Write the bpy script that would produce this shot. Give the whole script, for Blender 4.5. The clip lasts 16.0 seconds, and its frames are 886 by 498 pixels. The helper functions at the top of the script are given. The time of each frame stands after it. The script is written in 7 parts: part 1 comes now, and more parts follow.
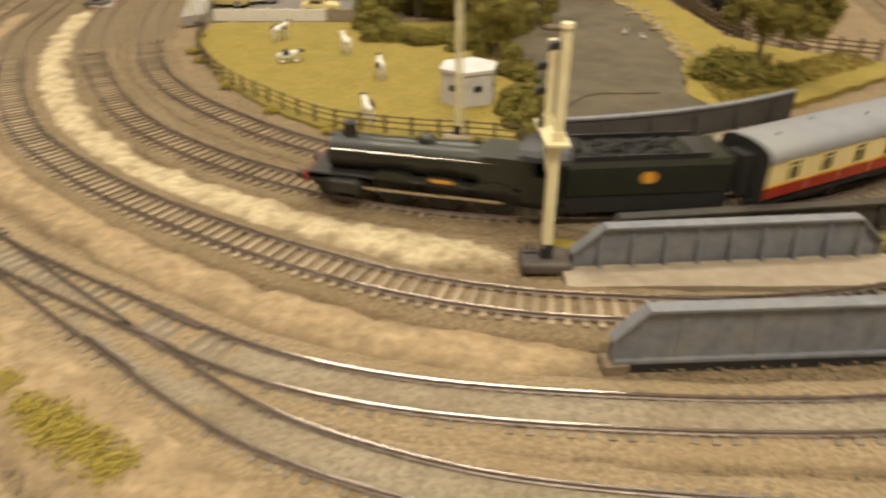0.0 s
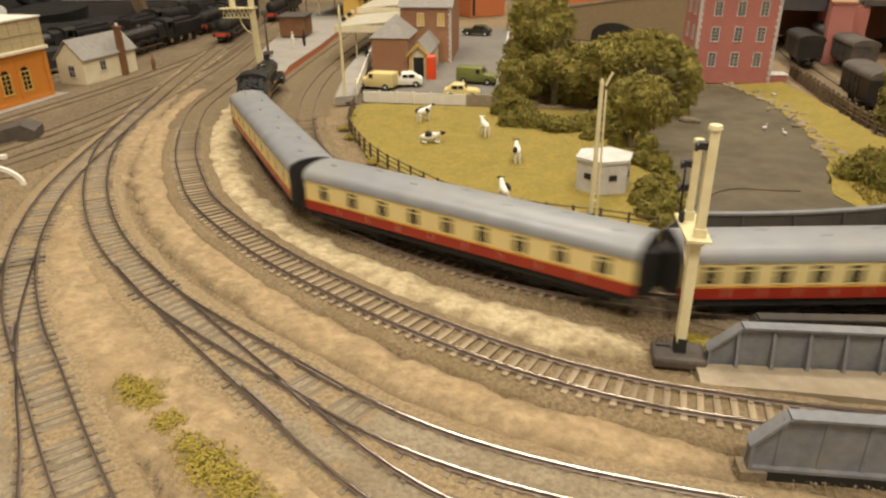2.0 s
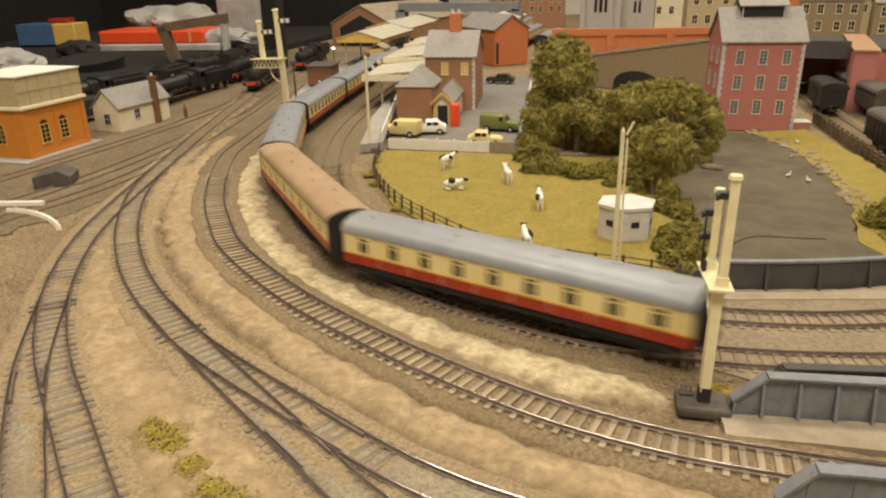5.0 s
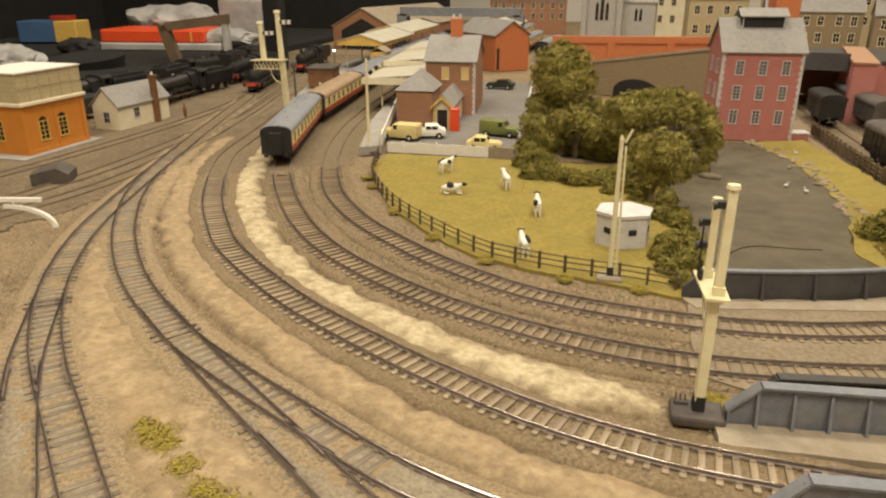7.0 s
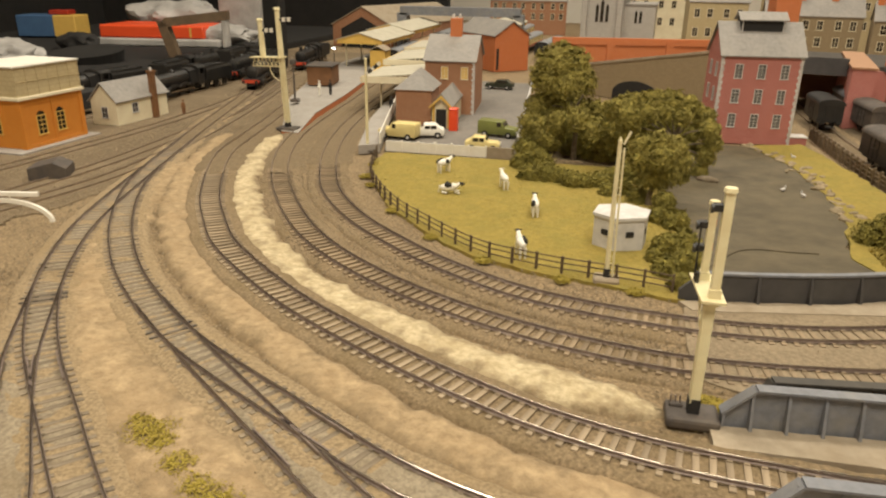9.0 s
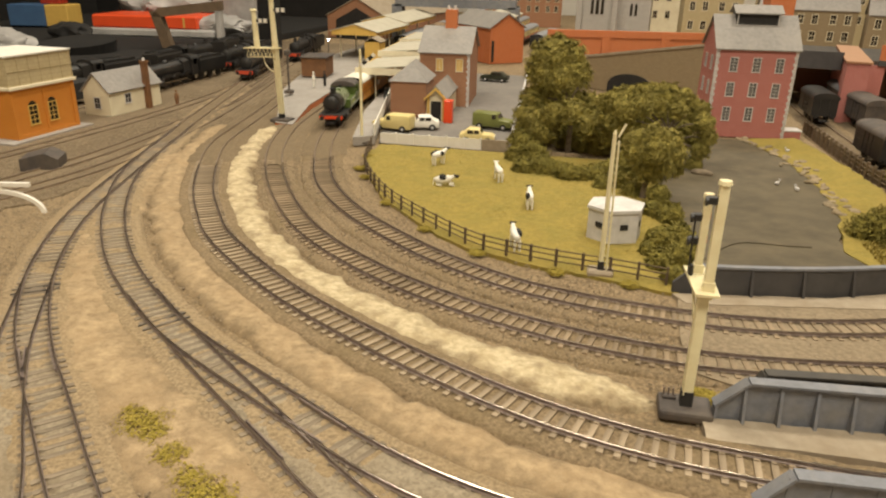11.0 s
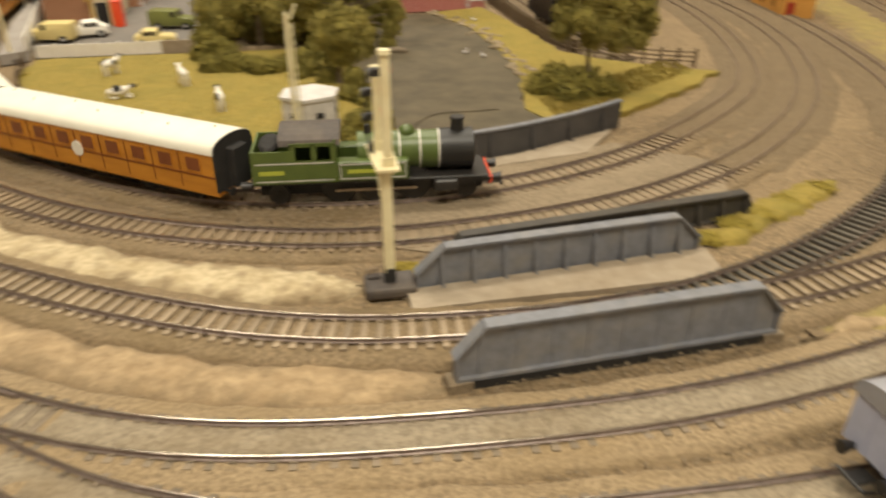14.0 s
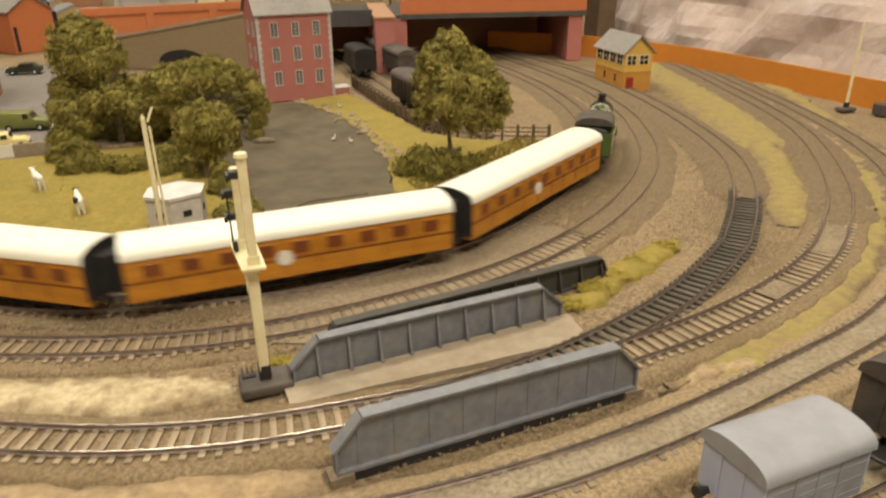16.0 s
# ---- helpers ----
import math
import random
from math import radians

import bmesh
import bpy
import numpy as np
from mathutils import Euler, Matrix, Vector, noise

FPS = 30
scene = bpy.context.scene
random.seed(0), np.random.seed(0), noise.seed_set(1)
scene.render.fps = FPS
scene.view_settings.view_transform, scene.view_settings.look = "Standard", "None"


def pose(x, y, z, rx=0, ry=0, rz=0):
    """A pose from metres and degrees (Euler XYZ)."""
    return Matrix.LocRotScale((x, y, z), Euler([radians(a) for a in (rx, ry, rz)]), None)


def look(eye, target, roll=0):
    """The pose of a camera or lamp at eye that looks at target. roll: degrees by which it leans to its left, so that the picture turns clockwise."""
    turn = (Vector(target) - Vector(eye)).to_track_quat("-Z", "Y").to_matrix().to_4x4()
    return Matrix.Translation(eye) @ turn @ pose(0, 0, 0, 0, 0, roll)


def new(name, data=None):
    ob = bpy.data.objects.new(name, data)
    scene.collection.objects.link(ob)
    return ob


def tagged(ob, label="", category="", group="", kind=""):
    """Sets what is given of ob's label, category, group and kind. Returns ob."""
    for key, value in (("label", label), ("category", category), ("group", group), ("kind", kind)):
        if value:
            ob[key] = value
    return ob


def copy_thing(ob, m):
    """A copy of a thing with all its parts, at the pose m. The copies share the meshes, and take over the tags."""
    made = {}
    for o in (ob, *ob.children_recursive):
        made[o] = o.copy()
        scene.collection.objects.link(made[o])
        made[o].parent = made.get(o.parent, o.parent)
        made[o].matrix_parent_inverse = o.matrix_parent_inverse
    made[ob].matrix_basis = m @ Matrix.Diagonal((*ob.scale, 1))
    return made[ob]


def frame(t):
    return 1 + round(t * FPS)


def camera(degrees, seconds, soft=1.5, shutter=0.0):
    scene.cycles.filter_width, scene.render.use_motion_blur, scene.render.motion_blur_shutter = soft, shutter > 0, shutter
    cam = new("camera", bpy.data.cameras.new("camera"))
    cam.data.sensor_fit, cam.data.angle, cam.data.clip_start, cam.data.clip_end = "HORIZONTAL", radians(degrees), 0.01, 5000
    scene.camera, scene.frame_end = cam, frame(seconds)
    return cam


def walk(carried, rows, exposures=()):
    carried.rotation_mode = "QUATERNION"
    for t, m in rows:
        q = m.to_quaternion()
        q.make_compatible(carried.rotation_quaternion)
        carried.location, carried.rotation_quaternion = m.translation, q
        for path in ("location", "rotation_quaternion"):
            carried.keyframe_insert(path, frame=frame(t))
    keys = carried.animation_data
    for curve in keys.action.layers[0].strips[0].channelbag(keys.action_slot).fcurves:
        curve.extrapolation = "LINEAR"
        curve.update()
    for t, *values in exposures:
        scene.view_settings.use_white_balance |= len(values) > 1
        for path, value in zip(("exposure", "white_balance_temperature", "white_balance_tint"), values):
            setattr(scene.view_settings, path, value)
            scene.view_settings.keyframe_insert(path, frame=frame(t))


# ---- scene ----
cam = camera(63.8, 16.0, soft=2.2, shutter=0.9)
PATH = [
    (0, (-0.003, 0.013, 0.183), (-0.029, 1.727, -0.846), -0.2),
    (0.5, (-0.011, 0.008, 0.185), (-0.22, 1.71, -0.843), 0.1),
    (1, (-0.012, 0.005, 0.188), (-0.303, 1.725, -0.789), -0.5),
    (1.5, (-0.012, 0.002, 0.191), (-0.331, 1.762, -0.704), -0.5),
    (2, (-0.013, 0.001, 0.192), (-0.362, 1.782, -0.649), -0.6),
    (2.5, (-0.013, 0.0, 0.193), (-0.389, 1.785, -0.628), -0.8),
    (3, (-0.013, 0.0, 0.193), (-0.406, 1.784, -0.62), -1.0),
    (3.5, (-0.013, -0.001, 0.193), (-0.418, 1.786, -0.608), -1.2),
    (4, (-0.012, -0.002, 0.195), (-0.427, 1.798, -0.572), -1.3),
    (4.5, (-0.012, -0.002, 0.195), (-0.431, 1.808, -0.545), -1.2),
    (7, (-0.012, -0.002, 0.195), (-0.426, 1.819, -0.521), 0.1),
    (7.5, (-0.012, -0.002, 0.195), (-0.423, 1.82, -0.52), 0.3),
    (8, (-0.012, -0.002, 0.195), (-0.42, 1.821, -0.52), 0.5),
    (8.5, (-0.012, -0.002, 0.195), (-0.421, 1.82, -0.52), 0.7),
    (9, (-0.012, -0.002, 0.195), (-0.418, 1.82, -0.522), 0.9),
    (11.5, (-0.012, -0.001, 0.194), (-0.398, 1.814, -0.551), 1.2),
    (12, (-0.011, 0.0, 0.193), (-0.385, 1.815, -0.56), 0.8),
    (12.5, (-0.007, 0.003, 0.192), (-0.336, 1.823, -0.567), 0.3),
    (13, (-0.003, 0.007, 0.19), (-0.184, 1.824, -0.627), 0.3),
    (13.5, (0.006, 0.013, 0.185), (0.086, 1.783, -0.743), 0.6),
    (14, (0.016, 0.015, 0.185), (0.323, 1.73, -0.798), 0.1),
    (14.5, (0.023, 0.013, 0.187), (0.493, 1.683, -0.808), -0.1),
    (15, (0.025, 0.011, 0.19), (0.593, 1.683, -0.75), 0.0),
    (15.5, (0.025, 0.009, 0.193), (0.625, 1.708, -0.675), -0.4),
    (16, (0.024, 0.007, 0.195), (0.652, 1.729, -0.606), -0.5),
]
walk(cam, [(t, look(eye, target, roll)) for t, eye, target, roll in PATH])

# ---------------- light ----------------
world = bpy.data.worlds.new("room_air")
world.use_nodes = True
world.node_tree.nodes["Background"].inputs[0].default_value = (1.0, 0.86, 0.68, 1)
world.node_tree.nodes["Background"].inputs[1].default_value = 0.25
scene.world = world
scene.view_settings.exposure = 0.0


def ceiling_lamp(x, y, z, sx, sy, watts, col=(1.0, 0.91, 0.74)):
    li = bpy.data.lights.new("ceiling_tube", "AREA")
    li.shape, li.size, li.size_y, li.energy, li.color = "RECTANGLE", sx, sy, watts, col
    ob = new("ceiling_tube", li)
    ob.matrix_world = pose(x, y, z)
    return ob


ceiling_lamp(0.15, -0.55, 1.8, 1.5, 0.5, 42)
ceiling_lamp(-0.7, 0.7, 1.8, 0.6, 0.3, 17)
ceiling_lamp(0.5, 0.9, 1.8, 0.6, 0.3, 17)
ceiling_lamp(0.0, 2.3, 1.8, 1.2, 0.4, 30)


# ---------------- materials ----------------
def mat(name, c1, c2=None, scale=60.0, rough=0.7, metal=0.0, bump=0.0, bscale=400.0, c3=None, scale3=8.0, detail=6.0, world_space=False, random=0.0, spec=0.5, stretch=None, cover=None, island=0.0):
    """Two colours mixed by fine noise, a third by broad stains, with relief."""
    m = bpy.data.materials.new(name)
    m.use_nodes = True
    nt = m.node_tree
    N, L = nt.nodes, nt.links
    b = N["Principled BSDF"]
    b.inputs["Roughness"].default_value = rough
    b.inputs["Metallic"].default_value = metal
    b.inputs["Specular IOR Level"].default_value = spec
    c2 = c2 or tuple(v * 0.8 for v in c1)
    if world_space:
        co = N.new("ShaderNodeNewGeometry").outputs["Position"]
    else:
        co = N.new("ShaderNodeTexCoord").outputs["Object"]
    if stretch:
        mp = N.new("ShaderNodeMapping")
        mp.inputs["Scale"].default_value = stretch
        L.new(co, mp.inputs["Vector"])
        co = mp.outputs["Vector"]

    def noise_at(sc, det):
        n = N.new("ShaderNodeTexNoise")
        n.inputs["Scale"].default_value, n.inputs["Detail"].default_value = sc, det
        n.inputs["Roughness"].default_value = 0.65
        L.new(co, n.inputs["Vector"])
        return n.outputs["Fac"]

    def ramp(fac, lo, hi):
        r = N.new("ShaderNodeMapRange")
        r.inputs["From Min"].default_value, r.inputs["From Max"].default_value = lo, hi
        L.new(fac, r.inputs["Value"])
        return r.outputs["Result"]

    def mix(fac, a, bb):
        x = N.new("ShaderNodeMix")
        x.data_type = "RGBA"
        L.new(fac, x.inputs["Factor"])
        for sock, v in ((x.inputs[6], a), (x.inputs[7], bb)):
            if isinstance(v, tuple):
                sock.default_value = (*v, 1)
            else:
                L.new(v, sock)
        return x.outputs[2]

    col = mix(ramp(noise_at(scale, detail), 0.35, 0.65), c1, c2)
    if c3:
        st = ramp(noise_at(scale3, 4.0), 0.45, 0.7)
        st.node.inputs["To Max"].default_value = 0.62
        col = mix(st, col, c3)
    if cover:
        at = N.new("ShaderNodeAttribute")
        at.attribute_name = "cover"
        ad = N.new("ShaderNodeMath")
        ad.operation = "MULTIPLY_ADD"
        L.new(noise_at(85.0, 10.0), ad.inputs[0])
        ad.inputs[1].default_value = 3.0
        ad.inputs[2].default_value = -1.5
        su = N.new("ShaderNodeMath")
        L.new(at.outputs["Fac"], su.inputs[0])
        L.new(ad.outputs[0], su.inputs[1])
        under = mix(ramp(noise_at(260.0, 6.0), 0.35, 0.65), cover[0], cover[1])
        col = mix(ramp(su.outputs[0], 0.05, 1.05), under, col)
    if random:
        oi = N.new("ShaderNodeObjectInfo")
        hs = N.new("ShaderNodeHueSaturation")
        r = N.new("ShaderNodeMapRange")
        r.inputs["To Min"].default_value, r.inputs["To Max"].default_value = 1 - random, 1 + random
        L.new(oi.outputs["Random"], r.inputs["Value"])
        L.new(r.outputs["Result"], hs.inputs["Value"])
        L.new(col, hs.inputs["Color"])
        col = hs.outputs["Color"]
    if island:
        ge = N.new("ShaderNodeNewGeometry")
        hv = N.new("ShaderNodeHueSaturation")
        mr = N.new("ShaderNodeMapRange")
        mr.inputs["To Min"].default_value, mr.inputs["To Max"].default_value = 1 - island, 1 + island
        L.new(ge.outputs["Random Per Island"], mr.inputs["Value"])
        L.new(mr.outputs["Result"], hv.inputs["Value"])
        L.new(col, hv.inputs["Color"])
        col = hv.outputs["Color"]
    L.new(col, b.inputs["Base Color"])
    rr = N.new("ShaderNodeMapRange")
    rr.inputs["To Min"].default_value, rr.inputs["To Max"].default_value = max(rough - 0.1, 0.04), min(rough + 0.1, 1)
    L.new(noise_at(scale * 0.5, 3.0), rr.inputs["Value"])
    L.new(rr.outputs["Result"], b.inputs["Roughness"])
    if bump:
        bp = N.new("ShaderNodeBump")
        bp.inputs["Strength"].default_value = 0.8
        bp.inputs["Distance"].default_value = bump
        L.new(noise_at(bscale, 8.0), bp.inputs["Height"])
        L.new(bp.outputs["Normal"], b.inputs["Normal"])
    return m


def brick_mat(name, c1, c2, mortar, bw=0.0030, bh=0.0010, bump=0.0002):
    m = mat(name, c1, c2, 90, 0.8)
    nt = m.node_tree
    N, L = nt.nodes, nt.links
    b = N["Principled BSDF"]
    tc = N.new("ShaderNodeTexCoord")
    sep = N.new("ShaderNodeSeparateXYZ")
    L.new(tc.outputs["Object"], sep.inputs[0])
    add = N.new("ShaderNodeMath")
    L.new(sep.outputs["X"], add.inputs[0])
    L.new(sep.outputs["Y"], add.inputs[1])
    cmb = N.new("ShaderNodeCombineXYZ")
    L.new(add.outputs[0], cmb.inputs["X"])
    L.new(sep.outputs["Z"], cmb.inputs["Y"])
    br = N.new("ShaderNodeTexBrick")
    br.inputs["Scale"].default_value = 1.0
    br.inputs["Brick Width"].default_value, br.inputs["Row Height"].default_value = bw, bh
    br.inputs["Mortar Size"].default_value = bh * 0.12
    br.inputs["Mortar"].default_value = (*mortar, 1)
    br.inputs["Color1"].default_value, br.inputs["Color2"].default_value = (*c1, 1), (*c2, 1)
    L.new(cmb.outputs[0], br.inputs["Vector"])
    old = b.inputs["Base Color"].links[0].from_socket
    mx = N.new("ShaderNodeMix")
    mx.data_type = "RGBA"
    mx.inputs["Factor"].default_value = 0.55
    L.new(old, mx.inputs[6])
    L.new(br.outputs["Color"], mx.inputs[7])
    L.new(mx.outputs[2], b.inputs["Base Color"])
    return m


M = {}
M["earth"] = mat("earth", (0.345, 0.248, 0.138), (0.118, 0.082, 0.045), 430, 0.95, bump=0.0018, bscale=520, c3=(0.31, 0.225, 0.125), scale3=11, world_space=True)
M["ballast"] = mat("ballast", (0.30, 0.218, 0.125), (0.135, 0.095, 0.052), 560, 0.95, bump=0.0012, bscale=800, c3=(0.165, 0.115, 0.052), scale3=20, world_space=True)
M["bed_tan"] = mat("bed_tan", (0.39, 0.29, 0.17), (0.19, 0.137, 0.078), 480, 0.95, bump=0.0013, bscale=700, c3=(0.27, 0.19, 0.095), scale3=16, world_space=True)
M["dirt"] = mat("dirt", (0.235, 0.170, 0.096), (0.11, 0.079, 0.044), 420, 0.95, bump=0.0012, bscale=700, c3=(0.185, 0.135, 0.078), scale3=14, world_space=True)
M["sand"] = mat("sand", (0.47, 0.345, 0.20), (0.28, 0.198, 0.11), 190, 0.95, bump=0.0018, bscale=480, c3=(0.33, 0.225, 0.118), scale3=30, world_space=True, cover=((0.27, 0.195, 0.11), (0.175, 0.125, 0.07)))
M["cream_flock"] = mat("cream_flock", (0.68, 0.57, 0.37), (0.44, 0.35, 0.205), 230, 1.0, bump=0.002, bscale=500, c3=(0.37, 0.275, 0.145), scale3=50, world_space=True, cover=((0.27, 0.195, 0.11), (0.175, 0.125, 0.07)))
M["yellow_flock"] = mat("yellow_flock", (0.36, 0.285, 0.095), (0.25, 0.20, 0.07), 200, 1.0, bump=0.0015, bscale=700, c3=(0.32, 0.225, 0.095), scale3=30, world_space=True, cover=((0.25, 0.18, 0.10), (0.17, 0.12, 0.068)))
M["grass"] = mat("grass", (0.335, 0.248, 0.050), (0.245, 0.185, 0.038), 220, 1.0, bump=0.0018, bscale=600, c3=(0.205, 0.175, 0.034), scale3=34, world_space=True)
M["tuft"] = mat("tuft", (0.37, 0.285, 0.045), (0.26, 0.20, 0.032), 300, 1.0, world_space=True)
M["leaf"] = mat("leaf", (0.33, 0.275, 0.062), (0.17, 0.142, 0.03), 90, 1.0, world_space=True, c3=(0.40, 0.34, 0.10), scale3=40, island=0.28)
M["leaf_dark"] = mat("leaf_dark", (0.26, 0.215, 0.042), (0.15, 0.130, 0.026), 130, 1.0, world_space=True, island=0.28)
M["bark"] = mat("bark", (0.21, 0.165, 0.11), (0.12, 0.09, 0.06), 200, 0.95, bump=0.0006)
M["pond"] = mat("pond", (0.108, 0.084, 0.047), (0.066, 0.053, 0.031), 34, 0.8, bump=0.0005, bscale=150, c3=(0.125, 0.10, 0.06), scale3=12, world_space=True)
M["stone"] = mat("stone", (0.30, 0.235, 0.145), (0.21, 0.16, 0.095), 150, 0.95, bump=0.0008, bscale=300, random=0.2)
M["sleeper"] = mat("sleeper", (0.36, 0.285, 0.195), (0.23, 0.175, 0.115), 300, 0.9, bump=0.0003, bscale=900, random=0.2, stretch=(1, 0.15, 1))
M["sleeper_dark"] = mat("sleeper_dark", (0.12, 0.105, 0.085), (0.08, 0.07, 0.055), 300, 0.9, bump=0.0003, bscale=900, random=0.2, stretch=(1, 0.15, 1))
M["rail"] = mat("rail", (0.27, 0.215, 0.19), (0.165, 0.125, 0.105), 200, 0.42, 0.35)
M["rail_dusty"] = mat("rail_dusty", (0.27, 0.20, 0.125), (0.19, 0.138, 0.085), 160, 0.8, 0.0)
M["rail_top"] = mat("rail_top", (0.55, 0.50, 0.45), (0.42, 0.37, 0.32), 90, 0.22, 1.0)
M["girder"] = mat("girder", (0.205, 0.212, 0.238), (0.15, 0.155, 0.172), 160, 0.5, bump=0.0002, c3=(0.25, 0.235, 0.215), scale3=60)
M["girder_dark"] = mat("girder_dark", (0.055, 0.05, 0.045), (0.04, 0.036, 0.032), 120, 0.6, c3=(0.09, 0.075, 0.055), scale3=25)
M["parapet"] = mat("parapet", (0.065, 0.06, 0.06), (0.05, 0.047, 0.047), 90, 0.6, c3=(0.085, 0.08, 0.075), scale3=20)
M["deck"] = mat("deck", (0.27, 0.21, 0.135), (0.16, 0.12, 0.075), 330, 0.95, bump=0.0008, bscale=600, c3=(0.33, 0.26, 0.17), scale3=25, world_space=True)
M["yard_earth"] = mat("yard_earth", (0.185, 0.135, 0.078), (0.115, 0.082, 0.047), 160, 0.95, bump=0.0011, bscale=500, c3=(0.24, 0.18, 0.11), scale3=10, world_space=True)
M["ash"] = mat("ash", (0.37, 0.305, 0.212), (0.20, 0.16, 0.108), 440, 0.95, bump=0.0011, bscale=800, c3=(0.20, 0.145, 0.08), scale3=18, world_space=True)
M["sleeper_brown"] = mat("sleeper_brown", (0.30, 0.225, 0.145), (0.20, 0.148, 0.092), 300, 0.9, bump=0.0003, bscale=900, random=0.22, stretch=(1, 0.15, 1))
M["sleeper_mid"] = mat("sleeper_mid", (0.25, 0.20, 0.14), (0.155, 0.12, 0.083), 300, 0.9, bump=0.0003, bscale=900, random=0.18, stretch=(1, 0.15, 1))
M["canopy"] = mat("canopy", (0.50, 0.465, 0.37), (0.44, 0.405, 0.315), 80, 0.8, c3=(0.40, 0.36, 0.28), scale3=20)
M["grit"] = mat("grit", (0.36, 0.28, 0.18), (0.14, 0.10, 0.06), 900, 0.95, world_space=True, c3=(0.50, 0.42, 0.30), scale3=700)
M["concrete"] = mat("concrete", (0.36, 0.30, 0.22), (0.28, 0.225, 0.16), 120, 0.9, bump=0.0003, c3=(0.25, 0.19, 0.12), scale3=25)
M["signal_cream"] = mat("signal_cream", (0.80, 0.73, 0.48), (0.73, 0.65, 0.40), 120, 0.5, c3=(0.60, 0.48, 0.26), scale3=35)
M["base_grey"] = mat("base_grey", (0.085, 0.07, 0.062), (0.06, 0.05, 0.045), 160, 0.7, c3=(0.14, 0.11, 0.08), scale3=50)
M["black"] = mat("black", (0.018, 0.017, 0.016), (0.012, 0.011, 0.011), 120, 0.45, c3=(0.035, 0.03, 0.026), scale3=30)
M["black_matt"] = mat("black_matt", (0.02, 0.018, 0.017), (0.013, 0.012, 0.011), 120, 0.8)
M["white"] = mat("white", (0.80, 0.77, 0.70), (0.72, 0.68, 0.60), 90, 0.6)
M["red"] = mat("red", (0.55, 0.07, 0.025), (0.46, 0.05, 0.02), 90, 0.5)
M["glass"] = mat("glass", (0.03, 0.022, 0.016), (0.02, 0.016, 0.012), 50, 0.12)
M["dull_glass"] = mat("dull_glass", (0.13, 0.12, 0.115), (0.085, 0.08, 0.075), 120, 0.3)
M["coach_red"] = mat("coach_red", (0.34, 0.03, 0.014), (0.29, 0.024, 0.012), 60, 0.38)
M["coach_cream"] = mat("coach_cream", (0.78, 0.65, 0.31), (0.73, 0.59, 0.27), 60, 0.4)
M["coach_grey"] = mat("coach_grey", (0.265, 0.272, 0.295), (0.215, 0.222, 0.242), 50, 0.42, c3=(0.30, 0.29, 0.27), scale3=18)
M["coach_tan"] = mat("coach_tan", (0.36, 0.24, 0.14), (0.30, 0.20, 0.115), 60, 0.6, c3=(0.40, 0.30, 0.2), scale3=18)
M["teak"] = mat("teak", (0.55, 0.235, 0.024), (0.43, 0.17, 0.016), 160, 0.4, stretch=(0.2, 1, 1))
M["teak_dark"] = mat("teak_dark", (0.20, 0.055, 0.014), (0.15, 0.04, 0.01), 100, 0.35)
M["roof_white"] = mat("roof_white", (0.80, 0.78, 0.68), (0.75, 0.72, 0.62), 50, 0.5)
M["loco_green"] = mat("loco_green", (0.088, 0.125, 0.028), (0.068, 0.10, 0.022), 60, 0.35)
M["loco_dark"] = mat("loco_dark", (0.024, 0.026, 0.016), (0.018, 0.02, 0.013), 60, 0.35)
M["lime"] = mat("lime", (0.42, 0.46, 0.06), (0.36, 0.40, 0.05), 60, 0.4)
M["orange_brick"] = brick_mat("orange_brick", (0.60, 0.215, 0.018), (0.52, 0.175, 0.015), (0.58, 0.27, 0.06))
M["red_brick"] = brick_mat("red_brick", (0.46, 0.155, 0.13), (0.39, 0.125, 0.105), (0.52, 0.31, 0.27))
M["brown_brick"] = brick_mat("brown_brick", (0.35, 0.165, 0.085), (0.28, 0.125, 0.065), (0.42, 0.27, 0.17))
M["wall_brick"] = brick_mat("wall_brick", (0.55, 0.165, 0.05), (0.47, 0.135, 0.04), (0.50, 0.22, 0.12))
M["tan_stone"] = brick_mat("tan_stone", (0.29, 0.22, 0.13), (0.24, 0.18, 0.105), (0.22, 0.17, 0.1), 0.006, 0.003)
M["grey_stone"] = brick_mat("grey_stone", (0.45, 0.43, 0.40), (0.38, 0.36, 0.33), (0.34, 0.32, 0.29), 0.006, 0.003)
M["pale_stone"] = brick_mat("pale_stone", (0.50, 0.41, 0.24), (0.43, 0.35, 0.20), (0.38, 0.3, 0.17), 0.008, 0.005)
M["slate"] = mat("slate", (0.27, 0.25, 0.23), (0.21, 0.195, 0.18), 200, 0.7, bump=0.0002, bscale=500, c3=(0.31, 0.28, 0.245), scale3=30)
M["cream_paint"] = mat("cream_paint", (0.78, 0.71, 0.52), (0.71, 0.63, 0.45), 60, 0.7, c3=(0.66, 0.57, 0.40), scale3=40)
M["yellow_paint"] = mat("yellow_paint", (0.68, 0.44, 0.10), (0.61, 0.38, 0.085), 60, 0.6)
M["brown_paint"] = mat("brown_paint", (0.20, 0.09, 0.035), (0.15, 0.07, 0.028), 80, 0.7)
M["orange_paint"] = mat("orange_paint", (0.58, 0.29, 0.06), (0.52, 0.25, 0.05), 80, 0.7)
M["platform"] = mat("platform", (0.36, 0.33, 0.30), (0.30, 0.275, 0.245), 120, 0.85, c3=(0.27, 0.24, 0.21), scale3=18)
M["tarmac"] = mat("tarmac", (0.19, 0.17, 0.15), (0.15, 0.135, 0.12), 200, 0.9, c3=(0.23, 0.205, 0.175), scale3=12)
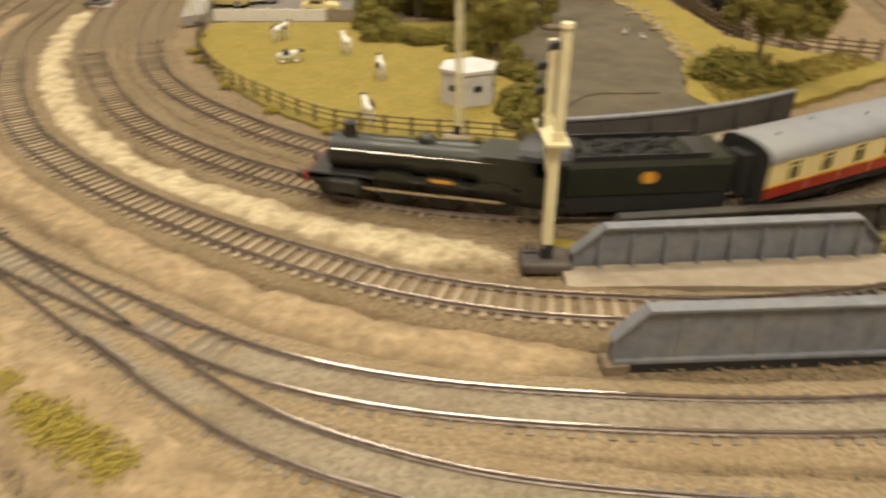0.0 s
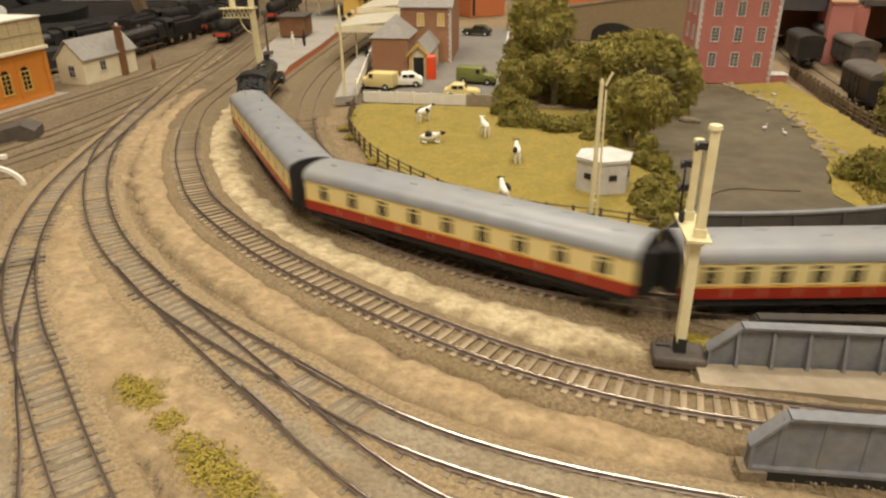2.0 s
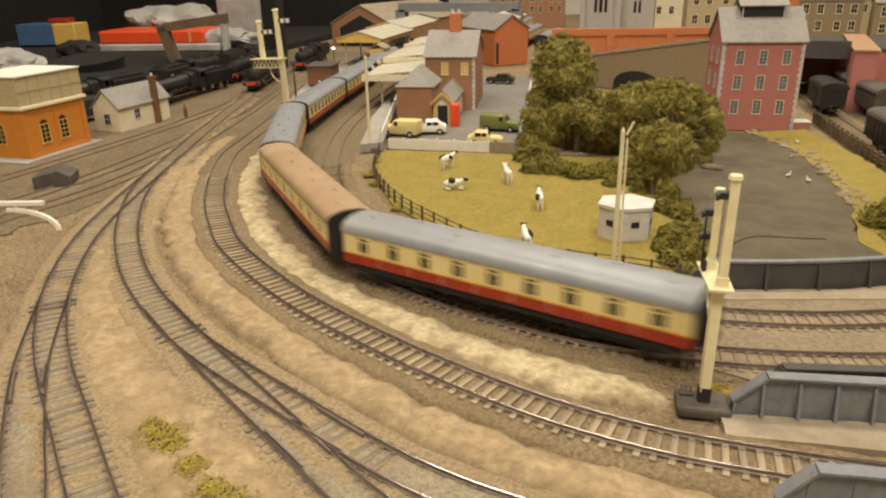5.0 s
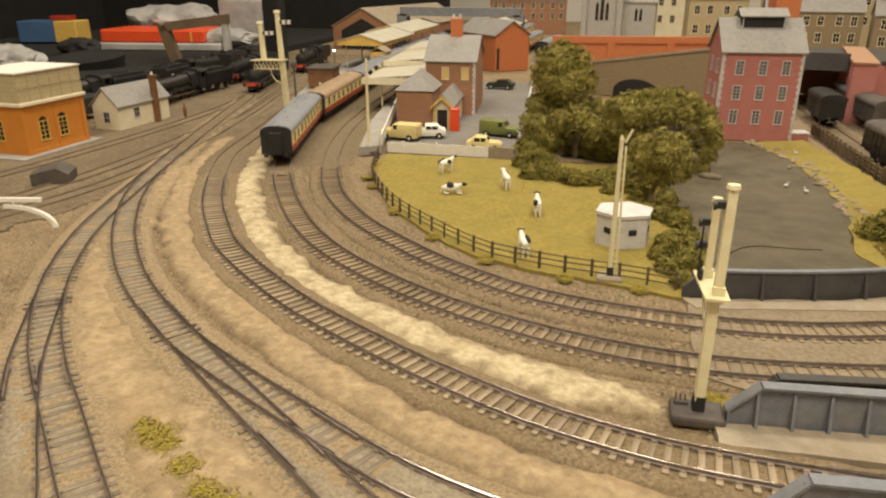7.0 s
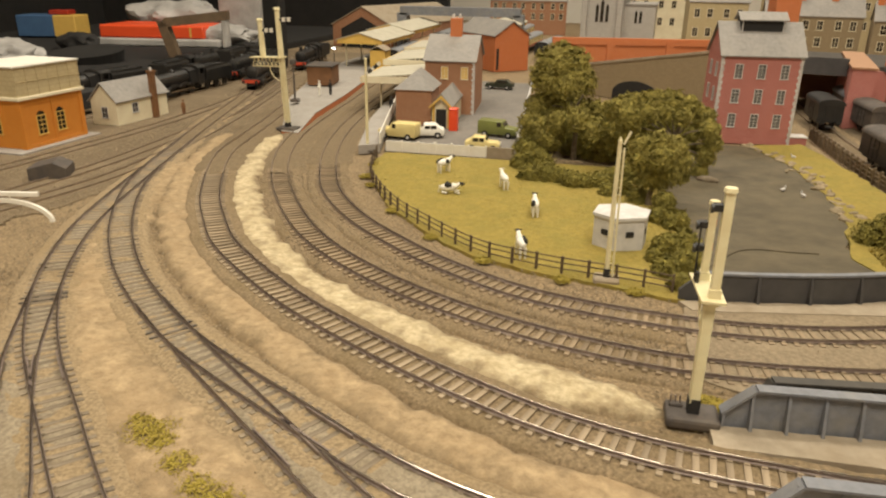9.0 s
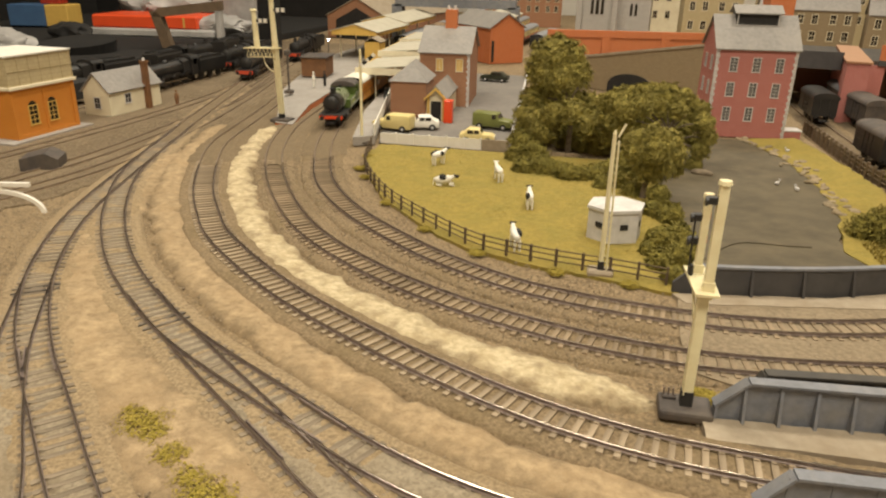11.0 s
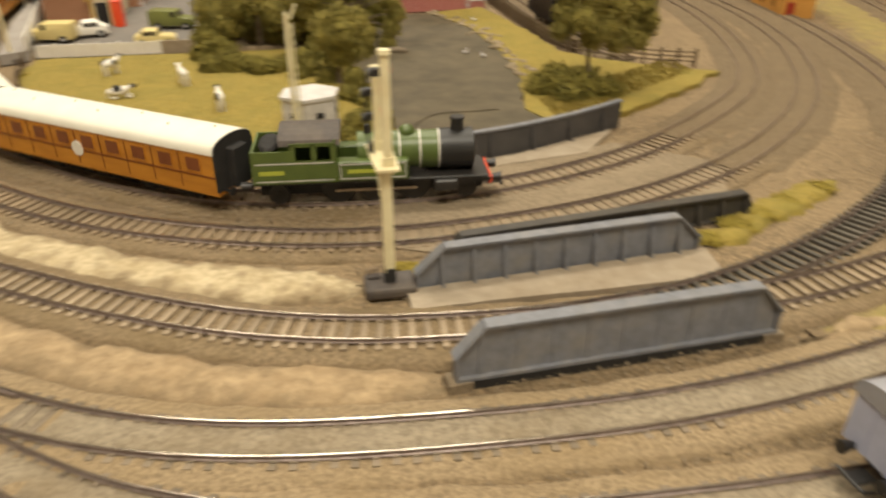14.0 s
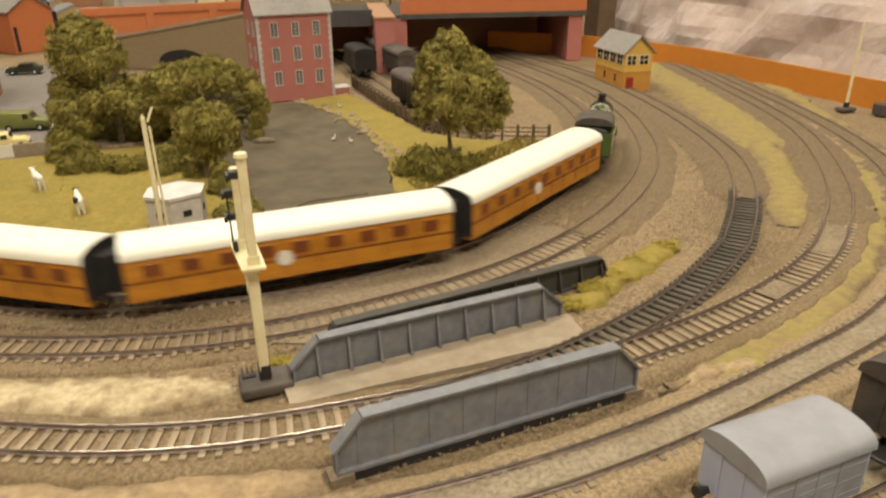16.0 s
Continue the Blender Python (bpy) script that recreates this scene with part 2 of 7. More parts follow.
M["pale_card"] = mat("pale_card", (0.63, 0.60, 0.58), (0.46, 0.44, 0.42), 90, 0.85, bump=0.0003, c3=(0.64, 0.62, 0.60), scale3=40)
M["fence_wood"] = mat("fence_wood", (0.125, 0.086, 0.052), (0.07, 0.048, 0.028), 150, 0.9)
M["board_wood"] = mat("board_wood", (0.17, 0.12, 0.07), (0.10, 0.07, 0.042), 150, 0.9, c3=(0.22, 0.17, 0.11), scale3=30)
M["van_green"] = mat("van_green", (0.17, 0.18, 0.045), (0.14, 0.15, 0.036), 60, 0.4)
M["van_yellow"] = mat("van_yellow", (0.74, 0.61, 0.27), (0.68, 0.55, 0.23), 60, 0.4)
M["car_dark"] = mat("car_dark", (0.03, 0.034, 0.02), (0.024, 0.027, 0.016), 60, 0.3)
M["lilac"] = mat("lilac", (0.47, 0.50, 0.66), (0.41, 0.44, 0.58), 60, 0.6)
M["wagon_grey"] = mat("wagon_grey", (0.30, 0.305, 0.34), (0.24, 0.245, 0.275), 90, 0.6)
M["wagon_roof"] = mat("wagon_roof", (0.33, 0.335, 0.37), (0.28, 0.285, 0.315), 70, 0.36, c3=(0.25, 0.25, 0.265), scale3=40)
M["phone_red"] = mat("phone_red", (0.80, 0.075, 0.015), (0.72, 0.06, 0.012), 60, 0.4)
M["blue"] = mat("blue", (0.055, 0.125, 0.25), (0.045, 0.10, 0.21), 30, 0.5)
M["plastic_red"] = mat("plastic_red", (0.75, 0.085, 0.02), (0.68, 0.07, 0.015), 30, 0.45)
M["bag"] = mat("bag", (0.46, 0.44, 0.42), (0.33, 0.315, 0.30), 25, 0.45, bump=0.004, bscale=30)
M["leather"] = mat("leather", (0.16, 0.105, 0.06), (0.11, 0.075, 0.045), 60, 0.6)
M["dark_cloth"] = mat("dark_cloth", (0.011, 0.009, 0.008), (0.007, 0.006, 0.005), 30, 0.95)
M["room_wall"] = mat("room_wall", (0.75, 0.70, 0.62), (0.70, 0.65, 0.57), 8, 0.9)
M["rock"] = mat("rock", (0.58, 0.47, 0.42), (0.46, 0.36, 0.31), 22, 0.9, bump=0.006, bscale=30, c3=(0.62, 0.58, 0.58), scale3=9)
M["lens_white"] = mat("lens_white", (0.8, 0.8, 0.8), (0.8, 0.8, 0.8), 10, 0.3)
M["gold"] = mat("gold", (0.72, 0.34, 0.04), (0.64, 0.28, 0.03), 90, 0.5)
glow = bpy.data.materials.new("lamp_glow")
glow.use_nodes = True
glow.node_tree.nodes["Principled BSDF"].inputs["Emission Color"].default_value = (0.85, 0.9, 1.0, 1)
glow.node_tree.nodes["Principled BSDF"].inputs["Emission Strength"].default_value = 12.0


# ---------------- mesh helpers ----------------
def box(bm, x0, x1, y0, y1, z0, z1, bev=0.0, seg=1):
    r = bmesh.ops.create_cube(bm, size=1.0, matrix=Matrix.Translation(((x0 + x1) / 2, (y0 + y1) / 2, (z0 + z1) / 2)) @ Matrix.Diagonal((x1 - x0, y1 - y0, z1 - z0, 1)))
    if bev:
        es = list({e for v in r["verts"] for e in v.link_edges})
        bmesh.ops.bevel(bm, geom=es, offset=bev, segments=seg, profile=0.5, affect="EDGES")
    return bm


def cyl(bm, p, q, r1, r2=None, seg=16, caps=True):
    p, q = Vector(p), Vector(q)
    d = q - p
    m = Matrix.Translation((p + q) / 2) @ d.to_track_quat("Z", "Y").to_matrix().to_4x4()
    bmesh.ops.create_cone(bm, cap_ends=caps, segments=seg, radius1=r1, radius2=r1 if r2 is None else r2, depth=d.length, matrix=m)
    return bm


def prism(bm, prof, a, b, axis="x"):
    """A closed outline swept from a to b along an axis; x: outline is (y, z); y: (x, z); z: (x, y)."""
    def at(u, v, w):
        return {"x": (w, u, v), "y": (u, w, v), "z": (u, v, w)}[axis]
    lo = [bm.verts.new(at(u, v, a)) for u, v in prof]
    hi = [bm.verts.new(at(u, v, b)) for u, v in prof]
    n = len(prof)
    fs = [bm.faces.new(lo[::-1]), bm.faces.new(hi)]
    for i in range(n):
        fs.append(bm.faces.new((lo[i], lo[(i + 1) % n], hi[(i + 1) % n], hi[i])))
    bmesh.ops.recalc_face_normals(bm, faces=fs)
    return bm


def ball(bm, c, rx, ry=None, rz=None, sub=2):
    m = Matrix.Translation(c) @ Matrix.Diagonal((rx, ry or rx, rz or rx, 1))
    bmesh.ops.create_icosphere(bm, subdivisions=sub, radius=1, matrix=m)
    return bm


def B():
    return bmesh.new()


def part(name, bm, material, parent=None, label="", smooth=False):
    me = bpy.data.meshes.new(name)
    bm.to_mesh(me)
    bm.free()
    me.materials.append(M[material] if isinstance(material, str) else material)
    if smooth:
        me.shade_smooth()
        me.set_sharp_from_angle(angle=radians(40))
    ob = new(name, me)
    if parent:
        ob.parent = parent
    return tagged(ob, label)


def thing(name, label, category, m=None, group="", kind=""):
    ob = new(name)
    ob.empty_display_size = 0.01
    ob.matrix_basis = m or Matrix()
    return tagged(ob, label, category, group, kind)


def raw(name, verts, faces, material, parent=None, smooth=False):
    me = bpy.data.meshes.new(name)
    me.from_pydata(verts, [], faces)
    me.materials.append(M[material])
    if smooth:
        me.shade_smooth()
    ob = new(name, me)
    if parent:
        ob.parent = parent
    return ob


def spline(pts, n=24):
    p = np.array(pts, float)
    out = []
    for i in range(len(p) - 1):
        a, b, c, d = p[max(i - 1, 0)], p[i], p[i + 1], p[min(i + 2, len(p) - 1)]
        for k in range(n):
            t = k / n
            out.append(0.5 * (2 * b + (c - a) * t + (2 * a - 5 * b + 4 * c - d) * t * t + (3 * b - 3 * c + d - a) * t ** 3))
    out.append(p[-1])
    out = np.array(out)
    for _ in range(30):
        out[1:-1] = (out[:-2] + 2 * out[1:-1] + out[2:]) / 4
    return out


class Line:
    """A smooth plan line that is read by its length."""
    def __init__(self, pts):
        self.d = spline(pts)
        self.s = np.concatenate([[0], np.cumsum(np.linalg.norm(np.diff(self.d, axis=0), axis=1))])
        self.length = float(self.s[-1])

    def at(self, s):
        s = float(s)
        if s < 0:
            v = self.d[3] - self.d[0]
            p = self.d[0] + v / np.linalg.norm(v) * s
        elif s > self.length:
            v = self.d[-1] - self.d[-4]
            p = self.d[-1] + v / np.linalg.norm(v) * (s - self.length)
        else:
            p = np.array([np.interp(s, self.s, self.d[:, 0]), np.interp(s, self.s, self.d[:, 1])])
        return p

    def way(self, s):
        v = self.at(s + 0.004) - self.at(s - 0.004)
        return v / np.linalg.norm(v)


def ribbon(name, line, s0, s1, prof, material, parent=None, step=0.004, rough=0.0, z=0.0, smooth=True, seed=0):
    """Sweeps an open profile of (offset to the left, height) along a plan line; rough: wandering of its edges."""
    n = max(2, int((s1 - s0) / step))
    verts, faces = [], []
    k = len(prof)
    for i in range(n + 1):
        s = s0 + (s1 - s0) * i / n
        p, w = line.at(s), line.way(s)
        nx, ny = -w[1], w[0]
        for j, (o, h) in enumerate(prof):
            if rough:
                side = 1 if o > 0 else -1
                e = noise.noise((s * 45, seed + side * 9.0, 0.3)) + 0.6 * noise.noise((s * 160, seed - side * 5.0, 1.3))
                taper = min(1, (s - s0) / 0.03, (s1 - s) / 0.03)
                o = o * (0.35 + 0.65 * max(taper, 0)) + side * rough * e * (abs(o) > 1e-6)
                h = h * max(taper, 0) if h > 0 else h
                h = h + 0.0012 * noise.noise((p[0] * 90 + o * 90, p[1] * 90, seed)) * (0 < j < k - 1)
            verts.append((p[0] + nx * o, p[1] + ny * o, z + h))
    for i in range(n):
        for j in range(k - 1):
            a = i * k + j
            faces.append((a, a + k, a + k + 1, a + 1))
    ob = raw(name, verts, faces, material, parent, smooth)
    at = ob.data.attributes.new("cover", "FLOAT", "POINT")
    at.data.foreach_set("value", [min(1.0, 1.3 * (1 - abs(2 * (q % k) / (k - 1) - 1)) * min(1, q // k / 8, (n - q // k) / 8)) for q in range(len(verts))])
    return ob


def closed_sweep(name, line, s0, s1, prof, material, parent, z=0.0, step=0.004):
    n = max(2, int((s1 - s0) / step))
    verts, faces = [], []
    k = len(prof)
    for i in range(n + 1):
        s = s0 + (s1 - s0) * i / n
        p, w = line.at(s), line.way(s)
        for o, h in prof:
            verts.append((p[0] - w[1] * o, p[1] + w[0] * o, z + h))
    for i in range(n):
        for j in range(k):
            a, b = i * k + j, i * k + (j + 1) % k
            faces.append((a, b, b + k, a + k))
    faces.append(tuple(range(k)))
    faces.append(tuple(n * k + j for j in range(k - 1, -1, -1)))
    return raw(name, verts, faces, material, parent)


def patch(name, outline, material, z, wobble=0.004, parent=None, seed=0, thick=0.0015, step=0.008):
    """A low sheet with a wandering outline and a small edge."""
    p = np.array(outline + [outline[0]], float)
    pts = []
    for i in range(len(p) - 1):
        n = max(1, int(np.linalg.norm(p[i + 1] - p[i]) / step))
        for k in range(n):
            q = p[i] + (p[i + 1] - p[i]) * k / n
            e = Vector((noise.noise((q[0] * 60, q[1] * 60, seed)), noise.noise((q[0] * 60, q[1] * 60, seed + 7))))
            pts.append((q[0] + wobble * e[0], q[1] + wobble * e[1]))
    bm = B()
    vs = [bm.verts.new((x, y, z)) for x, y in pts]
    lo = [bm.verts.new((x, y, z - thick - 0.004)) for x, y in pts]
    es = [bm.edges.new((vs[i], vs[(i + 1) % len(vs)])) for i in range(len(vs))]
    bmesh.ops.triangle_fill(bm, edges=es, use_beauty=True)
    for i in range(len(vs)):
        j = (i + 1) % len(vs)
        bm.faces.new((vs[i], vs[j], lo[j], lo[i]))
    bmesh.ops.recalc_face_normals(bm, faces=bm.faces)
    return part(name, bm, material, parent)


def inside(x, y, poly):
    c, j = False, len(poly) - 1
    for i in range(len(poly)):
        (xi, yi), (xj, yj) = poly[i], poly[j]
        if (yi > y) != (yj > y) and x < (xj - xi) * (y - yi) / (yj - yi) + xi:
            c = not c
        j = i
    return c

G = -0.0045          # level of the scenery; the rails' heads lie at 0


# ---------------- setting ----------------
def build_board():
    """The layout's board, one sheet, slightly uneven."""
    x0, x1, y0, y1, st = -1.45, 1.35, -0.25, 3.6, 0.02
    nx, ny = int((x1 - x0) / st), int((y1 - y0) / st)
    verts, faces = [], []
    for j in range(ny + 1):
        for i in range(nx + 1):
            x, y = x0 + i * st, y0 + j * st
            verts.append((x, y, G - 0.0016 + 0.0012 * noise.noise((x * 12, y * 12, 0))))
    for j in range(ny):
        for i in range(nx):
            a = j * (nx + 1) + i
            faces.append((a, a + 1, a + nx + 2, a + nx + 1))
    ob = raw("ground", verts, faces, "earth", None, True)
    return tagged(ob, "brown earth and fine ballast scenery of the model railway board", "ground", kind="structure")


build_board()


def build_room():
    for name, b in (("floor", (-3, 3, -2, 4.2, -0.95, -0.9)), ("wall_north", (-3, 3, 4.1, 4.2, -0.9, 1.9)), ("wall_south", (-3, 3, -2.0, -1.9, -0.9, 1.9)),
                    ("wall_east", (2.9, 3.0, -1.9, 4.1, -0.9, 1.9)), ("wall_west", (-3.0, -2.9, -1.9, 4.1, -0.9, 1.9)), ("ceiling", (-3, 3, -2, 4.2, 1.9, 1.95))):
        tagged(part(name, box(B(), *b), "room_wall"), "plain dull cream painted room surface", "wall", kind="structure")


build_room()

T1 = Line([(-0.398, 2.9), (-0.398, 2.2), (-0.397, 1.5), (-0.392, 1.3), (-0.381, 1.134), (-0.366, 0.983), (-0.346, 0.865), (-0.322, 0.772), (-0.295, 0.695), (-0.262, 0.621), (-0.21, 0.549), (-0.155, 0.497),
           (-0.117, 0.467), (-0.064, 0.436), (-0.026, 0.423), (0.015, 0.415), (0.076, 0.411), (0.141, 0.42), (0.219, 0.448), (0.29, 0.493), (0.377, 0.566), (0.424, 0.634), (0.46, 0.718), (0.489, 0.81), (0.515, 0.95), (0.522, 1.15), (0.50, 1.5)])
T2 = Line([(-0.51, 3.5), (-0.505, 2.6), (-0.49, 1.8), (-0.475, 1.5), (-0.454, 1.319), (-0.436, 1.149), (-0.421, 1.004), (-0.402, 0.862), (-0.375, 0.76), (-0.34, 0.672), (-0.296, 0.591), (-0.25, 0.522), (-0.206, 0.473), (-0.154, 0.432),
           (-0.105, 0.403), (-0.054, 0.381), (0, 0.366), (0.058, 0.36), (0.126, 0.366), (0.19, 0.38), (0.251, 0.404), (0.311, 0.439), (0.374, 0.49), (0.424, 0.543), (0.465, 0.602), (0.501, 0.673), (0.53, 0.746), (0.565, 0.9), (0.578, 1.15), (0.56, 1.5)])
T3 = Line([(-0.50, 1.05), (-0.473, 0.93), (-0.449, 0.803), (-0.436, 0.738), (-0.41, 0.668), (-0.363, 0.571), (-0.32, 0.504), (-0.28, 0.452), (-0.20, 0.381), (-0.127, 0.334), (-0.081, 0.309), (-0.03, 0.286), (0.02, 0.272), (0.066, 0.2665),
           (0.13, 0.263), (0.20, 0.265), (0.27, 0.275), (0.329, 0.291), (0.395, 0.318), (0.455, 0.358), (0.53, 0.425), (0.62, 0.54), (0.675, 0.641), (0.733, 0.795), (0.80, 0.995), (0.86, 1.2)])
T3B = Line([(0.07, 0.2665), (0.13, 0.266), (0.20, 0.278), (0.28, 0.308), (0.359, 0.355), (0.386, 0.378), (0.436, 0.428), (0.487, 0.494), (0.525, 0.565), (0.566, 0.685), (0.60, 0.83), (0.622, 1.03), (0.60, 1.4)])
T4 = Line([(-0.62, 1.15), (-0.56, 0.93), (-0.517, 0.778), (-0.463, 0.61), (-0.41, 0.508), (-0.357, 0.433), (-0.305, 0.376), (-0.235, 0.3175), (-0.151, 0.268), (-0.08, 0.23), (-0.01, 0.211), (0.08, 0.2035), (0.151, 0.204), (0.215, 0.2115), (0.286, 0.226),
           (0.376, 0.249), (0.47, 0.30), (0.582, 0.405), (0.66, 0.514), (0.725, 0.658), (0.79, 0.845), (0.86, 1.05)])
T5 = Line([(-0.305, 0.376), (-0.235, 0.3175), (-0.17, 0.267), (-0.129, 0.236), (-0.10, 0.214), (-0.06, 0.19), (0.0, 0.169), (0.06, 0.16), (0.125, 0.156), (0.172, 0.155), (0.24, 0.158), (0.32, 0.17), (0.42, 0.20)])
T6 = Line([(-0.56, 0.93), (-0.517, 0.781), (-0.46, 0.59), (-0.421, 0.474), (-0.377, 0.386), (-0.335, 0.325), (-0.294, 0.278), (-0.249, 0.235), (-0.202, 0.19), (-0.15, 0.145), (-0.08, 0.10)])
T6B = Line([(-0.395, 0.42), (-0.377, 0.386), (-0.337, 0.322), (-0.304, 0.272), (-0.262, 0.22), (-0.23, 0.183), (-0.19, 0.13), (-0.15, 0.07)])
Y1 = Line([(-0.56, 0.36), (-0.524, 0.493), (-0.502, 0.603), (-0.505, 0.72), (-0.525, 0.874), (-0.57, 1.103), (-0.62, 1.3)])
Y2 = Line([(-0.66, 0.45), (-0.631, 0.609), (-0.618, 0.732), (-0.609, 0.881), (-0.617, 1.09), (-0.656, 1.285), (-0.72, 1.6)])
Y3 = Line([(-0.56, 0.5), (-0.54, 0.65), (-0.545, 0.812), (-0.56, 0.998), (-0.602, 1.191), (-0.656, 1.416), (-0.70, 1.7)])
Y4 = Line([(-0.765, 0.60), (-0.745, 0.80), (-0.728, 1.0), (-0.722, 1.2), (-0.745, 1.45), (-0.78, 1.75)])
Y5 = Line([(-0.85, 0.70), (-0.83, 1.0), (-0.815, 1.2), (-0.83, 1.5), (-0.86, 1.8)])
T7 = Line([(0.15, 0.09), (0.25, 0.098), (0.36, 0.115), (0.46, 0.14)])
R1 = Line([(0.33, 0.70), (0.305, 0.80), (0.297, 0.95), (0.296, 1.12), (0.302, 1.3), (0.31, 1.6)])
R2 = Line([(0.40, 0.80), (0.362, 0.95), (0.350, 1.1), (0.356, 1.25), (0.37, 1.6)])


def sleeper_mesh():
    bm = B()
    box(bm, -0.00145, 0.00145, -0.0130, 0.0130, -0.0042, -0.0024)
    for y in (-0.00825, 0.00825):
        box(bm, -0.0011, 0.0011, y - 0.0019, y + 0.0019, -0.0024, -0.0019)
    me = bpy.data.meshes.new("sleeper")
    bm.to_mesh(me)
    bm.free()
    return me


def build_track(line, s0, s1, z, label, bed=True, low=0.0, buried=(), bedmat="ballast", cov="dirt", infill=()):
    t = thing("railway_track", label, "track", group="tracks of the layout", kind="structure")
    if bed:
        tagged(ribbon("ballast", line, s0, s1, [(-0.0235, -0.0098), (-0.0212, -0.0052), (-0.0190, -0.0041), (-0.012, -0.0036), (0, -0.0037), (0.012, -0.0036), (0.0190, -0.0041), (0.0212, -0.0052), (0.0235, -0.0098)], "bed_tan" if bedmat == "ash" else bedmat, t, 0.004, 0.0012, z - low + (0.0008 if bedmat == "ash" else 0.0), seed=s1 * 7), kind="stuff")
    if bedmat == "ash":
        tagged(ribbon("infill", line, s0, s1, [(-0.0079, -0.0046), (-0.0074, -0.0029), (0, -0.0027), (0.0074, -0.0029), (0.0079, -0.0046)], "ash", t, 0.004, 0.0, z), kind="stuff")
    for a, b in buried:
        tagged(ribbon("ballast", line, max(a, s0), min(b, s1), [(-0.034, -0.0095), (-0.026, -0.0056), (-0.019, -0.0035), (-0.012, -0.0022), (0, -0.0020), (0.012, -0.0022), (0.019, -0.0035), (0.026, -0.0056), (0.034, -0.0095)], cov, t, 0.005, 0.0014, z, seed=s1 * 3), kind="stuff")
    for a, b in infill:
        tagged(ribbon("infill", line, max(a, s0), min(b, s1), [(-0.0079, -0.0034), (-0.0070, -0.0021), (0, -0.0019), (0.0070, -0.0021), (0.0079, -0.0034)], bedmat if bedmat != "ballast" else "deck", t, 0.005, 0.0, z), kind="stuff")
    cuts = sorted({s0, s1} | {min(max(v, s0), s1) for ab in buried for v in ab})
    for c0, c1 in zip(cuts[:-1], cuts[1:]):
        if c1 - c0 < 0.002:
            continue
        dusty = any(a - 0.001 <= c0 and c1 <= b + 0.001 for a, b in buried)
        for side in (-1, 1):
            o = side * 0.00865
            closed_sweep("rail", line, c0, c1, [(o - 0.0008, -0.0024), (o + 0.0008, -0.0024), (o + 0.0008, -0.0020), (o + 0.00025, -0.0017), (o + 0.00025, -0.0009), (o + 0.00045, -0.0007), (o + 0.00045, -0.0001), (o - 0.00045, -0.0001), (o - 0.00045, -0.0007), (o - 0.00025, -0.0009), (o - 0.00025, -0.0017), (o - 0.0008, -0.0020)], "rail_dusty" if dusty else "rail", t, z)
            closed_sweep("rail_head", line, c0, c1, [(o - 0.00038, -0.0001), (o + 0.00038, -0.0001), (o + 0.00030, 0.00004), (o - 0.00030, 0.00004)], "rail" if dusty else "rail_top", t, z)
    return t


SLEEPERS = []


def near(line, x, y):
    k = int(np.argmin((line.d[:, 0] - x) ** 2 + (line.d[:, 1] - y) ** 2))
    return float(line.s[k])


def track(line, z, label, s0=0.0, s1=None, dark=False, low=0.0, bed=True, buried=(), bedmat="ballast", cov="dirt", sl="sleeper", infill=()):
    s1 = line.length if s1 is None else s1
    buried = [(near(line, *a) if a else s0, near(line, *b) if b else s1) for a, b in buried]
    infill = [(near(line, *a), near(line, *b)) for a, b in infill]
    t = build_track(line, s0, s1, z, label, bed, low, buried, bedmat, cov, infill)
    SLEEPERS.append((t, line, s0, s1, z - low, "sleeper_dark" if dark else sl, buried))
    return t


track(T1, 0.0, "weathered brown running line with bright rail heads", s0=0.02, sl="sleeper_brown", buried=((None, (-0.30, 0.71)), ((0.27, 0.48), None)))
track(T2, 0.0, "weathered brown running line beside the cream bank", s0=0.02, sl="sleeper_brown", buried=((None, (-0.34, 0.67)), ((0.28, 0.42), None)))
track(T3, 0.003, "weathered track with exposed pale sleepers and a turnout", infill=(((0.33, 0.291), (0.355, 0.30)), ((0.41, 0.325), (0.46, 0.36))), buried=((None, (-0.40, 0.64)), ((0.46, 0.36), None)))
track(T3B, 0.0026, "diverging track with dark unballasted sleepers", s0=0.02, dark=True, bed=False, buried=(((0.440, 0.432), None),))
outer_track = track(T4, 0.001, "outer brown track with shiny rails", infill=(((-0.09, 0.236), (0.43, 0.275)),), sl="sleeper_mid", bedmat="ash", buried=((None, (-0.50, 0.73)), ((0.42, 0.27), None)))
track(T5, 0.0006, "diverging siding track off a turnout", s0=0.03, bed=True, low=0.0004, infill=(((-0.07, 0.195), (0.42, 0.20)),), sl="sleeper_mid", bedmat="ash")
yard_lead = track(T6, 0.0008, "curved yard lead track with pale sleepers", s0=0.12, sl="sleeper_mid", bedmat="ash")
track(T6B, 0.0004, "diverging yard track off a turnout", s0=0.01, low=0.0004, sl="sleeper_mid", bedmat="ash")
for ln, lab in ((Y1, "buried yard siding in brown earth"), (Y2, "yard siding past the water tower"), (Y3, "yard siding in brown earth"), (Y4, "locomotive yard siding"), (Y5, "locomotive yard siding by the board's edge"), (T7, "dark end siding by the board's edge"), (R1, "goods line behind the dark fence"), (R2, "goods line under the road bridge")):
    track(ln, -0.0012, lab, buried=((None, None),), cov="yard_earth")


tagged(patch("yard_ground", [(-0.95, 0.35), (-0.60, 0.36), (-0.50, 0.46), (-0.455, 0.62), (-0.50, 0.80), (-0.47, 0.90), (-0.52, 1.06), (-0.60, 1.35), (-0.64, 1.9), (-0.95, 1.9)], "yard_earth", G - 0.0003, 0.02, seed=4), "dark brown ash ground of the yard", "ground", kind="structure")


